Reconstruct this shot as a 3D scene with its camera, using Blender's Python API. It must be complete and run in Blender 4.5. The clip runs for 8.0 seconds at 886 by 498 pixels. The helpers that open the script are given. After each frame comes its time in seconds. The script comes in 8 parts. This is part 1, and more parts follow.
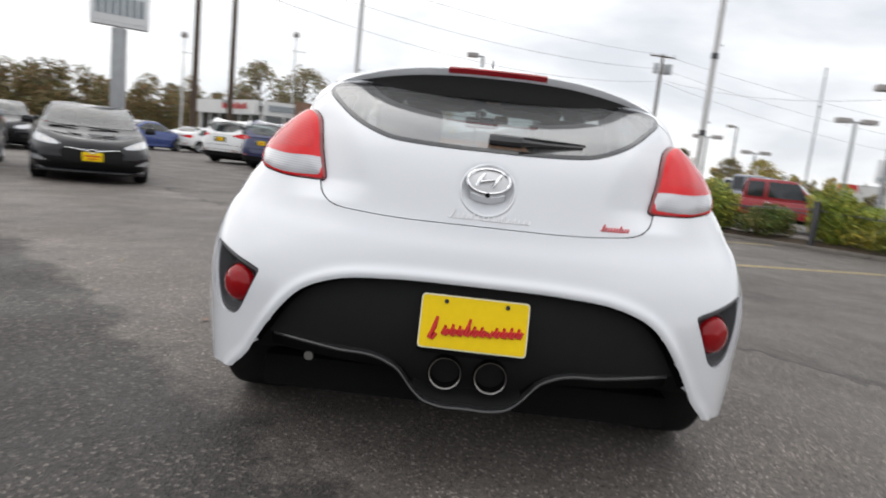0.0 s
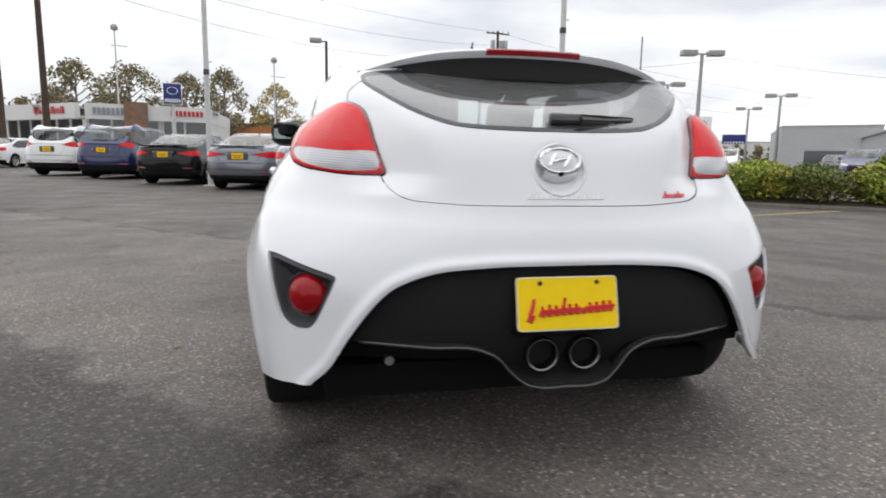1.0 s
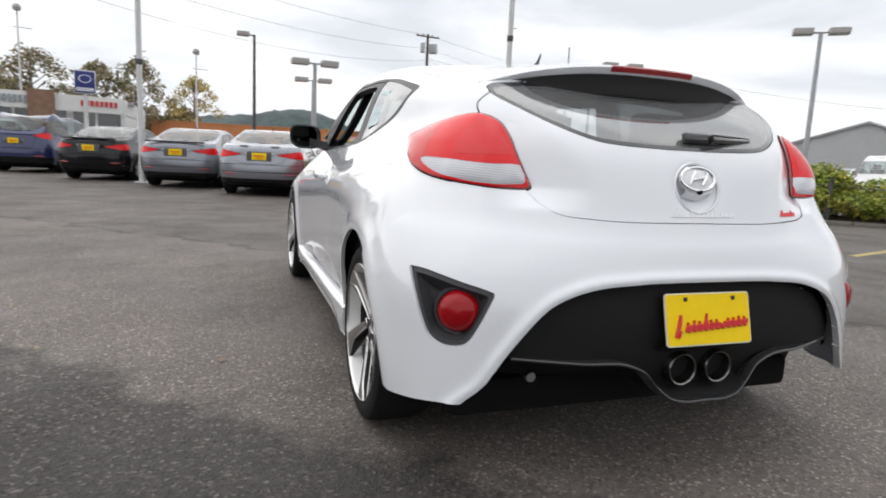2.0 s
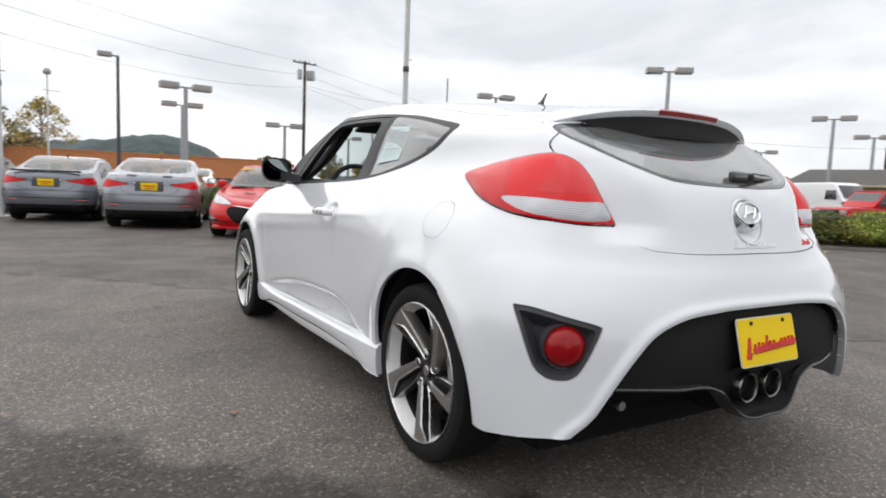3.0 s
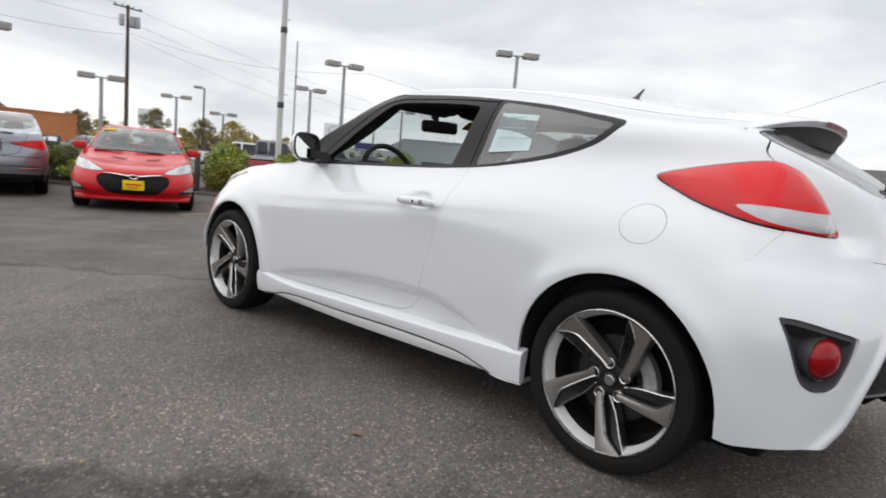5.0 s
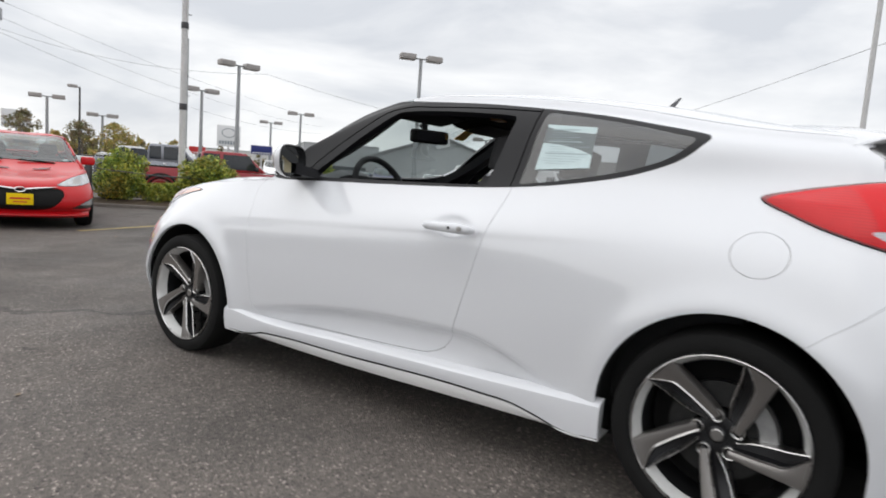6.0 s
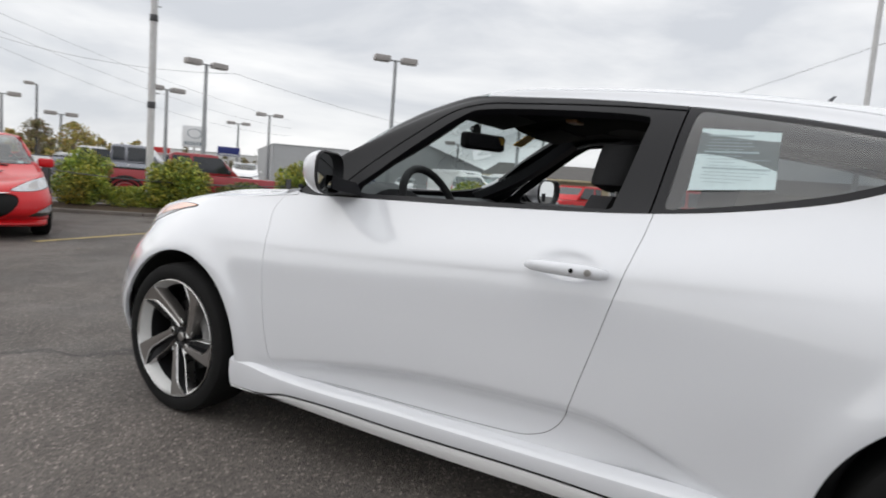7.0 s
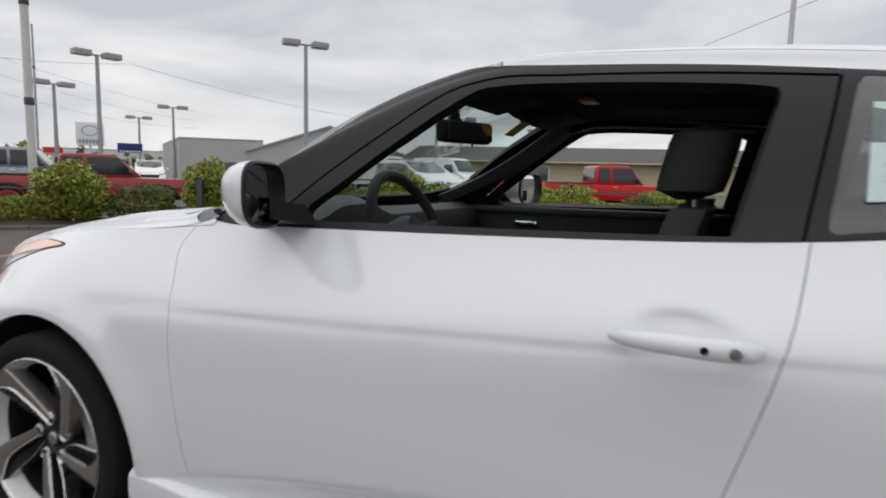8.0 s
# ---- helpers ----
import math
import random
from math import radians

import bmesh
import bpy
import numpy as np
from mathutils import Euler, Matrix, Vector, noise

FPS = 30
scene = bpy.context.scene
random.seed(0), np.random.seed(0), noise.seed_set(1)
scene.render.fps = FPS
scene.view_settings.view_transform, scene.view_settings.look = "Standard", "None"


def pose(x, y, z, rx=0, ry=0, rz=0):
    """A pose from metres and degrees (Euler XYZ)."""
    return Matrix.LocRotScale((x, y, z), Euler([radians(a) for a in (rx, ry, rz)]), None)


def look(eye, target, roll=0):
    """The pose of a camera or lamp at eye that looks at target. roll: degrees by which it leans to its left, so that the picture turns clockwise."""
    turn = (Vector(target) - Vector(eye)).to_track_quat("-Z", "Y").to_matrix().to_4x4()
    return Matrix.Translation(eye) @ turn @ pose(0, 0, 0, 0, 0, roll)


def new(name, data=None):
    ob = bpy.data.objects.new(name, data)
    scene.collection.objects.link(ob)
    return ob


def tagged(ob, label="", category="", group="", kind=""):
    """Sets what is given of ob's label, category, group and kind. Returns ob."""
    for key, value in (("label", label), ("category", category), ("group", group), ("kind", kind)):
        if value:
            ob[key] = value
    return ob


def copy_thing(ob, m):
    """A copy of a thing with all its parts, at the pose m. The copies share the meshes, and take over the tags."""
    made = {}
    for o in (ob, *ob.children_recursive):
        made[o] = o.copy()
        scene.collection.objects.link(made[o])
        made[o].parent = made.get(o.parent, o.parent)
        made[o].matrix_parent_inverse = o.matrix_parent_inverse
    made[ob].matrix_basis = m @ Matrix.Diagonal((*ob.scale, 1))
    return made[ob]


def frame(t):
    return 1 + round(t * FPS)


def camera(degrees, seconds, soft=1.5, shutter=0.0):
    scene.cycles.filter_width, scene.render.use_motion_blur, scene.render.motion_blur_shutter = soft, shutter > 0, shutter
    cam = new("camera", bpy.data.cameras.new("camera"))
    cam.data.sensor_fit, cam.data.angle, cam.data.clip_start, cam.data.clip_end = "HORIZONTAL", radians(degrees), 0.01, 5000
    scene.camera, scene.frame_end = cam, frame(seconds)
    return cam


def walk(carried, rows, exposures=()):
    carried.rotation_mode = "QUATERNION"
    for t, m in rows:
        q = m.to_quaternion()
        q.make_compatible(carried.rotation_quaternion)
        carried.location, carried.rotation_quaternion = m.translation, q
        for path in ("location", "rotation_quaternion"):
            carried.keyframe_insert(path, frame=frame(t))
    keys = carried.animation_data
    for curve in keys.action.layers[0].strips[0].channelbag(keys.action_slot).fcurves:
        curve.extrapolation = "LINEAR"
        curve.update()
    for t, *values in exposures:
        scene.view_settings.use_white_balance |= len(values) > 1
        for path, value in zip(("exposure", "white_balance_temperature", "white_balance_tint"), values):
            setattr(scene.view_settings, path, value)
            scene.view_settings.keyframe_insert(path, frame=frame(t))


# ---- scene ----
cam = camera(72.2, 8.0, soft=1.8, shutter=0.4)
PATH = [
    (0, (-0.069, -2.394, 0.963), (-0.116, -0.415, 0.68), 6.1),
    (0.5, (-0.381, -2.38, 0.947), (-0.062, -0.433, 0.618), 2.5),
    (1, (-0.698, -2.308, 0.929), (-0.287, -0.374, 0.625), 1.0),
    (2.5, (-1.603, -1.98, 0.952), (-0.762, -0.184, 0.693), 3.3),
    (3, (-1.884, -1.842, 0.955), (-0.862, -0.133, 0.766), 2.2),
    (3.5, (-2.145, -1.691, 0.954), (-0.983, -0.082, 0.714), 2.3),
    (4, (-2.363, -1.461, 0.957), (-1.128, 0.086, 0.669), 5.0),
    (5.5, (-2.764, -0.627, 0.98), (-1.201, 0.6, 0.755), 3.8),
    (6, (-2.745, -0.27, 0.998), (-1.098, 0.844, 0.782), 4.1),
    (6.5, (-2.623, 0.07, 1.015), (-0.979, 1.192, 0.819), 4.9),
    (7, (-2.429, 0.427, 1.024), (-0.726, 1.456, 0.826), 4.5),
    (7.5, (-2.231, 0.718, 1.063), (-0.444, 1.573, 0.792), 0.9),
    (8, (-1.916, 0.951, 1.095), (-0.1, 1.755, 0.858), 1.4),
]
walk(cam, [(t, look(eye, target, roll)) for t, eye, target, roll in PATH],
     exposures=[(0.0, 0.30), (1.0, 0.29), (2.5, 0.32), (4.0, 0.18), (5.5, 0.16), (7.0, 0.06), (8.0, -0.17)])

# ---- light: an overcast day, sun behind thin cloud ----
SUN_ELEVATION, SUN_AZIMUTH = radians(44), radians(-42)
world = bpy.data.worlds.new("overcast_sky")
scene.world = world
world.use_nodes = True
wn, wl = world.node_tree.nodes, world.node_tree.links
sky = wn.new("ShaderNodeTexSky")
sky.sky_type, sky.sun_disc = "NISHITA", False
sky.sun_elevation, sky.sun_rotation = SUN_ELEVATION, SUN_AZIMUTH
sky_gain = wn.new("ShaderNodeVectorMath")
sky_gain.operation = "SCALE"
sky_gain.inputs["Scale"].default_value = 0.12
wl.new(sky.outputs["Color"], sky_gain.inputs[0])
coords = wn.new("ShaderNodeTexCoord")
stretch = wn.new("ShaderNodeMapping")
stretch.inputs["Scale"].default_value = (1.0, 1.0, 3.2)
stretch.inputs["Location"].default_value = (0.35, 0.1, 0.0)
wl.new(coords.outputs["Generated"], stretch.inputs["Vector"])
billow = wn.new("ShaderNodeTexNoise")
billow.inputs["Scale"].default_value, billow.inputs["Detail"].default_value = 2.1, 7.0
billow.inputs["Roughness"].default_value, billow.inputs["Distortion"].default_value = 0.52, 0.35
wl.new(stretch.outputs["Vector"], billow.inputs["Vector"])
cloud = wn.new("ShaderNodeValToRGB")
cloud.color_ramp.elements[0].position, cloud.color_ramp.elements[0].color = 0.36, (0.71, 0.735, 0.78, 1)
cloud.color_ramp.elements[1].position, cloud.color_ramp.elements[1].color = 0.60, (1.10, 1.10, 1.10, 1)
wl.new(billow.outputs["Fac"], cloud.inputs["Fac"])
# an overcast dome is brighter overhead than at the horizon
height = wn.new("ShaderNodeSeparateXYZ")
wl.new(coords.outputs["Generated"], height.inputs[0])
dome = wn.new("ShaderNodeMapRange")
dome.interpolation_type = "SMOOTHSTEP"
dome.inputs["From Min"].default_value, dome.inputs["From Max"].default_value = 0.15, 1.0
dome.inputs["To Min"].default_value, dome.inputs["To Max"].default_value = 0.98, 1.35
wl.new(height.outputs["Z"], dome.inputs["Value"])
domed = wn.new("ShaderNodeVectorMath")
domed.operation = "SCALE"
wl.new(cloud.outputs["Color"], domed.inputs[0]), wl.new(dome.outputs["Result"], domed.inputs["Scale"])
cover = wn.new("ShaderNodeMix")
cover.data_type, cover.inputs["Factor"].default_value = "RGBA", 0.94
wl.new(sky_gain.outputs["Vector"], cover.inputs["A"])
wl.new(domed.outputs["Vector"], cover.inputs["B"])
wl.new(cover.outputs["Result"], wn["Background"].inputs["Color"])
wn["Background"].inputs["Strength"].default_value = 0.94

sun = new("sun", bpy.data.lights.new("sun", "SUN"))
sun.data.energy, sun.data.angle, sun.data.color = 0.85, radians(120), (1.0, 0.97, 0.93)
sun.matrix_world = look((0, 0, 30), Vector((0, 0, 30)) - Vector((
    math.sin(SUN_AZIMUTH) * math.cos(SUN_ELEVATION), math.cos(SUN_AZIMUTH) * math.cos(SUN_ELEVATION), math.sin(SUN_ELEVATION))))


# ---- materials ----
def material(name, colour, rough=0.5, metal=0.0, coat=0.0, vary=0.08, scale=6.0, bump=0.0, bump_scale=60.0,
             transmission=0.0, spread=0.0, emit=None, ior=1.5, rough_vary=0.1, spec=0.5):
    """A surface with a base colour that varies at two scales, grain relief, and if spread is set a shift from piece to piece."""
    m = bpy.data.materials.new(name)
    m.use_nodes = True
    n, l = m.node_tree.nodes, m.node_tree.links
    b = n["Principled BSDF"]
    b.inputs["Roughness"].default_value, b.inputs["Metallic"].default_value = rough, metal
    b.inputs["Coat Weight"].default_value, b.inputs["Coat Roughness"].default_value = coat, 0.04
    b.inputs["Transmission Weight"].default_value, b.inputs["IOR"].default_value = transmission, ior
    b.inputs["Specular IOR Level"].default_value = spec
    tc = n.new("ShaderNodeTexCoord")
    big, fine = n.new("ShaderNodeTexNoise"), n.new("ShaderNodeTexNoise")
    for k, sc in ((big, scale), (fine, scale * 9)):
        k.inputs["Scale"].default_value, k.inputs["Detail"].default_value = sc, 5
        l.new(tc.outputs["Object"], k.inputs["Vector"])
    add = n.new("ShaderNodeMath")
    add.operation = "ADD"
    l.new(big.outputs["Fac"], add.inputs[0]), l.new(fine.outputs["Fac"], add.inputs[1])
    last = add.outputs[0]
    if spread:
        info, mul, add2 = n.new("ShaderNodeObjectInfo"), n.new("ShaderNodeMath"), n.new("ShaderNodeMath")
        mul.operation, mul.inputs[1].default_value, add2.operation = "MULTIPLY", spread, "ADD"
        l.new(info.outputs["Random"], mul.inputs[0])
        l.new(last, add2.inputs[0]), l.new(mul.outputs[0], add2.inputs[1])
        last = add2.outputs[0]
    ramp = n.new("ShaderNodeMapRange")
    ramp.inputs["From Min"].default_value, ramp.inputs["From Max"].default_value = 0.6, 1.4 + spread
    ramp.inputs["To Min"].default_value, ramp.inputs["To Max"].default_value = 1 - vary, 1 + vary
    l.new(last, ramp.inputs["Value"])
    col = n.new("ShaderNodeVectorMath")
    col.operation = "SCALE"
    col.inputs[0].default_value = colour
    l.new(ramp.outputs["Result"], col.inputs["Scale"])
    l.new(col.outputs["Vector"], b.inputs["Base Color"])
    rr = n.new("ShaderNodeMapRange")
    rr.inputs["To Min"].default_value, rr.inputs["To Max"].default_value = max(rough * (1 - rough_vary), 0.0), rough * (1 + rough_vary)
    l.new(fine.outputs["Fac"], rr.inputs["Value"])
    l.new(rr.outputs["Result"], b.inputs["Roughness"])
    if bump:
        g, bp = n.new("ShaderNodeTexNoise"), n.new("ShaderNodeBump")
        g.inputs["Scale"].default_value, g.inputs["Detail"].default_value = bump_scale, 4
        bp.inputs["Strength"].default_value, bp.inputs["Distance"].default_value = bump, 0.01
        l.new(tc.outputs["Object"], g.inputs["Vector"])
        l.new(g.outputs["Fac"], bp.inputs["Height"]), l.new(bp.outputs["Normal"], b.inputs["Normal"])
    if emit:
        b.inputs["Emission Color"].default_value, b.inputs["Emission Strength"].default_value = (*emit[:3], 1), emit[3]
    return m


def asphalt():
    """Worn asphalt: pale aggregate chips in dark binder, tyre-darkened lanes and oil stains."""
    m = bpy.data.materials.new("asphalt")
    m.use_nodes = True
    n, l = m.node_tree.nodes, m.node_tree.links
    b = n["Principled BSDF"]
    tc = n.new("ShaderNodeTexCoord")

    def noise_at(scale, detail=5, rough=0.6):
        k = n.new("ShaderNodeTexNoise")
        k.inputs["Scale"].default_value, k.inputs["Detail"].default_value, k.inputs["Roughness"].default_value = scale, detail, rough
        l.new(tc.outputs["Object"], k.inputs["Vector"])
        return k.outputs["Fac"]

    def ranged(src, a, bb, lo, hi):
        k = n.new("ShaderNodeMapRange")
        for key, val in (("From Min", a), ("From Max", bb), ("To Min", lo), ("To Max", hi)):
            k.inputs[key].default_value = val
        l.new(src, k.inputs["Value"])
        return k.outputs["Result"]

    def times(a, bb):
        k = n.new("ShaderNodeMath")
        k.operation = "MULTIPLY"
        l.new(a, k.inputs[0]), l.new(bb, k.inputs[1])
        return k.outputs[0]

    def blend(mask, a, bb):
        k = n.new("ShaderNodeMix")
        l.new(mask, k.inputs["Factor"]), l.new(a, k.inputs["A"]), l.new(bb, k.inputs["B"])
        return k.outputs["Result"]

    def cells(scale):
        k, c = n.new("ShaderNodeTexVoronoi"), n.new("ShaderNodeSeparateColor")
        k.inputs["Scale"].default_value = scale
        l.new(tc.outputs["Object"], k.inputs["Vector"])
        l.new(k.outputs["Color"], c.inputs["Color"])
        return k.outputs["Distance"], c.outputs[0], c.outputs[1]

    # the lot was laid in strips: an older, coarse and dark one, then a smoother pale one, with a ragged joint between the next two
    across = n.new("ShaderNodeVectorMath")
    across.operation = "DOT_PRODUCT"
    across.inputs[1].default_value = (0.68, 0.73, 0.0)
    l.new(tc.outputs["Object"], across.inputs[0])
    ragged = n.new("ShaderNodeMath")
    ragged.operation = "ADD"
    l.new(across.outputs["Value"], ragged.inputs[0])
    l.new(ranged(noise_at(2.2, 6, 0.62), 0.3, 0.7, -0.20, 0.20), ragged.inputs[1])
    old = ranged(ragged.outputs[0], -0.88, -0.74, 1.0, 0.0)
    joint = n.new("ShaderNodeMath")
    joint.operation = "COMPARE"
    joint.inputs[1].default_value, joint.inputs[2].default_value = 2.24, 0.05
    l.new(ragged.outputs[0], joint.inputs[0])
    far_strip = ranged(ragged.outputs[0], 2.15, 2.4, 1.0, 0.74)
    fine_d, fine_a, fine_b = cells(120.0)
    coarse_d, coarse_a, coarse_b = cells(88.0)
    tone = times(ranged(noise_at(0.35, 4), 0.35, 0.65, 0.80, 1.20), ranged(noise_at(2.5, 6), 0.3, 0.7, 0.82, 1.18))
    tone = times(tone, ranged(noise_at(0.9, 3, 0.5), 0.36, 0.50, 0.78, 1.0))
    tone = times(tone, far_strip)
    smooth_tone = times(ranged(noise_at(40, 8, 0.78), 0.3, 0.7, 0.42, 1.50), ranged(fine_a, 0.86, 1.0, 0.96, 2.8))
    smooth_tone = times(smooth_tone, ranged(fine_b, 0.0, 0.16, 0.40, 1.0))
    rough_tone = times(ranged(noise_at(26, 8, 0.8), 0.3, 0.7, 0.09, 0.58), ranged(coarse_a, 0.80, 1.0, 0.85, 3.4))
    rough_tone = times(rough_tone, ranged(coarse_b, 0.0, 0.3, 0.35, 1.0))
    tone = times(tone, blend(old, smooth_tone, rough_tone))
    tone = times(tone, ranged(joint.outputs[0], 0.0, 1.0, 1.0, 0.5))
    # drips of oil where cars stand
    tone = times(tone, ranged(noise_at(5.5, 3, 0.45), 0.24, 0.31, 0.5, 1.0))
    col = n.new("ShaderNodeVectorMath")
    col.operation = "SCALE"
    col.inputs[0].default_value = (0.136, 0.118, 0.105)
    l.new(tone, col.inputs["Scale"])
    l.new(col.outputs["Vector"], b.inputs["Base Color"])
    l.new(ranged(noise_at(1.2), 0.3, 0.7, 0.55, 0.82), b.inputs["Roughness"])
    bp = n.new("ShaderNodeBump")
    bp.inputs["Strength"].default_value, bp.inputs["Distance"].default_value = 0.5, 0.008
    l.new(blend(old, fine_d, coarse_d), bp.inputs["Height"])
    bp2 = n.new("ShaderNodeBump")
    bp2.inputs["Strength"].default_value, bp2.inputs["Distance"].default_value = 0.6, 0.02
    l.new(noise_at(55, 8, 0.7), bp2.inputs["Height"])
    l.new(bp.outputs["Normal"], bp2.inputs["Normal"])
    l.new(bp2.outputs["Normal"], b.inputs["Normal"])
    return m


ASPHALT = asphalt()
WHITE_PAINT = material("pearl_white_paint", (0.69, 0.702, 0.732), 0.20, coat=1.0, vary=0.0, scale=2, rough_vary=0.0)
WHITE_UNDER = material("white_bumper_plastic", (0.80, 0.80, 0.80), 0.35, coat=0.6, vary=0.0, scale=2, rough_vary=0.0)
GAP_BLACK = material("gap_black", (0.008, 0.008, 0.008), 0.9, spec=0.1)
GLOSS_BLACK = material("gloss_black_trim", (0.014, 0.014, 0.016), 0.12, coat=0.8, vary=0.1)
SATIN_BLACK = material("satin_black_trim", (0.045, 0.045, 0.05), 0.42, vary=0.1, scale=12)
TEXTURED_BLACK = material("grained_black_plastic", (0.008, 0.008, 0.008), 0.65, vary=0.15, scale=20, bump=0.25, bump_scale=420, spec=0.2)
GREY_PLASTIC = material("dark_grey_plastic", (0.075, 0.077, 0.085), 0.55, vary=0.1, scale=15, bump=0.1, bump_scale=300)
RUBBER = material("tyre_rubber", (0.008, 0.008, 0.008), 0.8, vary=0.25, scale=10, bump=0.15, bump_scale=120, spec=0.2)
RIM_GREY = material("gunmetal_wheel_paint", (0.30, 0.285, 0.275), 0.30, metal=0.85, coat=0.35, vary=0.05)
RIM_BRIGHT = material("machined_wheel_metal", (0.62, 0.61, 0.60), 0.28, metal=1.0, vary=0.05)
DULL_CHROME = material("dull_exhaust_chrome", (0.22, 0.21, 0.20), 0.22, metal=1.0, vary=0.1)
BADGE_SILVER = material("badge_silver", (0.70, 0.70, 0.71), 0.4, metal=0.2, vary=0.02)
BARREL_SILVER = material("silver_rim_barrel", (0.66, 0.66, 0.65), 0.5, metal=0.2, vary=0.06)
CHROME = material("chrome", (0.82, 0.82, 0.83), 0.07, metal=1.0, vary=0.02)
STEEL = material("brushed_steel", (0.42, 0.41, 0.40), 0.32, metal=1.0, vary=0.1, scale=20)
DARK_METAL = material("dark_brake_metal", (0.03, 0.03, 0.03), 0.5, metal=0.7, vary=0.3)
RED_DEEP = material("deep_red_lens", (0.30, 0.006, 0.012), 0.10, coat=1.0, vary=0.15, scale=14)
CLEAR_LENS = material("clear_lamp_lens", (0.52, 0.52, 0.54), 0.16, coat=0.4, vary=0.45, scale=12, metal=0.3, bump=0.5, bump_scale=45)
AMBER = material("amber_lens", (0.78, 0.40, 0.27), 0.12, coat=1.0, vary=0.1)
YELLOW_PLATE = material("yellow_plate_sheet", (0.82, 0.57, 0.003), 0.5, vary=0.04, spec=0.2)
RED_INK = material("red_ink", (0.55, 0.012, 0.012), 0.5, vary=0.1)
# paper and sheet ink carry the tone of smoked glass in their colour
PAPER = material("sticker_paper", (0.56, 0.67, 0.68), 0.6, vary=0.08)
SHEET_INK = material("glass_toned_sheet_ink", (0.33, 0.42, 0.44), 0.6)
GREY_INK = material("grey_ink", (0.24, 0.28, 0.31), 0.6)
CABIN_BLACK = material("cabin_black_cloth", (0.018, 0.018, 0.02), 0.8, vary=0.2, scale=18, bump=0.2, bump_scale=300)
CABIN_GREY = material("cabin_grey_plastic", (0.022, 0.023, 0.026), 0.6, vary=0.1, scale=12)


def glass(name, colour, opacity, base=0.07, power_of=2.8, veil=0.0):
    """Thin tinted glazing: clear with a grazing gloss, or smoked."""
    m = bpy.data.materials.new(name)
    m.use_nodes = True
    n, l = m.node_tree.nodes, m.node_tree.links
    n.remove(n["Principled BSDF"])
    clear, gloss, mix, fr = (n.new("ShaderNodeBsdfTransparent"), n.new("ShaderNodeBsdfGlossy"), n.new("ShaderNodeMixShader"),
                             n.new("ShaderNodeLayerWeight"))
    clear.inputs["Color"].default_value = (*[c * (1 - opacity) for c in colour], 1)
    gloss.inputs["Roughness"].default_value = 0.02
    power, scale = n.new("ShaderNodeMath"), n.new("ShaderNodeMapRange")
    power.operation, power.inputs[1].default_value = "POWER", power_of
    scale.inputs["To Min"].default_value, scale.inputs["To Max"].default_value = base, 0.90
    l.new(fr.outputs["Facing"], power.inputs[0]), l.new(power.outputs[0], scale.inputs["Value"])
    l.new(scale.outputs["Result"], mix.inputs["Fac"])
    l.new(clear.outputs["BSDF"], mix.inputs[1]), l.new(gloss.outputs["BSDF"], mix.inputs[2])
    last = mix.outputs["Shader"]
    # pale grey laid over the glass to lighten it, standing in for reflected sky
    if veil:
        film, over, nz, amount, tc = (n.new("ShaderNodeBsdfDiffuse"), n.new("ShaderNodeMixShader"), n.new("ShaderNodeTexNoise"), n.new("ShaderNodeMapRange"),
                                      n.new("ShaderNodeTexCoord"))
        film.inputs["Color"].default_value = (0.50, 0.50, 0.50, 1)
        nz.inputs["Scale"].default_value, nz.inputs["Detail"].default_value = 7.0, 5.0
        amount.inputs["To Min"].default_value, amount.inputs["To Max"].default_value = veil * 0.7, veil * 1.3
        l.new(tc.outputs["Object"], nz.inputs["Vector"]), l.new(nz.outputs["Fac"], amount.inputs["Value"])
        l.new(amount.outputs["Result"], over.inputs["Fac"]), l.new(last, over.inputs[1]), l.new(film.outputs["BSDF"], over.inputs[2])
        last = over.outputs["Shader"]
    l.new(last, n["Material Output"].inputs["Surface"])
    return m


CLEAR_GLASS = glass("clear_windscreen_glass", (0.86, 0.95, 0.94), 0.10)
SMOKED_GLASS = glass("smoked_privacy_glass", (0.82, 0.90, 0.93), 0.60, 0.10, 2.2, 0.06)
REAR_GLASS = glass("smoked_rear_glass", (0.84, 0.92, 0.93), 0.40, 0.20, 2.4, 0.16)
MIRROR = material("mirror_glass", (0.75, 0.78, 0.78), 0.01, metal=1.0, vary=0.0)


# ---- mesh helpers ----
def mesh_part(name, verts, faces, mat, parent=None, label="", smooth=True, sharp=35):
    me = bpy.data.meshes.new(name)
    me.from_pydata([tuple(map(float, v)) for v in verts], [], [tuple(map(int, f)) for f in faces])
    me.materials.append(mat)
    if smooth:
        me.polygons.foreach_set("use_smooth", [True] * len(me.polygons))
        me.set_sharp_from_angle(angle=radians(sharp))
    me.update()
    ob = new(name, me)
    if parent:
        ob.parent = parent
    return tagged(ob, label)


def part(name, bm, mat, parent=None, label="", smooth=True, sharp=35):
    """Links a bmesh as one mesh object under a thing or a part."""
    me = bpy.data.meshes.new(name)
    bm.to_mesh(me)
    bm.free()
    me.materials.append(mat)
    if smooth:
        me.polygons.foreach_set("use_smooth", [True] * len(me.polygons))
        me.set_sharp_from_angle(angle=radians(sharp))
    ob = new(name, me)
    if parent:
        ob.parent = parent
    return tagged(ob, label)


def thing(name, label, category, group="", kind="", at=None):
    ob = tagged(new(name), label, category, group, kind)
    ob.empty_display_size = 0.2
    if at is not None:
        ob.matrix_basis = at
    return ob


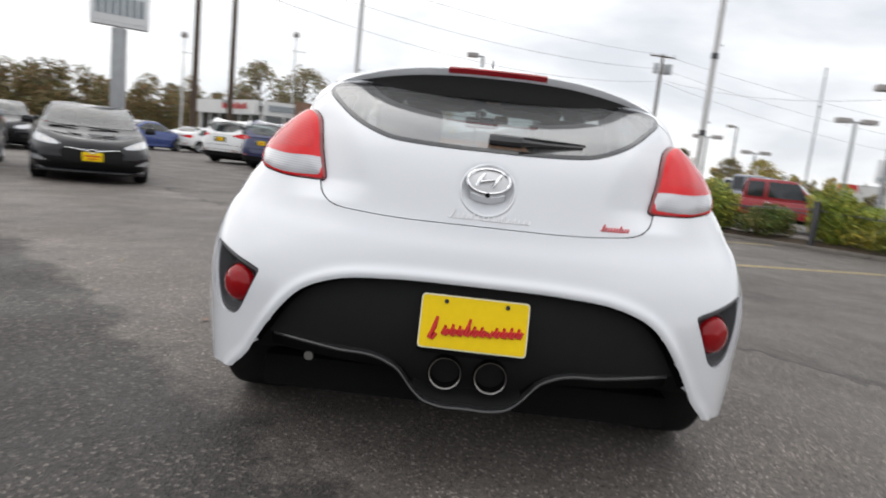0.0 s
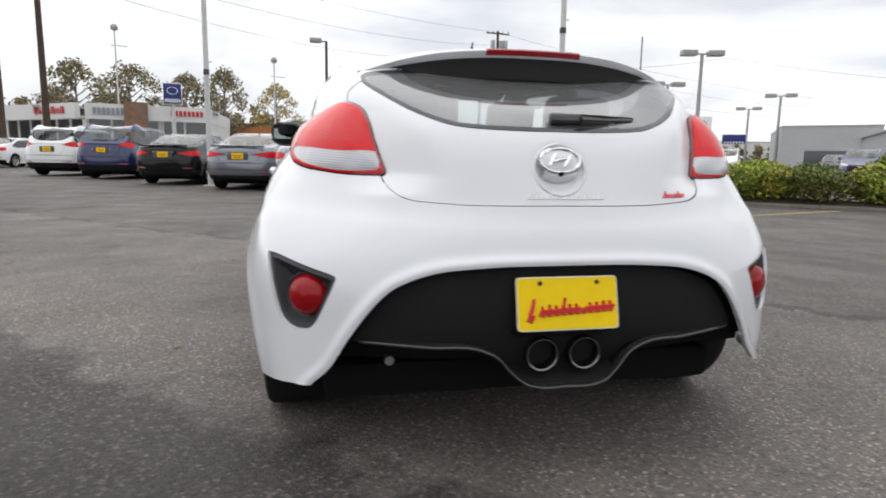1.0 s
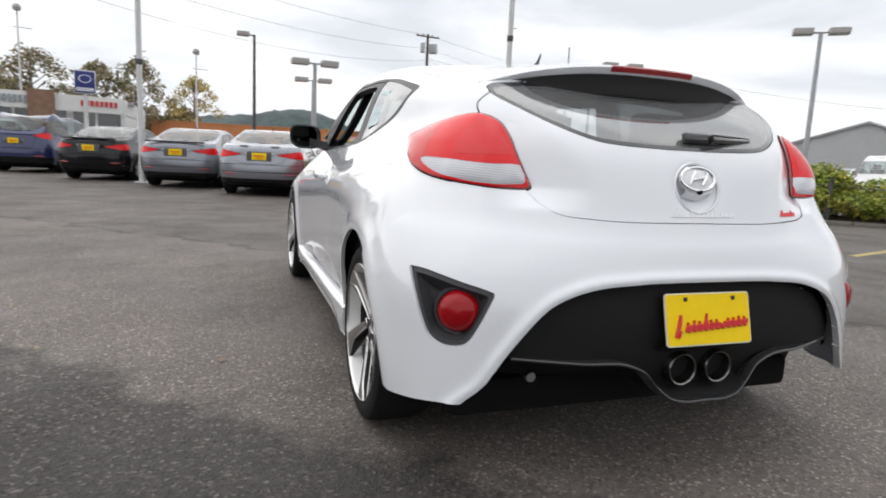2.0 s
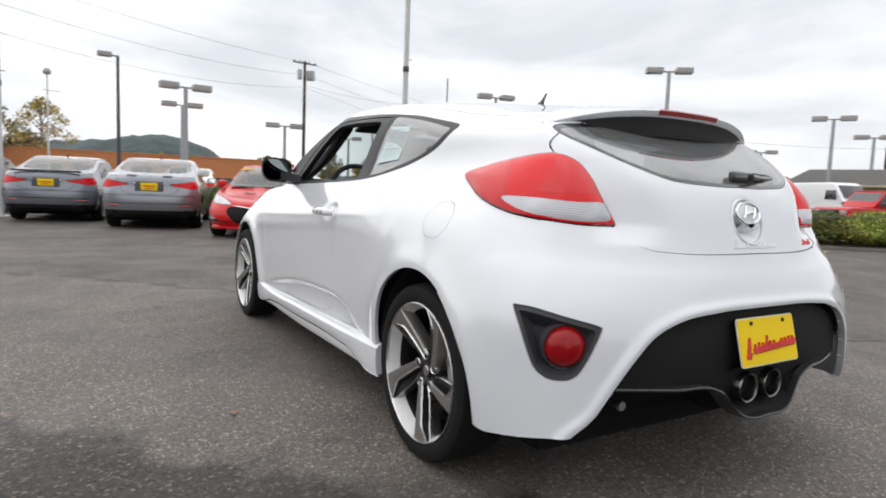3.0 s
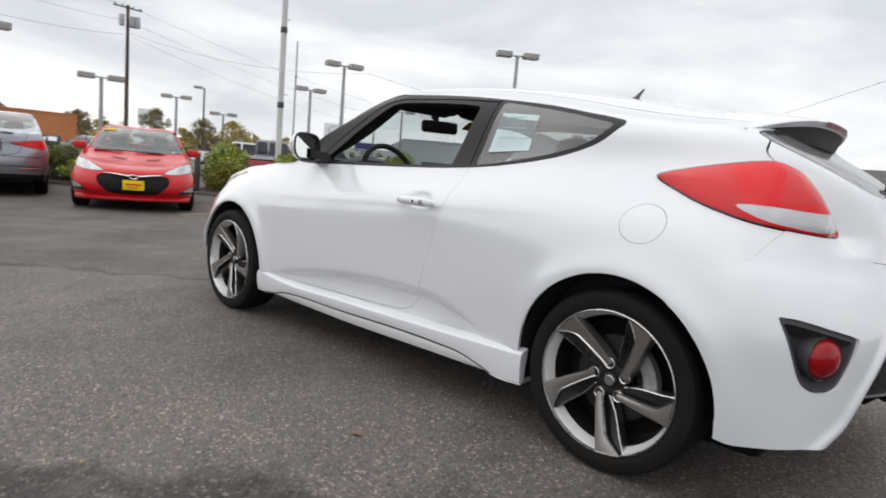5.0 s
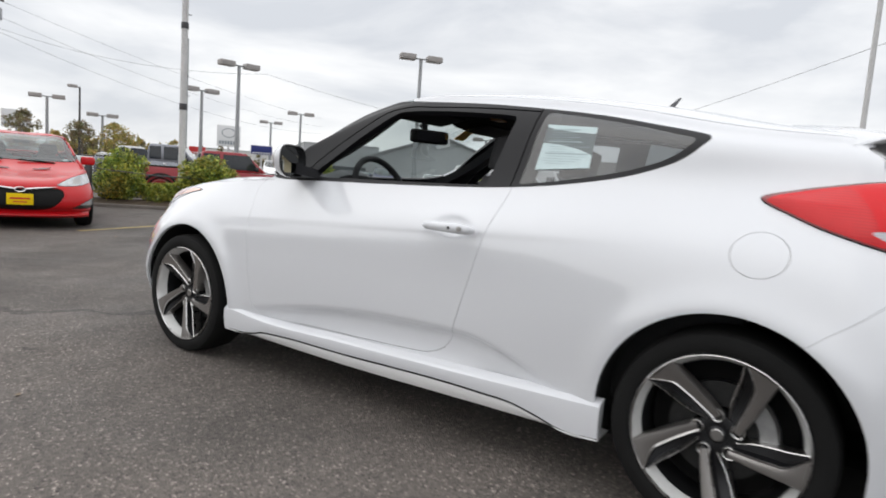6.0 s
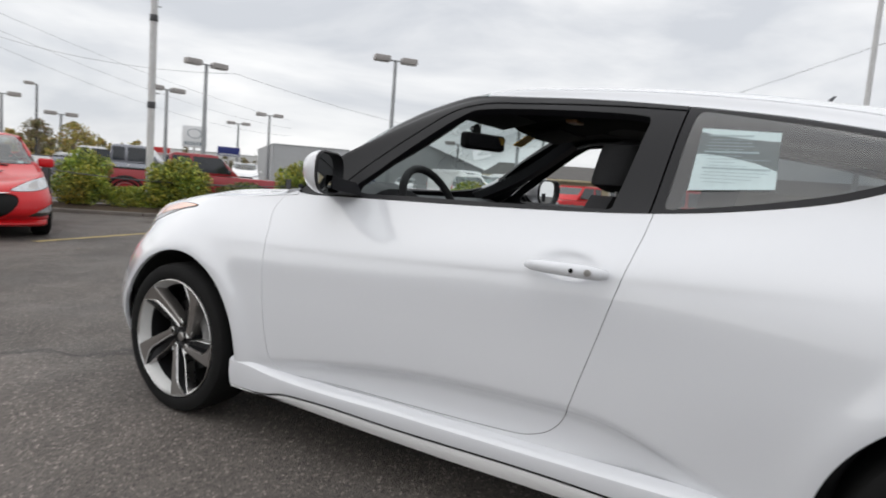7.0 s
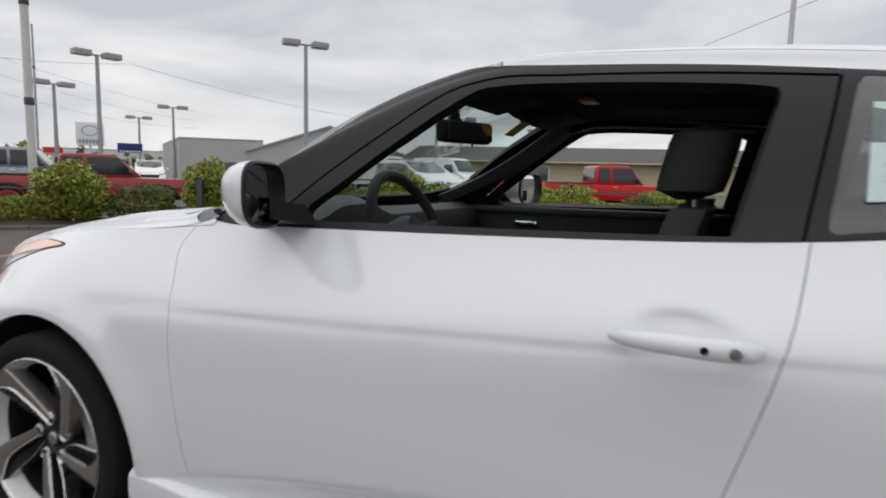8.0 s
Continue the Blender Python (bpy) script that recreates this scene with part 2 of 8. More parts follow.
def box_bm(size, at=(0, 0, 0), bevel=0.0, seg=2, bm=None, turn=None):
    """A box of that size about a centre, its edges rounded."""
    b2 = bmesh.new()
    bmesh.ops.create_cube(b2, size=1.0)
    bmesh.ops.scale(b2, vec=size, verts=b2.verts)
    if bevel:
        bmesh.ops.bevel(b2, geom=list(b2.edges), offset=bevel, segments=seg, profile=0.6, affect="EDGES")
    m = Matrix.Translation(at) @ (turn or Matrix.Identity(4))
    bmesh.ops.transform(b2, matrix=m, verts=b2.verts)
    if bm is None:
        return b2
    me = bpy.data.meshes.new("tmp")
    b2.to_mesh(me)
    b2.free()
    bm.from_mesh(me)
    bpy.data.meshes.remove(me)
    return bm


def lathe(profile, n=48, axis="x", closed=False):
    """Verts and faces of a profile of (radius, along) turned round an axis."""
    verts, faces, k = [], [], len(profile)
    for i in range(n):
        a = 2 * math.pi * i / n
        for r, h in profile:
            c, s = r * math.cos(a), r * math.sin(a)
            verts.append({"x": (h, c, s), "y": (c, h, s), "z": (c, s, h)}[axis])
    for i in range(n):
        j = (i + 1) % n
        for q in range(k if closed else k - 1):
            q2 = (q + 1) % k
            faces.append((i * k + q, j * k + q, j * k + q2, i * k + q2))
    return verts, faces


def tube(points, radius, n=8, cap=True):
    """Verts and faces of a round bar along points; radius a number or one per point."""
    pts = [Vector(p) for p in points]
    rad = radius if isinstance(radius, (list, tuple)) else [radius] * len(pts)
    verts, faces = [], []
    up = Vector((0, 0, 1))
    for i, p in enumerate(pts):
        d = (pts[min(i + 1, len(pts) - 1)] - pts[max(i - 1, 0)]).normalized()
        a = d.cross(up if abs(d.dot(up)) < 0.95 else Vector((1, 0, 0))).normalized()
        b = d.cross(a)
        for k in range(n):
            t = 2 * math.pi * k / n
            verts.append(p + (a * math.cos(t) + b * math.sin(t)) * rad[i])
    for i in range(len(pts) - 1):
        for k in range(n):
            faces.append((i * n + k, i * n + (k + 1) % n, (i + 1) * n + (k + 1) % n, (i + 1) * n + k))
    if cap:
        faces.append(tuple(range(n - 1, -1, -1)))
        faces.append(tuple(range((len(pts) - 1) * n, len(pts) * n)))
    return verts, faces


def joined(*pieces):
    verts, faces = [], []
    for v, f in pieces:
        o = len(verts)
        verts += list(v)
        faces += [tuple(i + o for i in q) for q in f]
    return verts, faces


# ---- the ground ----
def ground_sheet():
    bm = bmesh.new()
    steps = [-2500, -600, -150, -40, -12, 0, 12, 40, 150, 600, 2500]
    grid = [[bm.verts.new((x, y, 0)) for y in steps] for x in steps]
    for i in range(len(steps) - 1):
        for j in range(len(steps) - 1):
            bm.faces.new((grid[i][j], grid[i + 1][j], grid[i + 1][j + 1], grid[i][j + 1]))
    g = part("ground", bm, ASPHALT, smooth=False)
    tagged(g, "worn dark grey asphalt of a car dealer's lot with pale chips", "ground", kind="structure")


ground_sheet()


# ---- the hatchback's body surface: longitudinal feature lines, lofted ----
def knots(pairs):
    a = np.array(pairs, float)
    return a[:, 0], a[:, 1]


def spline(pairs, t):
    """A smooth curve through (t, value) pairs."""
    x, y = knots(pairs)
    t = np.clip(np.asarray(t, float), x[0], x[-1])
    d = np.diff(y) / np.diff(x)
    m = np.empty_like(y)
    m[0], m[-1] = d[0], d[-1]
    h = np.diff(x)
    m[1:-1] = (d[:-1] * h[1:] + d[1:] * h[:-1]) / (h[:-1] + h[1:])
    i = np.clip(np.searchsorted(x, t) - 1, 0, len(x) - 2)
    s = (t - x[i]) / h[i]
    return ((2 * s**3 - 3 * s**2 + 1) * y[i] + (s**3 - 2 * s**2 + s) * h[i] * m[i]
            + (-2 * s**3 + 3 * s**2) * y[i + 1] + (s**3 - s**2) * h[i] * m[i + 1])


# each line: rear end, rear corner length and power; front end, corner length and power; height over y; half width over y
SILL_LINE = dict(v=0.00, rear=(-0.69, 0.48, 4.0), front=(3.37, 0.66, 3.0),
            z=[(-0.69, 0.235), (-0.4, 0.225), (0.35, 0.20), (2.3, 0.185), (3.0, 0.19), (3.36, 0.19)],
            w=[(-0.69, 0.83), (-0.3, 0.85), (0.4, 0.83), (1.3, 0.825), (2.3, 0.825), (3.36, 0.80)])
RUBBING_LINE = dict(v=0.13, rear=(-0.732, 0.52, 3.0), front=(3.455, 0.68, 2.7),
               z=[(-0.735, 0.42), (-0.3, 0.40), (0.4, 0.36), (2.3, 0.35), (3.45, 0.36)],
               w=[(-0.735, 0.865), (-0.2, 0.884), (0.45, 0.852), (1.0, 0.845), (2.2, 0.85), (2.7, 0.866), (3.45, 0.85)])
FLANK_LINE = dict(v=0.30, rear=(-0.718, 0.52, 2.9), front=(3.47, 0.73, 2.6),
             z=[(-0.718, 0.62), (-0.2, 0.63), (0.8, 0.61), (2.3, 0.58), (3.47, 0.52)],
             w=[(-0.718, 0.87), (-0.2, 0.895), (0.2, 0.888), (0.8, 0.862), (1.6, 0.857), (2.3, 0.858), (2.75, 0.868), (3.47, 0.84)])
SHOULDER_LINE = dict(v=0.46, rear=(-0.668, 0.50, 2.4), front=(3.44, 0.85, 2.55),
                z=[(-0.668, 0.80), (-0.2, 0.85), (0.3, 0.855), (1.0, 0.83), (2.1, 0.765), (2.7, 0.752), (3.44, 0.65)],
                w=[(-0.668, 0.80), (-0.2, 0.835), (0.2, 0.852), (0.8, 0.85), (1.6, 0.842), (2.3, 0.835), (2.8, 0.83), (3.44, 0.80)])
BELT_LINE = dict(v=0.60, rear=(-0.592, 0.48, 3.0), front=(3.36, 0.95, 2.9),
            z=[(-0.592, 1.00), (-0.3, 1.03), (0.0, 1.035), (0.35, 1.035), (0.8, 0.99), (1.3, 0.975), (1.9, 0.957), (2.3, 0.930), (2.6, 0.908), (2.9, 0.872), (3.15, 0.815), (3.36, 0.72)],
            w=[(-0.592, 0.643), (-0.2, 0.684), (0.1, 0.711), (0.4, 0.736), (0.8, 0.745), (1.4, 0.745), (1.9, 0.74), (2.3, 0.73), (2.8, 0.71), (3.36, 0.66)])
ROOF_RAIL_LINE = dict(v=0.82, rear=(-0.315, 0.20, 4.6), front=(2.50, 0.55, 2.2),
                 z=[(-0.315, 1.195), (-0.2, 1.195), (0.0, 1.205), (0.18, 1.222), (0.45, 1.27), (0.8, 1.308), (1.15, 1.328), (1.46, 1.325), (1.8, 1.195), (2.15, 0.99), (2.5, 0.962)],
                 w=[(-0.315, 0.55), (-0.1, 0.59), (0.15, 0.625), (0.5, 0.612), (0.9, 0.605), (1.46, 0.598), (1.8, 0.645), (2.15, 0.70), (2.5, 0.70)])
ROOF_SIDE_LINE = dict(v=0.91, rear=(-0.305, 0.22, 2.8), front=(2.08, 0.42, 2.2),
                 z=[(-0.305, 1.235), (0.0, 1.265), (0.3, 1.315), (0.7, 1.362), (1.1, 1.38), (1.4, 1.372), (1.7, 1.298), (2.08, 1.155)],
                 w=[(-0.305, 0.46), (0.0, 0.49), (0.5, 0.50), (1.0, 0.50), (1.5, 0.50), (2.08, 0.54)])
ROOF_MID_LINE = dict(v=1.00, rear=(-0.30, 0.20, 2.0), front=(1.60, 0.35, 2.0),
                z=[(-0.30, 1.255), (-0.1, 1.295), (0.2, 1.352), (0.5, 1.388), (0.9, 1.404), (1.3, 1.398), (1.6, 1.365)],
                w=[(-0.30, 0.0), (1.60, 0.0)])
LINES = [SILL_LINE, RUBBING_LINE, FLANK_LINE, SHOULDER_LINE, BELT_LINE, ROOF_RAIL_LINE, ROOF_SIDE_LINE, ROOF_MID_LINE]


def line_points(line, u):
    (yr, lr, pr), (yf, lf, pf) = line["rear"], line["front"]
    a = np.clip(u / 0.3, 0, 1) * math.pi / 2
    b = np.clip((1 - u) / 0.2, 0, 1) * math.pi / 2
    k = np.clip((u - 0.3) / 0.5, 0, 1)
    cr, cf = np.clip(np.cos(a), 0, 1) ** (2 / pr), np.clip(np.cos(b), 0, 1) ** (2 / pf)
    y = np.where(u < 0.3, yr + lr * (1 - cr), np.where(u > 0.8, yf - lf * (1 - cf), yr + lr + k * (yf - lf - yr - lr)))
    x = spline(line["w"], y) * np.sin(a) ** (2 / pr) * np.sin(b) ** (2 / pf)
    return np.stack([x, y, spline(line["z"], y)], -1)


def crease(s, width):
    """A soft step from 0 to 1 about s = 0."""
    return 1 / (1 + np.exp(-np.clip(s / width, -30, 30)))


def body_grid(nu=230, nv=120):
    """Half of the body surface (x > 0): points, indexed by u and v."""
    u = np.linspace(0, 1, nu)
    v = np.linspace(0, 1, nv)
    rows = np.stack([line_points(l, u) for l in LINES], 1)
    vk = [l["v"] for l in LINES]
    out = np.empty((nu, nv, 3))
    for i in range(nu):
        for c in range(3):
            out[i, :, c] = spline(list(zip(vk, rows[i, :, c])), v)
    out[:, :, 0] = np.maximum(out[:, :, 0], 0)
    x, y, z = out[..., 0], out[..., 1], out[..., 2]
    # the bonnet's crown over the wings
    crown = spline([(2.05, 0.955), (2.3, 0.985), (2.5, 0.982), (2.8, 0.942), (3.15, 0.865), (3.36, 0.775), (3.5, 0.70)], y) - 0.085 * (np.abs(x) / 0.70) ** 6
    gain = np.clip((v[None, :] - 0.50) / 0.08, 0, 1) * np.clip((0.84 - v[None, :]) / 0.03, 0, 1) * np.clip((y - 2.05) / 0.25, 0, 1)
    rise = crown - z
    z += gain * 0.5 * (rise + np.sqrt(rise ** 2 + 0.012 ** 2))
    # the wing lies flat up to the cowl, with no ridge running into the pillar
    cap = spline([(2.0, 1.03), (2.1, 0.985), (2.2, 0.955), (2.35, 0.938), (2.5, 0.924), (2.7, 0.905)], y) + 0.055 * np.clip(1 - (np.abs(x) / 0.73) ** 2, 0, 1)
    gain = np.clip((v[None, :] - 0.60) / 0.03, 0, 1) * np.clip((0.83 - v[None, :]) / 0.03, 0, 1) * np.clip((y - 2.0) / 0.12, 0, 1) * np.clip((2.75 - y) / 0.2, 0, 1)
    over = z - cap
    z -= gain * 0.5 * (over + np.sqrt(over ** 2 + 0.008 ** 2))
    # the tail falls away beside the badge and rises again under the lamps
    bend = spline([(0.79, 0.40), (0.82, 0.365), (0.86, 0.345), (0.93, 0.36), (1.0, 0.40), (1.06, 0.45), (1.25, 0.56)], z)
    away = 0.012 * np.log1p(np.exp(np.clip((x - bend) / 0.012, -30, 30)))
    rise = np.clip((0.63 - x) / 0.13, 0, 1)
    y += 0.30 * np.minimum(away, 0.16) * rise ** 2 * (3 - 2 * rise) * np.clip((z - 0.815) / 0.06, 0, 1) * np.clip((1.14 - z) / 0.08, 0, 1) * np.clip((-0.25 - y) / 0.15, 0, 1)
    side = crease(x - 0.70, 0.03)
    # flared lips round the wheels
    for yc in (0.0, 2.65):
        r = np.hypot(y - yc, z - 0.315)
        x += side * 0.014 * np.exp(-((r - 0.385) / 0.055) ** 2)
    # the door's hollow over the sill, under a sweeping edge
    edge = spline([(0.45, 0.30), (0.62, 0.365), (0.84, 0.43), (1.1, 0.435), (1.5, 0.415), (1.9, 0.36), (2.2, 0.31)], y)
    along = np.clip((y - 0.5) / 0.25, 0, 1) * np.clip((2.2 - y) / 0.4, 0, 1)
    x -= side * 0.030 * along * crease(edge - z, 0.006) * crease(z - edge + 0.13, 0.02)
    # shoulder edge that starts at the front wing and fades on the rear haunch
    sh = spline([(0.2, 0.852), (0.8, 0.825), (2.1, 0.762), (2.5, 0.75)], y)
    fade = np.clip((y - 0.25) / 0.4, 0, 1) * np.clip((2.35 - y) / 0.3, 0, 1)
    x += side * 0.0045 * fade * (crease(z - sh, 0.005) * np.exp(-np.clip(z - sh, 0, 1) / 0.06))
    return out


# ---- cutting the surface into panels ----
def smooth_outline(points, n=8):
    """A closed outline rounded through its points."""
    p = np.array(points, float)
    out = []
    k = len(p)
    for i in range(k):
        a, b, c, d = p[i - 1], p[i], p[(i + 1) % k], p[(i + 2) % k]
        for s in np.linspace(0, 1, n, endpoint=False):
            out.append(0.5 * (2 * b + (c - a) * s + (2 * a - 5 * b + 4 * c - d) * s**2 + (3 * b - a - 3 * c + d) * s**3))
    return np.array(out)


def inside(outline, q):
    """Signed distance to a closed outline, positive inside."""
    best = np.full(len(q), 1e9)
    odd = np.zeros(len(q), bool)
    for i in range(len(outline)):
        a, b = outline[i - 1], outline[i]
        e = b - a
        t = np.clip(((q - a) @ e) / max(e @ e, 1e-12), 0, 1)
        best = np.minimum(best, ((q - a - t[:, None] * e) ** 2).sum(1))
        if a[1] != b[1]:
            cross = ((a[1] > q[:, 1]) != (b[1] > q[:, 1])) & (q[:, 0] < (b[0] - a[0]) * (q[:, 1] - a[1]) / (b[1] - a[1]) + a[0])
            odd ^= cross
    return np.where(odd, 1, -1) * np.sqrt(best)


def split(mesh, f):
    """Cuts a triangle mesh where f is 0: the part where f > 0, and the rest."""
    V, T = mesh
    f = np.where(np.abs(f) < 1e-7, 1e-7, f)
    pos = f[T] > 0
    n = pos.sum(1)
    mixed = T[(n == 1) | (n == 2)]
    whole_in, whole_out = T[n == 3], T[n == 0]
    if len(mixed) == 0:
        return tidy(V, whole_in), tidy(V, whole_out)
    mp = f[mixed] > 0
    lone_pos = mp.sum(1) == 1
    lone = np.where(lone_pos, mp.argmax(1), (~mp).argmax(1))
    r = np.arange(len(mixed))
    a, b, c = mixed[r, lone], mixed[r, (lone + 1) % 3], mixed[r, (lone + 2) % 3]
    edges = np.sort(np.concatenate([np.stack([a, b], 1), np.stack([a, c], 1)]), 1)
    uniq, back = np.unique(edges, axis=0, return_inverse=True)
    back = back.ravel()
    fa, fb = f[uniq[:, 0]], f[uniq[:, 1]]
    t = (fa / (fa - fb))[:, None]
    V2 = np.concatenate([V, V[uniq[:, 0]] * (1 - t) + V[uniq[:, 1]] * t])
    p, q = len(V) + back[:len(a)], len(V) + back[len(a):]
    tip = np.stack([a, p, q], 1)
    rest = np.concatenate([np.stack([p, b, c], 1), np.stack([p, c, q], 1)])
    lp2 = np.concatenate([lone_pos, lone_pos])
    inn = np.concatenate([whole_in, tip[lone_pos], rest[~lp2]])
    out = np.concatenate([whole_out, tip[~lone_pos], rest[lp2]])
    return tidy(V2, inn), tidy(V2, out)


def tidy(V, T):
    if len(T) == 0:
        return V[:0], T
    used, inv = np.unique(T, return_inverse=True)
    return V[used], inv.reshape(-1, 3)


def take(mesh, f, gap=0.0):
    """Cuts a panel out with a shut line of that width: panel, rest."""
    panel, rest = split(mesh, f - gap)
    if gap:
        g = f + gap
        _, rest = split(mesh, g)
    return panel, rest


def normals(V, T):
    n = np.zeros((len(V), 3))
    fn = np.cross(V[T[:, 1], :3] - V[T[:, 0], :3], V[T[:, 2], :3] - V[T[:, 0], :3])
    for k in range(3):
        np.add.at(n, T[:, k], fn)
    return n / np.maximum(np.linalg.norm(n, axis=1), 1e-12)[:, None]


def shelled(mesh, depth=0.012, lift=0.0, mirror=None):
    """Verts and faces of a panel whose rim is turned inwards. mirror: None for the +x side, 'flip' for the other, 'both' for one across."""
    V, T = mesh
    P = V[:, :3].copy()
    nm = normals(V, T)
    P = P + nm * lift
    T = T.copy()
    if mirror == "both":
        on = P[:, 0] < 1e-4
        P[on, 0] = 0
        nm[on, 0] = 0
        idx = np.arange(len(P))
        other = np.where(on, idx, idx + len(P))
        T = np.concatenate([T, other[T][:, ::-1]])
        P = np.concatenate([P, P * [-1, 1, 1]])
        nm = np.concatenate([nm, nm * [-1, 1, 1]])
        used, inv = np.unique(T, return_inverse=True)
        P, nm, T = P[used], nm[used], inv.reshape(-1, 3)
    elif mirror == "flip":
        P, nm, T = P * [-1, 1, 1], nm * [-1, 1, 1], T[:, ::-1]
    faces = [tuple(t) for t in T]
    if depth:
        e = np.concatenate([T[:, [0, 1]], T[:, [1, 2]], T[:, [2, 0]]])
        key = np.sort(e, 1)
        _, first, count = np.unique(key, axis=0, return_index=True, return_counts=True)
        rim = e[first[count == 1]]
        ids = np.unique(rim)
        new_id = {int(v): len(P) + k for k, v in enumerate(ids)}
        P = np.concatenate([P, P[ids] - nm[ids] * depth])
        for i, j in rim:
            faces.append((int(j), int(i), new_id[int(i)], new_id[int(j)]))
    return P, faces


def flat(mesh):
    """The coordinates by which outlines are drawn: x, y, z, round-the-corner x + y, and the loft's v and u."""
    V = mesh[0]
    return V[:, 0], V[:, 1], V[:, 2], V[:, 0] + V[:, 1], V[:, 3], V[:, 4]


def pair(a, b):
    return np.stack([a, b], 1)


# ---- the white hatchback ----
TAIL = smooth_outline([(0.690, 1.020), (0.562, 1.051), (0.446, 1.070), (0.328, 1.085), (0.232, 1.088), (0.143, 1.064), (0.082, 1.018),
                       (0.040, 0.967), (-0.006, 0.910), (-0.034, 0.875), (-0.016, 0.867), (0.065, 0.868), (0.212, 0.877), (0.331, 0.887),
                       (0.445, 0.904), (0.562, 0.937), (0.634, 0.974)], 5)
TAIL_CLEAR = smooth_outline([(0.455, 0.946), (0.331, 0.947), (0.138, 0.938), (0.022, 0.935), (-0.002, 0.900), (0.004, 0.884), (0.139, 0.884),
                             (0.307, 0.899), (0.401, 0.919)], 5)
FOG = smooth_outline([(0.348, 0.640), (0.330, 0.642), (0.263, 0.638), (0.111, 0.614), (0.012, 0.596), (0.001, 0.580), (0.045, 0.502),
                      (0.092, 0.450), (0.165, 0.439), (0.225, 0.453), (0.262, 0.485), (0.316, 0.582)], 5)
HATCH = smooth_outline([(-0.3, 0.791), (0.0, 0.791), (0.241, 0.791), (0.368, 0.797), (0.440, 0.805), (0.485, 0.829), (0.510, 0.866), (0.545, 0.95),
                        (0.578, 1.04), (0.592, 1.085), (0.590, 1.120), (0.560, 1.150), (0.50, 1.182), (0.42, 1.205), (0.3, 1.225), (0.0, 1.245), (-0.3, 1.245)], 5)
REAR_PANE = smooth_outline([(-0.3, 1.005), (0.0, 1.004), (0.1, 1.004), (0.24, 1.009), (0.322, 1.021), (0.418, 1.060), (0.500, 1.115), (0.545, 1.158),
                            (0.515, 1.192), (0.3, 1.206), (0.0, 1.215), (-0.3, 1.215)], 5)
VALANCE = smooth_outline([(-0.3, 0.624), (0.0, 0.624), (0.16, 0.623), (0.25, 0.619), (0.365, 0.608), (0.458, 0.580), (0.520, 0.539), (0.584, 0.458),
                          (0.65, 0.345), (0.72, 0.20), (0.4, 0.0), (0.0, 0.0), (-0.3, 0.0)], 5)
GREENHOUSE = smooth_outline([(0.150, 1.207), (0.165, 1.178), (0.22, 1.128), (0.31, 1.087), (0.43, 1.052), (0.62, 1.020), (0.80, 1.001), (1.0, 0.989),
                             (1.3, 0.979), (1.6, 0.972), (1.9, 0.966), (2.05, 0.963), (2.12, 0.975), (2.08, 1.02), (1.95, 1.11), (1.80, 1.215), (1.66, 1.295), (1.57, 1.335), (1.47, 1.345),
                             (1.26, 1.338), (1.03, 1.327), (0.77, 1.305), (0.52, 1.277), (0.33, 1.245), (0.2, 1.222)], 5)
OPENING = smooth_outline([(1.80, 0.986), (1.6, 0.989), (1.35, 0.992), (1.1, 0.997), (0.955, 1.001), (0.918, 1.004), (0.908, 1.03), (0.885, 1.12), (0.862, 1.22),
                          (0.855, 1.255), (0.875, 1.275), (1.05, 1.289), (1.25, 1.297), (1.40, 1.295), (1.47, 1.275), (1.62, 1.175), (1.76, 1.072), (1.84, 1.01)], 5)
QUARTER = smooth_outline([(0.772, 1.018), (0.764, 1.09), (0.752, 1.18), (0.738, 1.262), (0.727, 1.284), (0.70, 1.287), (0.52, 1.262), (0.36, 1.235),
                          (0.25, 1.212), (0.195, 1.200), (0.205, 1.175), (0.26, 1.130), (0.35, 1.093), (0.47, 1.062), (0.62, 1.034), (0.74, 1.018)], 5)
DOOR = smooth_outline([(0.800, 0.985), (0.815, 0.90), (0.835, 0.82), (0.875, 0.68), (0.920, 0.53), (0.948, 0.44), (0.985, 0.375), (1.05, 0.338), (1.15, 0.325),
                       (1.5, 0.312), (1.9, 0.300), (2.03, 0.298), (2.085, 0.315), (2.115, 0.37), (2.14, 0.5), (2.157, 0.65), (2.165, 0.75), (2.185, 0.83),
                       (2.21, 0.885), (2.2, 0.93), (2.15, 0.97), (2.0, 1.0), (1.4, 1.01), (0.85, 1.02), (0.80, 1.015)], 4)
DOOR_GAP = 0.0010


def lip_height(x):
    return spline([(0.0, 0.284), (0.085, 0.285), (0.125, 0.296), (0.160, 0.324), (0.200, 0.368), (0.24, 0.388), (0.393, 0.400), (0.62, 0.410), (0.9, 0.41)], np.abs(x))


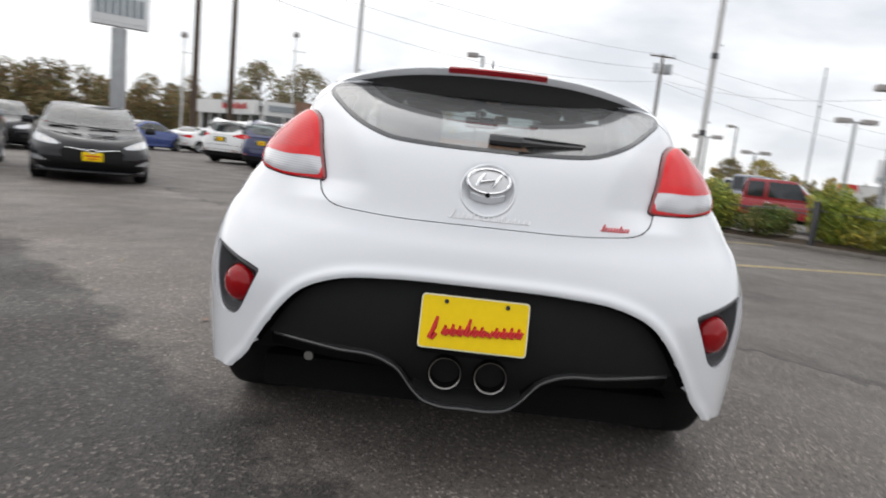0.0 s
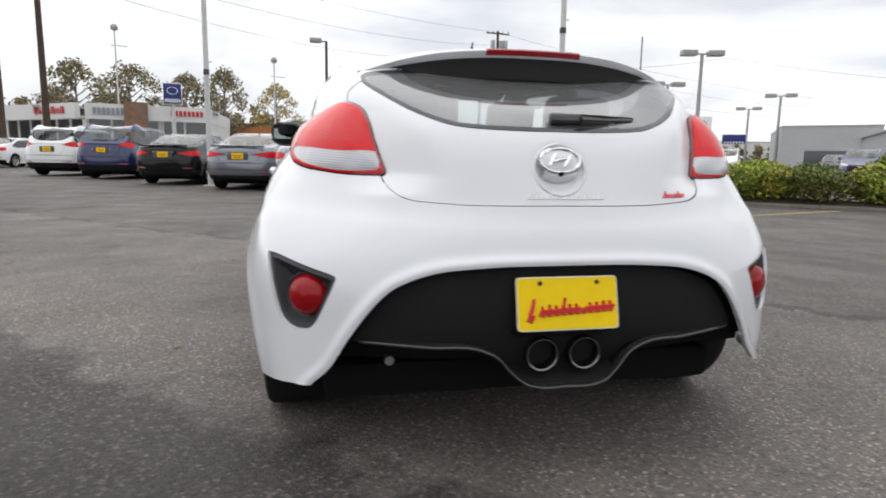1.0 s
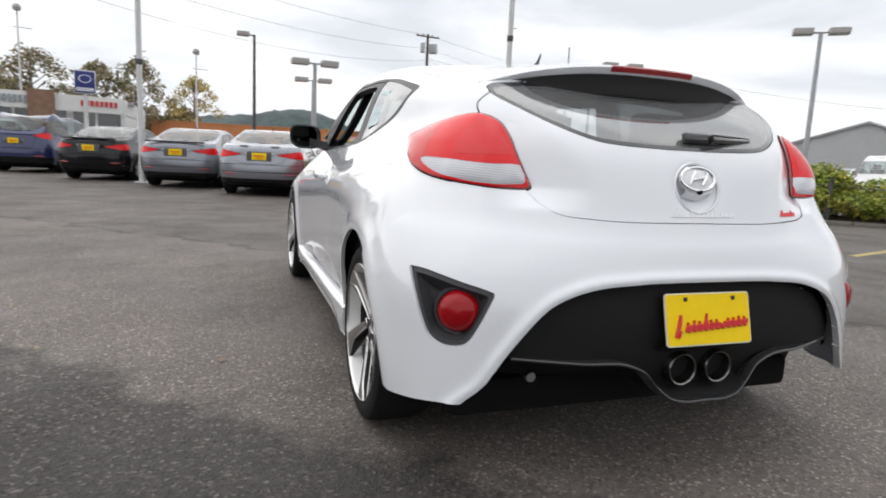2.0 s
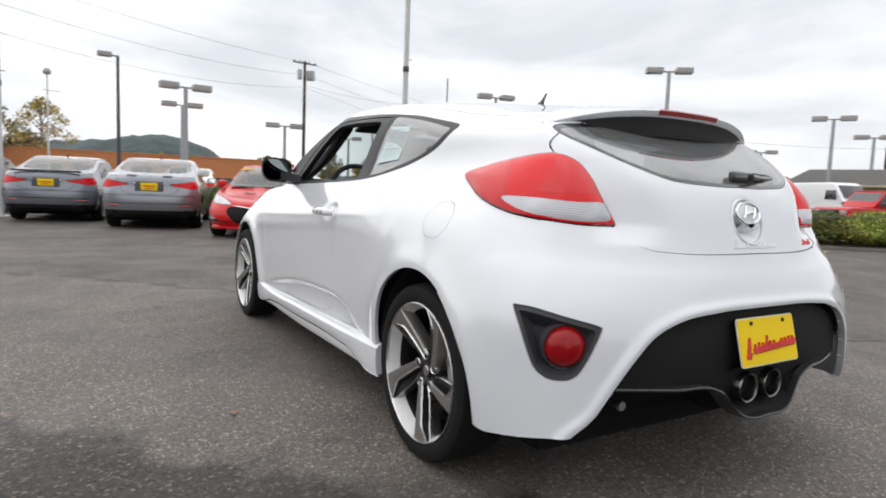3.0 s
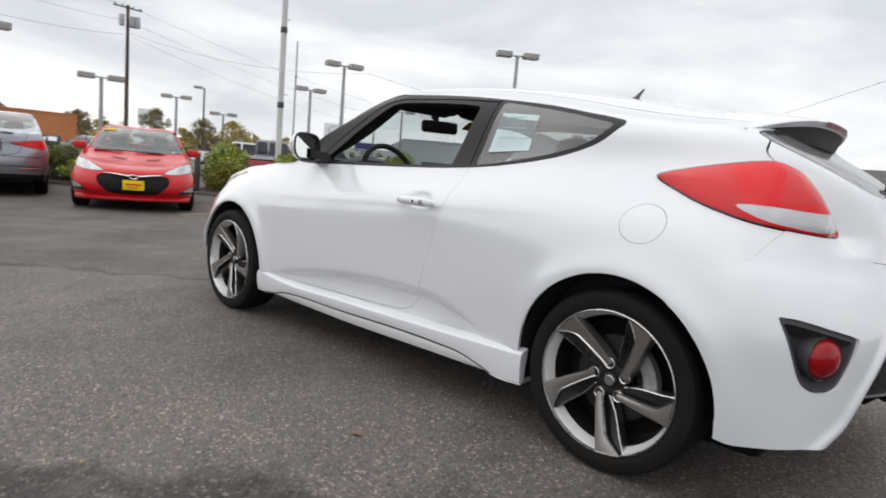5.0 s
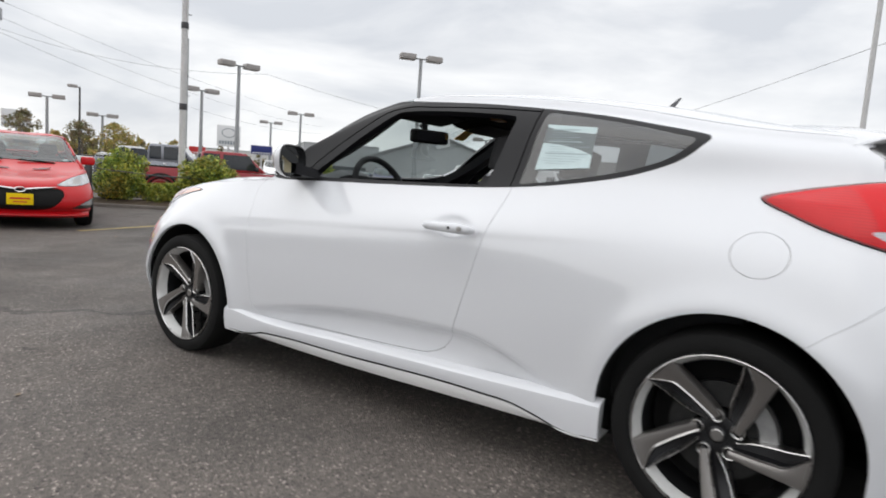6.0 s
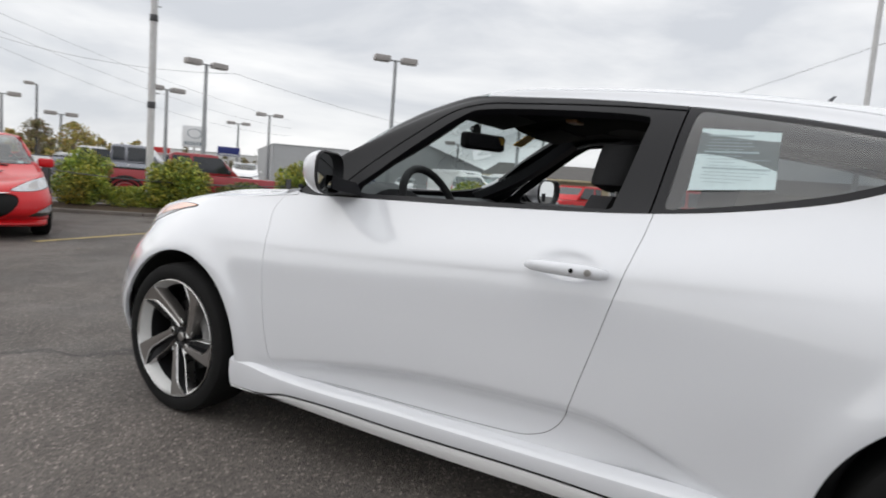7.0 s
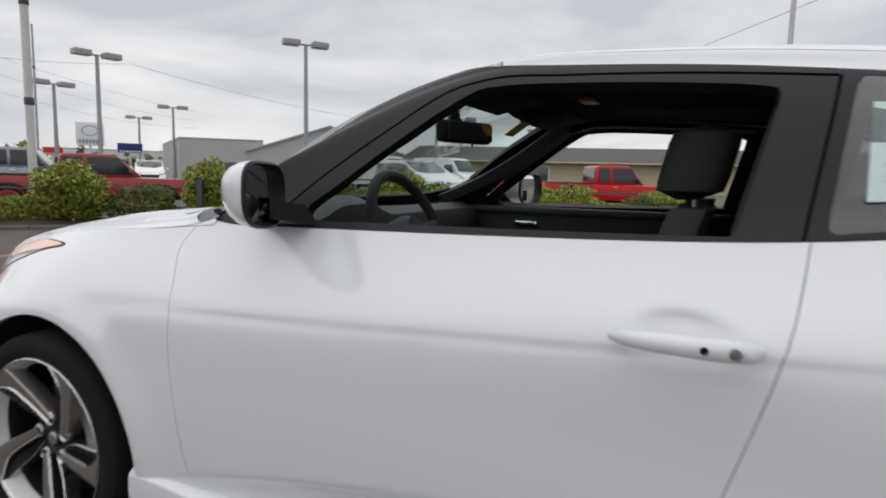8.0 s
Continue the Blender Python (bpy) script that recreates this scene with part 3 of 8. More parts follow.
def body_mesh(nu, nv, inset=0.0):
    g = body_grid(nu, nv)
    nu, nv, _ = g.shape
    uu, vv = np.meshgrid(np.linspace(0, 1, nu), np.linspace(0, 1, nv), indexing="ij")
    V = np.concatenate([g.reshape(-1, 3), vv.reshape(-1, 1), uu.reshape(-1, 1)], 1)
    idx = np.arange(nu * nv).reshape(nu, nv)
    a, b, c, d = idx[:-1, :-1].ravel(), idx[1:, :-1].ravel(), idx[1:, 1:].ravel(), idx[:-1, 1:].ravel()
    T = np.concatenate([np.stack([a, b, c], 1), np.stack([a, c, d], 1)])
    # collapse the doubled points on the seams
    key = np.round(V[:, :3] * 2e5).astype(np.int64)
    _, first, inv = np.unique(key, axis=0, return_index=True, return_inverse=True)
    T = first[inv.ravel()][T]
    T = T[(T[:, 0] != T[:, 1]) & (T[:, 1] != T[:, 2]) & (T[:, 0] != T[:, 2])]
    V, T = tidy(V, T)
    n = normals(V, T)
    if (n[:, 0] * V[:, 0]).sum() < 0:
        T, n = T[:, ::-1], -n
    if inset:
        V = V.copy()
        V[:, :3] -= n * inset
        V[:, 0] = np.maximum(V[:, 0], 0)
    return V, T


def f_arch(m, radius=0.368):
    x, y, z, q, v, u = flat(m)
    up = np.maximum(z - 0.318, 0.0)
    r = np.minimum(np.hypot(y, up), np.hypot(y - 2.65, up))
    return np.where(x > 0.45, radius - r, -1)


def f_region(m, outline, kind, limit=None):
    x, y, z, q, v, u = flat(m)
    a = {"rear": x, "side": y, "corner": q}[kind]
    f = inside(outline, pair(a, z))
    ok = {"rear": y < 0.25, "side": (x > 0.45) & (u > 0.12), "corner": (y < 0.15) & (x > 0.3)}[kind]
    return np.where(ok, f, -np.abs(f) - 0.05)


def f_wind(m):
    """The windscreen: ahead of the roof's front edge, within the pillars."""
    x, y, z, q, v, u = flat(m)
    top = 1.585 - 0.16 * (x / 0.55) ** 2
    return np.minimum(np.minimum((v - 0.842) * 2.0, y - top), 3.0 - y)


def f_bonnet(m):
    x, y, z, q, v, u = flat(m)
    return np.minimum(np.minimum((v - 0.612) * 1.2, (0.816 - v) * 1.2), np.minimum(y - 2.12, 3.30 - y))


def f_cowl(m):
    x, y, z, q, v, u = flat(m)
    return np.minimum(np.minimum((v - 0.812) * 2, (0.842 - v) * 2), np.minimum(y - 2.06, 0.70 - x))


def f_bumper(m):
    x, y, z, q, v, u = flat(m)
    top = spline([(-0.8, 0.868), (-0.424, 0.868), (-0.382, 0.794), (-0.320, 0.733), (-0.233, 0.666), (-0.15, 0.60), (-0.05, 0.50)], y)
    return np.where(y < 0.05, (top - z) * 0.75, -1)


def f_fuel(m):
    x, y, z, q, v, u = flat(m)
    return np.where(x > 0.6, 0.07 * (1 - np.hypot((y + 0.052) / 0.076, (z - 0.859) / 0.064)), -1)


def f_head(m):
    x, y, z, q, v, u = flat(m)
    o = smooth_outline([(2.69, 0.868), (2.80, 0.845), (2.95, 0.795), (3.12, 0.73), (3.27, 0.675), (3.32, 0.715), (3.20, 0.785), (3.0, 0.845), (2.83, 0.872)], 5)
    return np.where((x > 0.35) & (y > 2.5), inside(o, pair(y, z)), -1)


def hatchback():
    car = thing("hatchback_car", "white three-door hatchback car with open driver's window, standing on asphalt", "car")
    m = body_mesh(330, 190)
    # wheel openings
    _, m = split(m, f_arch(m))
    # lower edge of the rear bumper and sides
    x, y, z, q, v, u = flat(m)
    low = spline([(-0.8, 0.315), (-0.6, 0.278), (-0.42, 0.252), (-0.3, 0.245), (-0.2, 0.1), (3.5, 0.1)], y)
    m, _ = split(m, z - low)
    # valance, cut along its bright lip
    val, m = take(m, f_region(m, VALANCE, "rear"), 0.002)
    val, _ = split(val, val[0][:, 2] - lip_height(val[0][:, 0]))
    P, F = shelled(val, 0.03, -0.022, "both")
    mesh_part("rear_valance", P, F, TEXTURED_BLACK, car, "grained black lower rear bumper panel")
    # tail lamps
    tail, m = take(m, f_region(m, TAIL, "corner"), 0.002)
    bulge = 0.030 * (1 - np.exp(-np.clip(f_region(tail, TAIL, "corner"), 0, 1) / 0.034))
    tail[0][:, :3] += normals(*tail) * bulge[:, None]
    rim_in, rim_out = split(tail, f_region(tail, TAIL, "corner") - 0.007)
    clear, red = split(rim_in, f_region(rim_in, TAIL_CLEAR, "corner"))
    for mir in ("flip", None):
        P, F = shelled(rim_out, 0.05, 0.003, mir)
        lamp = mesh_part("tail_lamp", P, F, LAMP_RIM, car, "red tail lamp with clear reversing section")
        rx, ry, rz, rq, _, _ = flat(red)
        core, ring = split(red, np.minimum(f_region(red, TAIL, "corner") - 0.016, np.minimum(rz - 0.962, 0.30 - rq - 0.7 * (rz - 0.96))))
        guide, ring = split(ring, np.minimum(f_region(ring, TAIL, "corner") - 0.012, ring[0][:, 0] + ring[0][:, 1] - 0.43))
        P, F = shelled(guide, 0.004, 0.0065, mir)
        mesh_part("side_reflector", P, F, TAIL_CORE, lamp)
        P, F = shelled(ring, 0.010, 0.006, mir)
        mesh_part("red_lens", P, F, TAIL_RED, lamp)
        P, F = shelled(core, 0.004, 0.0065, mir)
        mesh_part("light_guide", P, F, TAIL_CORE, lamp)
        P, F = shelled(clear, 0.010, 0.005, mir)
        mesh_part("clear_lens", P, F, REVERSE_LENS, lamp)
    # fog lamp recesses
    fog, m = take(m, f_region(m, FOG, "corner"), 0.0)
    edge_out = split(fog, f_region(fog, FOG, "corner") - 0.014)
    bowl, edge = edge_out
    V = bowl[0].copy()
    depth = np.clip(f_region(bowl, FOG, "corner") - 0.014, 0, 1)
    V[:, :3] -= normals(*bowl) * np.minimum(depth * 1.1, 0.034)[:, None]
    for sgn, mir in ((-1, "flip"), (1, None)):
        P, F = shelled(edge, 0.02, 0.001, mir)
        ob = mesh_part("fog_lamp", P, F, SATIN_BLACK, car, "round red rear fog lamp in a grey surround")
        P, F = shelled((V, bowl[1]), 0.0, 0.0, mir)
        mesh_part("surround", P, F, FOG_GREY, ob)
        v, f = lathe([(0.0, -0.042), (0.029, -0.039), (0.048, -0.029), (0.058, -0.013), (0.060, 0.02), (0.060, 0.05)], 36, "y")
        turn = Matrix.Translation((sgn * 0.716, -0.576, 0.533)) @ Matrix.Rotation(radians(25) * sgn, 4, "Z")
        mesh_part("lens", [turn @ Vector(p) for p in v], f, FOG_RED, ob)
        v, f = lathe([(0.060, -0.010), (0.065, -0.013), (0.069, 0.002), (0.069, 0.05)], 36, "y")
        mesh_part("bezel", [turn @ Vector(p) for p in v], f, SATIN_BLACK, ob)
    # rear window in its hatch
    pane, m = take(m, f_region(m, REAR_PANE, "rear"), 0.0015)
    inner, band = split(pane, f_region(pane, REAR_PANE, "rear") - 0.013)
    hatch, m = take(m, f_region(m, HATCH, "rear"), 0.0018)
    x, y, z, q, v, u = flat(hatch)
    # a round hollow holds the badge
    V = hatch[0].copy()
    fall = 0.024 * np.exp(-(np.hypot(x, (z - 0.893) * 1.05) / 0.070) ** 6)
    V[:, :3] -= normals(*hatch) * fall[:, None]
    hatch = (V, hatch[1])
    P, F = shelled(hatch, 0.014, 0, "both")
    gate = mesh_part("tailgate", P, F, WHITE_PAINT, car, "white tailgate with smoked rear window")
    P, F = shelled(band, 0.008, -0.001, "both")
    mesh_part("window_border", P, F, GLOSS_BLACK, gate)
    P, F = shelled(inner, 0.0, -0.001, "both")
    mesh_part("rear_window", P, F, REAR_GLASS, gate, "smoked rear window")
    # side glazing
    green, m = take(m, f_region(m, GREENHOUSE, "side"), 0.001)
    opening, frame_m = split(green, f_region(green, OPENING, "side"))
    quarter, frame_m = split(frame_m, f_region(frame_m, QUARTER, "side"))
    yy = frame_m[0][:, 1]
    bline = 0.809 - 0.165 * (frame_m[0][:, 2] - 1.0)
    front_f, rear_f = take(frame_m, yy - bline, 0.003)
    # door frame and pillar cover
    zt = front_f[0][:, 2]
    a_line = spline([(0.7, 1.287), (1.0, 1.306), (1.25, 1.314), (1.42, 1.312), (1.5, 1.292), (1.64, 1.205), (1.8, 1.095), (1.95, 0.985), (2.1, 0.95)], front_f[0][:, 1])
    pillar, doorframe = take(front_f, zt - a_line, 0.002)
    # windscreen, bonnet, cowl, headlamps
    wind, m = take(m, f_wind(m), 0.002)
    cowl, m = take(m, f_cowl(m), 0.001)
    bonnet, m = take(m, f_bonnet(m), 0.0012)
    head, m = take(m, f_head(m), 0.002)
    door, m = take(m, f_region(m, DOOR, "side"), DOOR_GAP)
    Vd = door[0].copy()
    bowl_d = np.exp(-(np.hypot((Vd[:, 1] - 0.985) / 0.075, (Vd[:, 2] - 0.842) / 0.034)) ** 4)
    Vd[:, 0] -= 0.016 * bowl_d
    door = (Vd, door[1])
    bumper, m = take(m, f_bumper(m), 0.0005)
    fuel, m = take(m, f_fuel(m), 0.0008)
    roof, m = take(m, np.where(m[0][:, 1] < 1.75, (m[0][:, 3] - 0.868) * 1.5, -1), 0.002)
    P, F = shelled(m, 0.015, 0, "both")
    mesh_part("side_panel", P, F, WHITE_PAINT, car)
    P, F = shelled(roof, 0.01, 0, "both")
    mesh_part("roof", P, F, WHITE_PAINT, car)
    dv = -f_region(bumper, VALANCE, "rear")
    Vb = bumper[0].copy()
    ledge = 0.007 * crease(0.735 + 0.03 * (Vb[:, 0] / 0.8) ** 2 - Vb[:, 2], 0.012) * np.clip((-0.2 - Vb[:, 1]) / 0.2, 0, 1)
    Vb[:, :3] += normals(*bumper) * (0.004 + ledge + 0.010 * np.exp(-((dv - 0.014) / 0.016) ** 2) * (Vb[:, 1] < -0.2))[:, None]
    P, F = shelled((Vb, bumper[1]), 0.025, 0, "both")
    mesh_part("rear_bumper", P, F, WHITE_PAINT, car)
    P, F = shelled(bonnet, 0.014, 0, "both")
    mesh_part("bonnet", P, F, WHITE_PAINT, car)
    P, F = shelled(cowl, 0.01, -0.002, "both")
    mesh_part("cowl", P, F, SATIN_BLACK, car, "black plastic cowl under the windscreen")
    P, F = shelled(wind, 0.0, -0.002, "both")
    mesh_part("windscreen", P, F, CLEAR_GLASS, car, "clear windscreen").visible_shadow = False
    for sgn, mir in ((-1, "flip"), (1, None)):
        P, F = shelled(head, 0.012, 0.002, mir)
        hl = mesh_part("headlamp", P, F, CLEAR_LENS, car, "clear headlamp with an amber marker")
        hy = head[0][:, 1]
        amber, _ = split(head, np.minimum(3.06 - hy, head[0][:, 2] - spline([(2.69, 0.86), (2.85, 0.838), (3.0, 0.805), (3.1, 0.775)], hy)))
        P, F = shelled(amber, 0.0, 0.004, mir)
        mesh_part("marker_lens", P, F, AMBER, hl)
        P, F = shelled(fuel, 0.01, 0, mir) if sgn < 0 else (None, None)
        if sgn < 0:
            mesh_part("fuel_flap", P, F, WHITE_PAINT, car)
        P, F = shelled(door, 0.016, 0, mir)
        dr = mesh_part("door", P, F, WHITE_PAINT, car, "white car door with a body-coloured handle")
        P, F = shelled(doorframe, 0.03, -0.001, mir)
        mesh_part("window_frame", P, F, FRAME_BLACK, dr)
        P, F = shelled(pillar, 0.02, 0.001, mir)
        mesh_part("windscreen_pillar", P, F, PILLAR_BLACK, car, "satin black windscreen pillar cover")
        P, F = shelled(rear_f, 0.008, 0.0, mir)
        qp = mesh_part("quarter_window", P, F, FRAME_BLACK, car, "smoked quarter window in a black border")
        P, F = shelled(quarter, 0.0, -0.001, mir)
        mesh_part("pane", P, F, SMOKED_GLASS, qp)
        door_handle(dr, sgn)
    # dark shell under the shut lines, open where the panes are
    s = body_mesh(150, 90, 0.045)
    for f in (lambda k: f_arch(k, 0.372), lambda k: f_region(k, GREENHOUSE, "side") - 0.004, lambda k: f_wind(k) - 0.004,
              lambda k: f_region(k, REAR_PANE, "rear") - 0.006, lambda k: f_region(k, FOG, "corner") + 0.01,
              lambda k: f_region(k, VALANCE, "rear") + 0.0, lambda k: 0.36 - k[0][:, 2],
              lambda k: np.minimum(k[0][:, 1] - 1.85, k[0][:, 2] - 0.80)):
        _, s = split(s, f(s))
    P, F = shelled(s, 0.0, 0, "both")
    mesh_part("inner_shell", P, F, GAP_BLACK, car)
    return car


def door_handle(door, sgn):
    """A pull handle over a hollow, with a key hole."""
    px = 0.868
    pts = [(px + 0.004, 0.868, 0.834), (px + 0.026, 0.885, 0.836), (px + 0.036, 0.92, 0.838), (px + 0.037, 0.98, 0.838), (px + 0.034, 1.03, 0.838), (px + 0.018, 1.07, 0.836), (px - 0.004, 1.098, 0.833)]
    v, f = tube([(sgn * a, b, c) for a, b, c in pts], [0.010, 0.015, 0.017, 0.016, 0.015, 0.013, 0.007], 12)
    v = [(p[0], p[1], 0.836 + (p[2] - 0.836) * 1.15) for p in v]
    mesh_part("handle", v, f, WHITE_PAINT, door)
    for y, r, mat in ((0.949, 0.0065, GAP_BLACK), (0.905, 0.009, STEEL)):
        v, f = lathe([(0.0, 0.0535), (r, 0.053), (r, 0.045)], 16, "x")
        mesh_part("key_hole" if mat is STEEL else "push_button", [(sgn * (px + a), y + b, 0.838 + c) for a, b, c in v], f, mat, door)


def ribbed(name, low, high, scale, turn, rough, coat, metal=0.0, share=(0.35, 0.65)):
    """A moulded lens with parallel ribs across the way given by turn: two tones, and relief."""
    m = material(name, high, rough, coat=coat, vary=0.06, scale=12, spec=0.4, metal=metal)
    n, l = m.node_tree.nodes, m.node_tree.links
    b = n["Principled BSDF"]
    tc, mp, wave, ramp, patch, mix = (n.new("ShaderNodeTexCoord"), n.new("ShaderNodeMapping"), n.new("ShaderNodeTexWave"), n.new("ShaderNodeValToRGB"),
                                      n.new("ShaderNodeTexNoise"), n.new("ShaderNodeMix"))
    mp.inputs["Rotation"].default_value = turn
    wave.inputs["Scale"].default_value, wave.inputs["Distortion"].default_value = scale, 0.35
    patch.inputs["Scale"].default_value, patch.inputs["Detail"].default_value = 9.0, 2.0
    ramp.color_ramp.elements[0].position, ramp.color_ramp.elements[1].position = share
    ramp.color_ramp.elements[0].color, ramp.color_ramp.elements[1].color = (*low, 1), (*high, 1)
    mix.data_type = "RGBA"
    mix.inputs["B"].default_value = (*high, 1)
    l.new(tc.outputs["Object"], mp.inputs["Vector"]), l.new(mp.outputs["Vector"], wave.inputs["Vector"])
    l.new(tc.outputs["Object"], patch.inputs["Vector"])
    l.new(wave.outputs["Fac"], ramp.inputs["Fac"]), l.new(ramp.outputs["Color"], mix.inputs["A"])
    sel = n.new("ShaderNodeMapRange")
    sel.inputs["From Min"].default_value, sel.inputs["From Max"].default_value = 0.45, 0.60
    l.new(patch.outputs["Fac"], sel.inputs["Value"]), l.new(sel.outputs["Result"], mix.inputs["Factor"])
    l.new(mix.outputs["Result"], b.inputs["Base Color"])
    bp = n.new("ShaderNodeBump")
    bp.inputs["Strength"].default_value, bp.inputs["Distance"].default_value = 0.10, 0.002
    l.new(wave.outputs["Fac"], bp.inputs["Height"]), l.new(bp.outputs["Normal"], b.inputs["Normal"])
    return m


TAIL_RED = material("tail_lamp_red", (0.63, 0.006, 0.010), 0.12, coat=0.15, vary=0.06, scale=10, spec=0.3)
TAIL_CORE = ribbed("tail_lamp_cells", (0.53, 0.005, 0.009), (0.60, 0.006, 0.010), 34.0, (0.0, 1.35, 0.0), 0.10, 0.2)
REVERSE_LENS = ribbed("ribbed_reversing_lens", (0.42, 0.42, 0.45), (0.58, 0.58, 0.61), 44.0, (0.0, 1.5, 0.0), 0.14, 0.8, 0.15, (0.1, 0.9))
LAMP_RIM = material("dark_red_lamp_rim", (0.20, 0.005, 0.010), 0.12, coat=0.8, vary=0.1)
FOG_RED = material("fog_lamp_red", (0.27, 0.003, 0.006), 0.12, coat=0.12, spec=0.3, vary=0.2, scale=25)
FRAME_BLACK = material("dark_window_frame", (0.012, 0.012, 0.014), 0.45, coat=0.06, vary=0.08, scale=8, spec=0.28)
PILLAR_BLACK = material("dark_pillar_cover", (0.011, 0.011, 0.013), 0.42, coat=0.08, vary=0.08, scale=8, spec=0.28)
FOG_GREY = material("dark_grained_surround", (0.022, 0.022, 0.025), 0.6, vary=0.1, scale=15, bump=0.1, bump_scale=300, spec=0.35)
CAR = hatchback()


def loft(rows, closed=False):
    """Faces between rows of points, each row of one length."""
    verts, faces, k = [], [], len(rows[0])
    for r in rows:
        verts += [tuple(p) for p in r]
    for i in range(len(rows) - 1):
        for j in range(k if closed else k - 1):
            a, b = i * k + j, i * k + (j + 1) % k
            faces.append((a, b, b + k, a + k))
    return verts, faces


SKIN = body_grid(200, 120)
SKIN = SKIN[:110, 90:].reshape(-1, 3)


def skin_height(x, y):
    """The height of the upper body at a place, from its four nearest points."""
    d = np.hypot(SKIN[:, 0] - abs(x), SKIN[:, 1] - y)
    i = np.argsort(d)[:4]
    w = 1 / (d[i] + 1e-4)
    return float((SKIN[i, 2] * w).sum() / w.sum())


REAR_SKIN = body_grid(300, 200)[:92].reshape(-1, 3)


def rear_skin(x, z):
    """How far back the rear surface lies at a place."""
    d = np.hypot(REAR_SKIN[:, 0] - abs(x), REAR_SKIN[:, 2] - z)
    i = np.argsort(d)[:4]
    return float(REAR_SKIN[i, 1].mean())


def spoiler(car):
    """A roof spoiler: white blade with a high stop lamp in its edge and a black underside."""
    xs = np.linspace(-0.556, 0.556, 57)
    top, edge, under = [], [], []
    for x in xs:
        s = min(abs(x) / 0.556, 1.0)
        yb, zb = -0.386 + 0.150 * s**2.6, 1.268 - 0.073 * s**2.8
        th = 0.022 * (1 - s**6) + 0.003
        ya = -0.03 - 0.21 * s**5
        roof_z = (skin_height(x, ya) + 0.002) * (1 - s**8) + (zb + 0.001) * s**8
        mid = (x, (ya + yb) / 2, (roof_z + zb) / 2 + 0.012 * (1 - s**4))
        top.append([(x, ya, roof_z), (x, ya * 0.75 + yb * 0.25, roof_z * 0.72 + zb * 0.28 + 0.009 * (1 - s**4)), mid,
                    (x, yb + 0.02, zb + 0.003), (x, yb + 0.006, zb)])
        edge.append([(x, yb + 0.006, zb), (x, yb + 0.001, zb - 0.005), (x, yb + 0.009, zb - th * 0.8), (x, yb + 0.016, zb - th)])
        yd, zd = -0.345 + 0.105 * s**2.2, 1.180 + 0.006 * s**2
        under.append([(x, yb + 0.016, zb - th), (x, yb + 0.022, zb - th - 0.008), (x, (yb + yd) / 2 + 0.010, (zb - th + zd) / 2 - 0.006 * (1 - s**4)),
                      (x, yd, zd - 0.002), (x, yd + 0.05, zd - 0.002)])
    v, f = loft([[Vector(p) for p in r] for r in top])
    sp = mesh_part("spoiler", v, [q[::-1] for q in f], WHITE_PAINT, car, "white roof spoiler with a black underside")
    v, f = loft(edge)
    mesh_part("edge", v, [q[::-1] for q in f], WHITE_PAINT, sp)
    v, f = loft(under)
    mesh_part("underside", v, [q[::-1] for q in f], UNDER_BLACK, sp, "black underside")
    rows = [[Vector(p) + Vector((0, -0.004, 0.001)) for p in r[:3]] for r, x in zip(edge, xs) if abs(x) < 0.166]
    v, f = loft(rows)
    mesh_part("stop_lamp", v, [q[::-1] for q in f], RED_DEEP, sp, "narrow red high-level stop lamp")


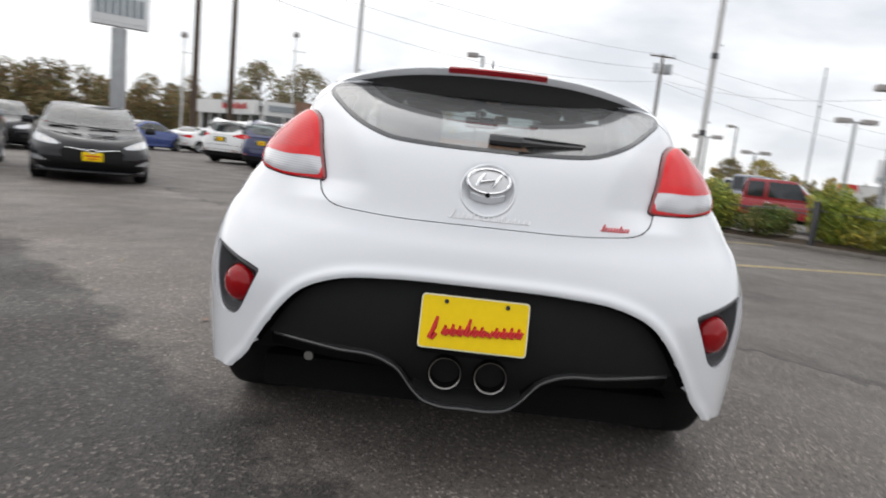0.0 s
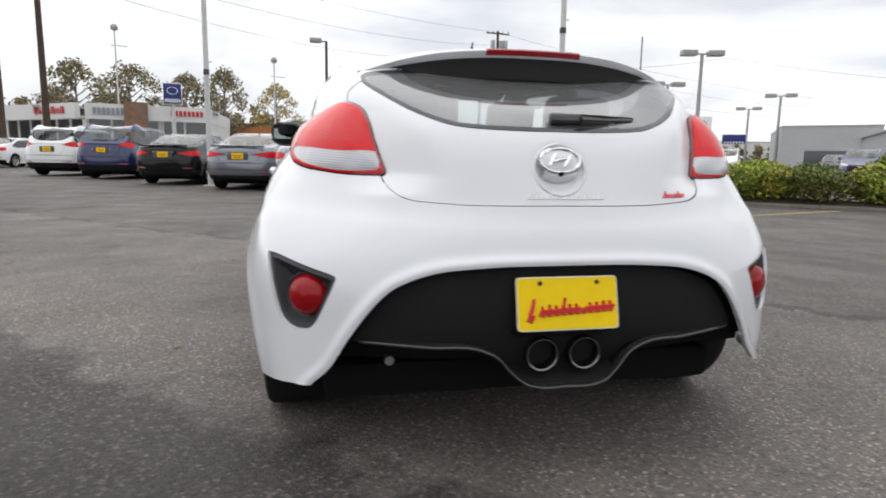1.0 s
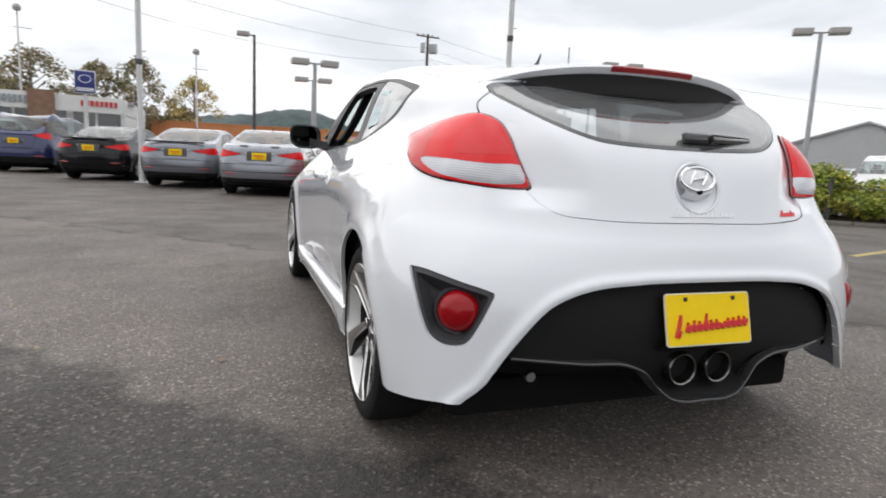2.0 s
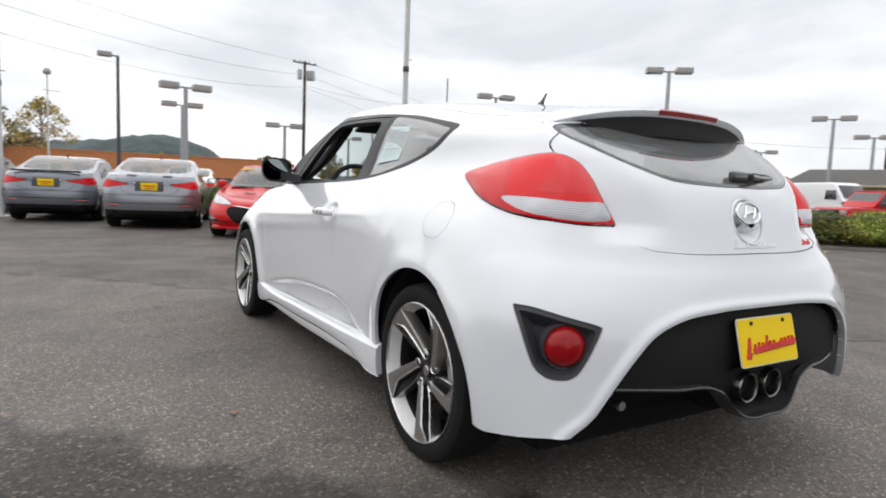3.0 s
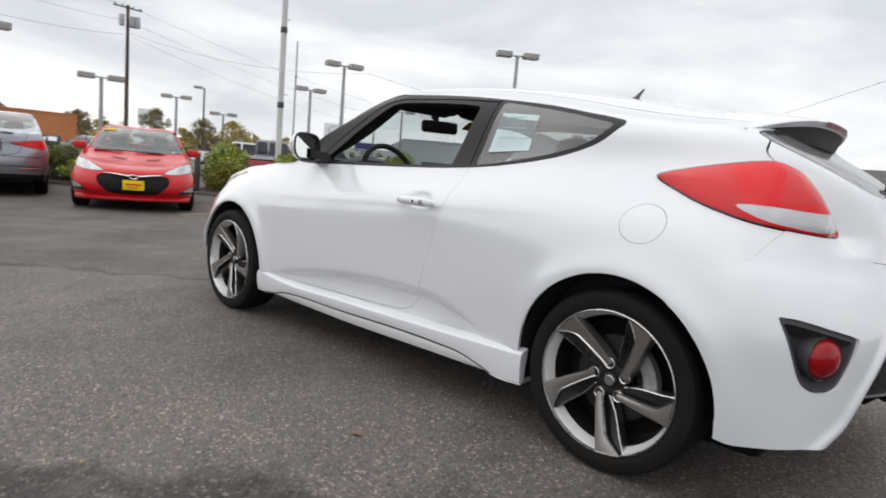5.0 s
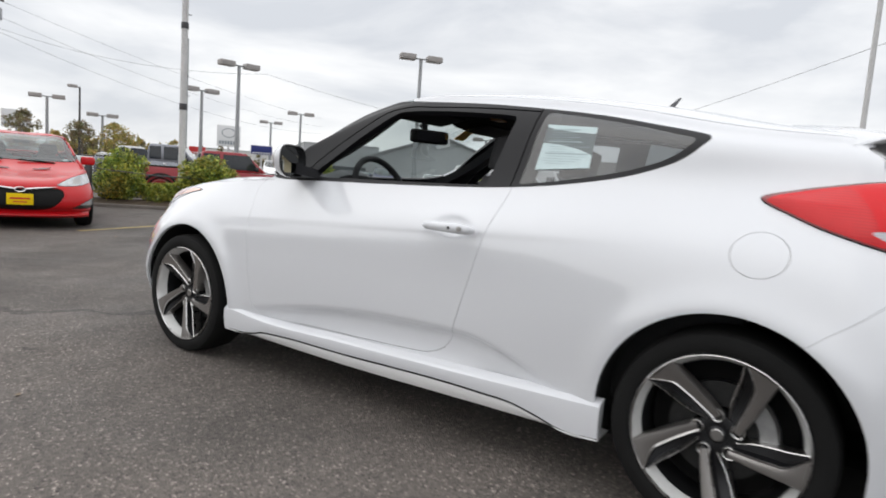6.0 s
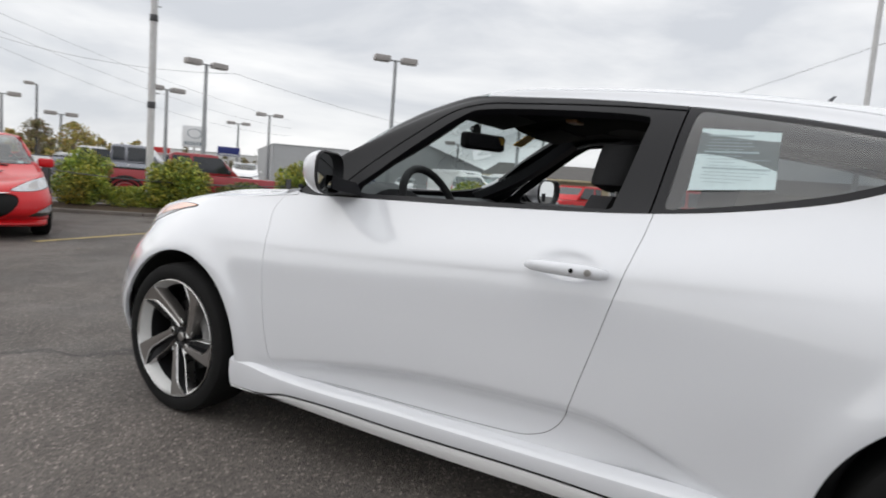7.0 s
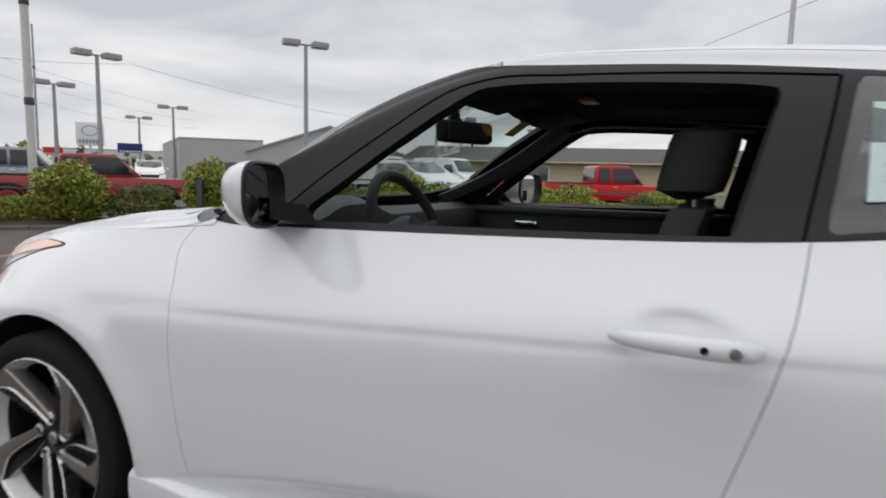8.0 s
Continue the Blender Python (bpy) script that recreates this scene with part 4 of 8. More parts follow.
def rear_details(car):
    # bright lip round the exhaust
    xs = np.linspace(-0.585, 0.585, 101)
    rows = []
    for x in xs:
        z = float(lip_height(x))
        y = -0.742 + 0.10 * (abs(x) / 0.6) ** 2.6 + 0.02 * np.exp(-(x / 0.16) ** 4) * -1
        d = 0.5 + 0.5 * np.tanh((abs(x) - 0.15) / 0.05)
        rows.append([(x, y + 0.02, z + 0.007), (x, y - 0.003, z + 0.004), (x, y - 0.006, z), (x, y - 0.003, z - 0.005), (x, y + 0.05, z - 0.008)])
    v, f = loft(rows)
    mesh_part("valance_lip", v, f, LIP_GREY, car, "satin dark lip that dips round the exhaust")
    # dark floor behind the lip
    rows = []
    for x in np.linspace(-0.63, 0.63, 41):
        z = float(lip_height(x))
        yb = -0.68 + 0.52 * (1 - (1 - (abs(x) / 0.85) ** 2.6) ** (1 / 2.6))
        rows.append([(x, yb, z + 0.04), (x, yb + 0.06, min(z - 0.02, 0.33)), (x, -0.40, 0.31), (x, 0.1, 0.29)])
    v, f = loft(rows)
    mesh_part("diffuser", v, f, GAP_BLACK, car, "black under-bumper panel")
    bm = box_bm((1.36, 3.5, 0.12), (0, 1.30, 0.215), 0.03)
    part("underbody", bm, GAP_BLACK, car, "black underbody")
    # twin pipes
    for x in (-0.066, 0.064):
        v, f = lathe([(0.040, 0.10), (0.041, -0.01), (0.043, -0.016), (0.047, -0.018), (0.050, -0.012), (0.050, 0.12)], 40, "y")
        p = mesh_part("exhaust_pipe", [(a + x, b - 0.715, c + 0.370) for a, b, c in v], f, DULL_CHROME, car, "chrome round exhaust tip")
        v, f = lathe([(0.0, 0.06), (0.041, 0.06)], 24, "y")
        mesh_part("bore", [(a + x, b - 0.715, c + 0.370) for a, b, c in v], f, GAP_BLACK, p)
    # housing round the pipes
    rows = []
    for x in np.linspace(-0.155, 0.155, 15):
        zt, zb = 0.425, float(lip_height(x)) + 0.004
        rows.append([(x, -0.735, zt + 0.02), (x, -0.69, (zt + zb) / 2 + 0.04), (x, -0.69, (zt + zb) / 2 - 0.04), (x, -0.742, zb)])
    v, f = loft(rows)
    mesh_part("exhaust_surround", v, f, TEXTURED_BLACK, car)
    # towing eye stub
    v, f = lathe([(0.0, -0.03), (0.014, -0.03), (0.016, -0.02), (0.011, -0.012), (0.011, 0.02)], 16, "y")
    mesh_part("towing_eye", [(a - 0.49, b - 0.57, c + 0.33) for a, b, c in v], f, STEEL, car, "bright metal towing eye")
    # script badges: a row of slanted chrome or red strokes, no letters
    for x0, x1, z, mat, tall in ((-0.105, 0.130, 0.818, BADGE_SILVER, (0.024, 0.013, 0.020, 0.013, 0.013, 0.018, 0.013, 0.012)), (0.335, 0.420, 0.822, RED_CHROME, (0.019, 0.011, 0.011, 0.018, 0.011))):
        w = (x1 - x0) / len(tall)
        base = None
        for i, h in enumerate(tall):
            x = x0 + (i + 0.3) * w
            for dx, hh in ((0.0, h), (w * 0.5, min(h, 0.011))):
                foot = Vector((x + dx, rear_skin(x + dx, z) - 0.003, z - 0.008))
                v, f = tube([foot, foot + Vector((hh * 0.22, 0.002, hh * 0.5)), foot + Vector((hh * 0.40, 0.005, hh))], [0.0026, 0.0030, 0.0022], 6)
                ob = mesh_part("badge" if base is None else "stroke", v, f, mat, base or car, "" if base else ("chrome script badge" if mat is BADGE_SILVER else "red script badge"))
                base = base or ob
        foot = [Vector((q, rear_skin(q, z) - 0.003, z - 0.0075)) for q in np.linspace(x0, x1, 9)]
        v, f = tube(foot, 0.0018, 6)
        mesh_part("underline", v, f, mat, base)
    # chrome oval over a round hollow, the boot release and a camera under it
    tilt = Matrix.Translation((0, rear_skin(0, 0.905) + 0.003, 0.893)) @ Matrix.Rotation(radians(-18), 4, "X")
    v, f = lathe([(0.073, 0.004), (0.075, -0.004), (0.079, -0.006), (0.083, -0.003), (0.085, 0.008)], 48, "y")
    em = mesh_part("emblem", [tilt @ Vector((a, b, c * 0.97)) for a, b, c in v], f, WHITE_PAINT, car, "chrome oval badge over a round white hollow")
    v, f = lathe([(0.0, -0.014), (0.040, -0.013), (0.058, -0.008), (0.063, 0.0), (0.060, 0.03)], 40, "y")
    mesh_part("shield", [tilt @ Vector((a, b, 0.026 + c * 0.60)) for a, b, c in v], f, BADGE_SILVER, em)
    ring = [(0.061 * math.cos(t), -0.010, 0.026 + 0.036 * math.sin(t)) for t in np.linspace(0, 2 * math.pi, 41)]
    v, f = tube([tilt @ Vector(p) for p in ring], 0.0052, 8, False)
    mesh_part("oval", v, f, CHROME, em)
    for pts in ([(-0.034, -0.015, 0.008), (-0.026, -0.018, 0.026), (-0.012, -0.015, 0.046)], [(0.010, -0.015, 0.006), (0.024, -0.018, 0.026), (0.034, -0.015, 0.044)],
                [(-0.024, -0.017, 0.020), (0.0, -0.019, 0.026), (0.022, -0.017, 0.031)]):
        v, f = tube([tilt @ Vector(p) for p in pts], [0.0042, 0.0052, 0.0042], 8)
        mesh_part("stroke", v, f, CHROME, em)
    rows = [[tilt @ Vector((q, -0.004, -0.004 - 0.006 * (1 - (q / 0.05) ** 2))), tilt @ Vector((q, -0.010, -0.012 - 0.010 * (1 - (q / 0.05) ** 2))), tilt @ Vector((q, 0.012, -0.022 - 0.012 * (1 - (q / 0.05) ** 2)))] for q in np.linspace(-0.05, 0.05, 13)]
    v, f = loft(rows)
    mesh_part("boot_release", v, f, WHITE_PAINT, em)
    v, f = lathe([(0.0, -0.019), (0.0060, -0.019), (0.0075, 0.0)], 16, "y")
    mesh_part("camera_lens", [tilt @ Vector((a, b, c - 0.016)) for a, b, c in v], f, GAP_BLACK, em)
    # plate
    tilt = Matrix.Translation((0, -0.736, 0.521)) @ Matrix.Rotation(radians(-14), 4, "X")

    def slab(w, h, y0, y1, r):
        out = []
        for sx, sz, a0 in ((1, 1, 0), (-1, 1, 90), (-1, -1, 180), (1, -1, 270)):
            for a in np.linspace(a0, a0 + 90, 6):
                out.append((sx * (w / 2 - r) + r * math.cos(radians(a)), sz * (h / 2 - r) + r * math.sin(radians(a))))
        n = len(out)
        vs = [tilt @ Vector((x, y0, z)) for x, z in out] + [tilt @ Vector((x, y1, z)) for x, z in out]
        fs = [tuple(range(n)), tuple(range(2 * n - 1, n - 1, -1))] + [(i, i + n, (i + 1) % n + n, (i + 1) % n) for i in range(n)]
        return vs, fs
    v, f = slab(0.305, 0.152, -0.004, 0.0, 0.012)
    pl = mesh_part("licence_plate", v, f, PLATE_RIM, car, "yellow dealer plate with red markings", sharp=20)
    v, f = slab(0.297, 0.144, -0.006, -0.003, 0.010)
    mesh_part("sheet", v, f, YELLOW_PLATE, pl, sharp=20)
    for x in (-0.082, 0.090):
        v, f = lathe([(0.0, -0.011), (0.006, -0.010), (0.007, -0.004)], 14, "y")
        mesh_part("bolt", [tilt @ Vector((a + x, b, c + 0.058)) for a, b, c in v], f, DARK_METAL, pl)
    rnd = random.Random(5)
    x = -0.122
    heights = (0.062, 0.026, 0.030, 0.026, 0.046, 0.026, 0.026, 0.012, 0.026, 0.026, 0.028, 0.026)
    for i, h in enumerate(heights):
        rise = 0.055 * (x + 0.122)
        base = (x, -0.008, -0.036 + rise + (0 if i else -0.012))
        tip = (x + 0.32 * h, -0.008, base[2] + h)
        v, f = tube([tilt @ Vector(p) for p in (base, ((base[0] + tip[0]) / 2 + 0.003, -0.008, (base[2] + tip[2]) / 2), tip)], [0.0055, 0.0065, 0.0045], 6)
        mesh_part("bar", v, f, RED_INK, pl)
        v, f = tube([tilt @ Vector(p) for p in ((base[0] + 0.002, -0.008, base[2] + 0.003), (base[0] + 0.010, -0.008, base[2] - 0.001), (base[0] + 0.019, -0.008, base[2] + 0.016))], 0.0048, 6)
        mesh_part("bar", v, f, RED_INK, pl)
        x += 0.036 if i == 0 else 0.0205
    part("plate_bracket", box_bm((0.155, 0.03, 0.022), (0, -0.722, 0.444), 0.006), TEXTURED_BLACK, car)
    # wiper
    wp = part("rear_wiper", box_bm((0.105, 0.026, 0.034), (0.040, -0.570, 1.042), 0.011, 3), GLOSS_BLACK, car, "black rear wiper")
    v, f = tube([(0.08, -0.583, 1.042), (0.16, -0.568, 1.042), (0.270, -0.540, 1.046)], [0.013, 0.008, 0.006], 8)
    mesh_part("arm", v, f, GLOSS_BLACK, wp)
    v, f = tube([(0.00, -0.570, 1.054), (0.12, -0.562, 1.050), (0.278, -0.530, 1.050)], [0.006, 0.009, 0.006], 8)
    mesh_part("blade", v, f, RUBBER, wp)
    # roof aerial
    v, f = loft([[(0.012, 0.47, 1.382), (0, 0.510, 1.380), (-0.012, 0.47, 1.382), (-0.011, 0.445, 1.380), (0.011, 0.445, 1.380)],
                 [(0.006, 0.448, 1.396), (0, 0.462, 1.396), (-0.006, 0.448, 1.396), (-0.005, 0.437, 1.396), (0.005, 0.437, 1.396)],
                 [(0.0025, 0.418, 1.430), (0, 0.424, 1.430), (-0.0025, 0.418, 1.430), (-0.002, 0.414, 1.430), (0.002, 0.414, 1.430)]], True)
    mesh_part("aerial", v, f + [(10, 11, 12, 13, 14)], GREY_PLASTIC, car, "small grey fin-shaped roof aerial")


def side_skirts(car):
    """A sill moulding that flares at both ends, with a dark groove over a lower lip."""
    ys = np.linspace(0.345, 2.31, 90)
    for sgn in (-1, 1):
        skirt_rows, groove_rows, lip_rows = [], [], []
        for y in ys:
            top = float(spline([(0.34, 0.322), (0.5, 0.318), (0.8, 0.310), (1.5, 0.295), (2.0, 0.287), (2.1, 0.292), (2.2, 0.302), (2.32, 0.303)], y))
            mid = float(spline([(0.34, 0.203), (0.47, 0.200), (0.56, 0.222), (0.66, 0.243), (0.8, 0.248), (1.5, 0.236), (1.95, 0.228), (2.03, 0.222), (2.1, 0.205), (2.2, 0.196), (2.32, 0.194)], y))
            low = min(mid, float(spline([(0.34, 0.198), (0.47, 0.196), (0.6, 0.196), (1.5, 0.182), (2.05, 0.186), (2.32, 0.19)], y)))
            out = float(spline([(0.34, 0.872), (0.6, 0.874), (1.3, 0.868), (2.0, 0.862), (2.2, 0.862), (2.32, 0.858)], y))
            flare = float(np.clip((0.62 - y) / 0.25, 0, 1) + np.clip((y - 2.1) / 0.15, 0, 1))
            skirt_rows.append([(sgn * (out - 0.045), y, top + 0.012), (sgn * (out - 0.012), y, top + 0.004), (sgn * out, y, top - 0.008), (sgn * (out + 0.002), y, (top + mid) / 2), (sgn * (out - 0.006), y, mid + 0.003), (sgn * (out - 0.03), y, mid)])
            groove_rows.append([(sgn * (out - 0.016), y, mid + 0.001), (sgn * (out - 0.014), y, mid - 0.006)])
            lip_rows.append([(sgn * (out - 0.010), y, mid - 0.006), (sgn * (out - 0.012), y, (mid + low) / 2), (sgn * (out - 0.030), y, low), (sgn * (out - 0.12), y, low + 0.005)])
        def caps(rows):
            v, f = loft(rows)
            k, n = len(rows[0]), len(rows)
            f = list(f) + [tuple(range(k)), tuple(range((n - 1) * k + k - 1, (n - 1) * k - 1, -1))]
            return v, [q if sgn < 0 else q[::-1] for q in f]
        sk = mesh_part("side_skirt", *caps(skirt_rows), WHITE_PAINT, car, "white side skirt with a dark groove")
        mesh_part("groove", *caps(groove_rows), GAP_BLACK, sk)
        mesh_part("lower_lip", *caps(lip_rows), WHITE_UNDER, sk)


def wheel_wells(car):
    for sgn in (-1, 1):
        for yc in (0.0, 2.65):
            rows = []
            for a in np.linspace(-25, 205, 47):
                c, s = math.cos(radians(a)), math.sin(radians(a))
                row = []
                for xx, r in ((0.880, 0.370), (0.855, 0.372), (0.80, 0.377), (0.45, 0.372), (0.44, 0.05)):
                    if xx > 0.8:
                        xx = (0.895 - 0.035 * (0.35 - 0.35 * s) - 0.02 if xx > 0.86 else 0.845) - (0.11 if yc > 1 and c > 0 and s < 0.35 else 0.0)
                    row.append((sgn * xx, yc + (r * c if s > 0 else math.copysign(r, c)), max(0.318 + r * s, 0.27 if yc < 1 and c < 0 else 0.19)))
                rows.append(row[1:])
            v, f = loft(rows)
            mesh_part("wheel_arch_liner", v, f, LINER_BLACK, car)


def wheel():
    """A twisted five-spoke alloy wheel with a low tyre; its axle along x, its face towards -x."""
    w = thing("wheel", "gunmetal five-spoke alloy wheel with a low-profile tyre", "wheel")
    prof = [(0.238, 0.095), (0.262, 0.106), (0.285, 0.108), (0.303, 0.101), (0.311, 0.088), (0.3145, 0.06), (0.315, 0.0), (0.3145, -0.06), (0.311, -0.088),
            (0.304, -0.100), (0.288, -0.107), (0.270, -0.108), (0.256, -0.105), (0.247, -0.099), (0.240, -0.090)]
    v, f = lathe(prof, 72)
    mesh_part("tyre", v, f, RUBBER, w, "black low-profile tyre")
    v, f = lathe([(0.2480, -0.100), (0.2470, -0.105), (0.2445, -0.107), (0.2425, -0.103), (0.2410, -0.098)], 72)
    mesh_part("rim", v, [q[::-1] for q in f], RIM_BRIGHT, w, "bright machined rim edge")
    v, f = lathe([(0.2410, -0.098), (0.236, -0.088), (0.224, -0.056)], 72)
    mesh_part("rim_flange", v, [q[::-1] for q in f], BARREL_SILVER, w, "pale silver rim flange")
    # the barrel's inner part is coloured near black for shade behind the spokes
    v, f = lathe([(0.224, -0.056), (0.218, -0.03), (0.215, 0.0), (0.218, 0.09)], 72)
    mesh_part("rim_barrel", v, [q[::-1] for q in f], RIM_DARK, w, "inner rim barrel coloured dark for the shade between the spokes")
    # one spoke, pointing down: a flat blade whose tip hooks sideways, a bright edge, a sunken pocket and a thin fin
    left = [(-0.178, -0.200), (-0.150, -0.400), (-0.112, -0.600), (-0.068, -0.800), (-0.025, -0.992)]
    right = [(-0.062, -0.190), (-0.002, -0.410), (0.062, -0.610), (0.140, -0.780), (0.372, -0.925)]
    fin = [(0.030, -0.220), (0.150, -0.400), (0.225, -0.560), (0.290, -0.720), (0.385, -0.905)]

    def along(pts, s):
        q = [i / 4 for i in range(5)]
        return float(spline(list(zip(q, [a for a, _ in pts])), s)), float(spline(list(zip(q, [b for _, b in pts])), s))

    def at(pt, dx):
        rad = math.hypot(*pt)
        return Vector((-0.062 - 0.042 * min(rad, 1.0) ** 1.1 + dx, -pt[0] * 0.2435, pt[1] * 0.2435))
    face, edge, pocket, ridge, wall = [], [], [], [], []
    for s in np.linspace(0, 1, 17):
        a, b, c = along(left, s), along(right, s), along(fin, s)
        mid = ((a[0] + b[0]) / 2, (a[1] + b[1]) / 2)
        nb = (b[0] - 0.030, b[1])
        na = (a[0] + 0.016, a[1])
        deep = 0.030 * math.sin(math.pi * min(1.0, 0.12 + 0.85 * s)) + 0.004
        wall.append([at(a, 0.050), at(a, 0.006), at(na, 0.0)])
        face.append([at(na, 0.0), at(mid, -0.002), at(nb, 0.001)])
        edge.append([at(nb, 0.001), at((b[0] - 0.012, b[1]), -0.003), at(b, 0.003)])
        pocket.append([at(b, 0.003), at((b[0] + 0.012, b[1]), deep), at((c[0] * 0.75 + b[0] * 0.25, c[1] * 0.75 + b[1] * 0.25), deep + 0.004)])
        ridge.append([at((c[0] * 0.75 + b[0] * 0.25, c[1] * 0.75 + b[1] * 0.25), deep + 0.004), at((c[0] - 0.012, c[1]), 0.010), at(c, 0.012), at((c[0] + 0.004, c[1]), 0.055)])
    # closing web from the blade's tip to the rim
    tip = []
    for k in np.linspace(0, 1, 7):
        q0 = (-0.025 + k * 0.397, -0.992 + 0.067 * k**1.4)
        rr = math.hypot(*q0)
        tip.append([at(q0, 0.0), at((q0[0] / rr, q0[1] / rr), -0.001)])
    for i in range(5):
        turn = Matrix.Rotation(radians(72 * i), 4, "X")
        sp = None
        for nm, rows, mat in (("spoke", face, RIM_GREY), ("spoke_wall", wall, RIM_GREY), ("pocket", pocket, RIM_DARK), ("machined_edge", edge, RIM_BRIGHT), ("fin", ridge, RIM_BRIGHT), ("tip", tip, RIM_GREY)):
            v, f = loft(rows)
            mesh_part(nm, [turn @ p for p in map(Vector, v)], f, mat, w)
    v, f = lathe([(0.0, -0.066), (0.020, -0.066), (0.026, -0.062), (0.028, -0.056), (0.045, -0.058), (0.058, -0.054), (0.064, -0.04), (0.064, 0.02)], 40)
    mesh_part("hub", v, [q[::-1] for q in f], RIM_DARK, w)
    v, f = lathe([(0.0, -0.0685), (0.016, -0.0685), (0.020, -0.065)], 24)
    mesh_part("centre_cap", v, [q[::-1] for q in f], STEEL, w)
    for i in range(5):
        a = radians(72 * i - 90 - 31)
        py, pz = -0.060 * math.cos(a), 0.060 * math.sin(a)
        v, f = lathe([(0.0200, -0.056), (0.0200, -0.0685), (0.0180, -0.0710), (0.0150, -0.0680), (0.0140, -0.056)], 20)
        mesh_part("nut_seat", [(x, y + py, z + pz) for x, y, z in v], [q[::-1] for q in f], RIM_BRIGHT, w)
        v, f = lathe([(0.0, -0.071), (0.006, -0.071), (0.0095, -0.068), (0.0105, -0.050)], 12)
        mesh_part("lug_nut", [(x, y + py, z + pz) for x, y, z in v], [q[::-1] for q in f], DARK_METAL, w)
    v, f = lathe([(0.07, 0.0), (0.075, -0.012), (0.150, -0.012), (0.150, 0.012), (0.07, 0.012)], 48)
    mesh_part("brake_disc", v, [q[::-1] for q in f], DARK_METAL, w)
    rows = []
    for a in np.linspace(-2, 54, 9):
        c, s = math.cos(radians(a)), math.sin(radians(a))
        rows.append([(-0.018, -r * c, r * s) if k < 2 else (-0.042, -r * c, r * s) for k, r in enumerate((0.165, 0.105, 0.112, 0.158))])
    v, f = loft(rows, True)
    mesh_part("brake_caliper", v, f + [(0, 1, 2, 3), (35, 34, 33, 32)], CALIPER, w)
    v, f = lathe([(0.0, 0.03), (0.21, 0.03)], 32)
    mesh_part("back_plate", v, f, GAP_BLACK, w)
    return w


def mirrors(car):
    for sgn in (-1, 1):
        set_back = 0.0 if sgn < 0 else -0.10
        rows = []
        for s in np.linspace(0, 1, 9):
            # shell from its open face at the rear to its rounded front
            k = math.sqrt(max(0.0, 1 - s**2.2))
            row = []
            for a in np.linspace(0, 2 * math.pi, 28, endpoint=False):
                ca, sa = math.cos(a), math.sin(a)
                ex = np.sign(ca) * abs(ca) ** 0.62 * (0.098 * (0.35 + 0.65 * k))
                ez = np.sign(sa) * abs(sa) ** 0.72 * (0.069 * k + 0.004)
                row.append((sgn * (0.866 + ex - 0.014 * s), 1.845 + set_back + 0.098 * s - 0.26 * ex, 1.045 + ez + 0.010 * ca * (1 if ca > 0 else 0)))
            rows.append(row)
        v, f = loft(rows, True)
        f = [q if sgn > 0 else q[::-1] for q in f]
        mr = mesh_part("door_mirror", v, f, WHITE_PAINT, car, "white door mirror with a black face")
        outer = [Vector(p) for p in rows[0]]
        cen = sum(outer, Vector()) / len(outer)
        ring = [[p + Vector((0, -0.006, 0)) for p in outer], [cen + (p - cen) * 0.93 + Vector((0, -0.010, 0)) for p in outer], [cen + (p - cen) * 0.86 + Vector((0, 0.014, 0)) for p in outer]]
        v, f = loft([[*outer], *ring], True)
        mesh_part("mirror_rim", v, f, FRAME_BLACK, mr)
        gl = [cen + (p - cen) * 0.87 + Vector((0, 0.012, 0)) for p in outer]
        mesh_part("mirror_glass", gl, [tuple(range(len(gl)))[::-1]], MIRROR, mr, "mirror glass")
        v, f = loft([[(sgn * 0.725, y, z) for y, z in ((1.80, 0.972), (1.98, 0.968), (1.96, 1.01), (1.84, 1.02))],
                     [(sgn * 0.80, y, z) for y, z in ((1.835, 0.985), (1.93, 0.982), (1.93, 1.02), (1.845, 1.03))],
                     [(sgn * 0.84, y + set_back, z) for y, z in ((1.85, 0.992), (1.93, 0.99), (1.93, 1.03), (1.85, 1.04))]], True)
        mesh_part("mirror_arm", v, f, FRAME_BLACK, mr)
        v, f = tube([(sgn * 0.921, 1.86 + set_back, 1.03), (sgn * 0.923, 1.89 + set_back, 1.03), (sgn * 0.905, 1.915 + set_back, 1.03)], [0.004, 0.007, 0.004], 6)
        mesh_part("indicator", v, f, CLEAR_LENS, mr)


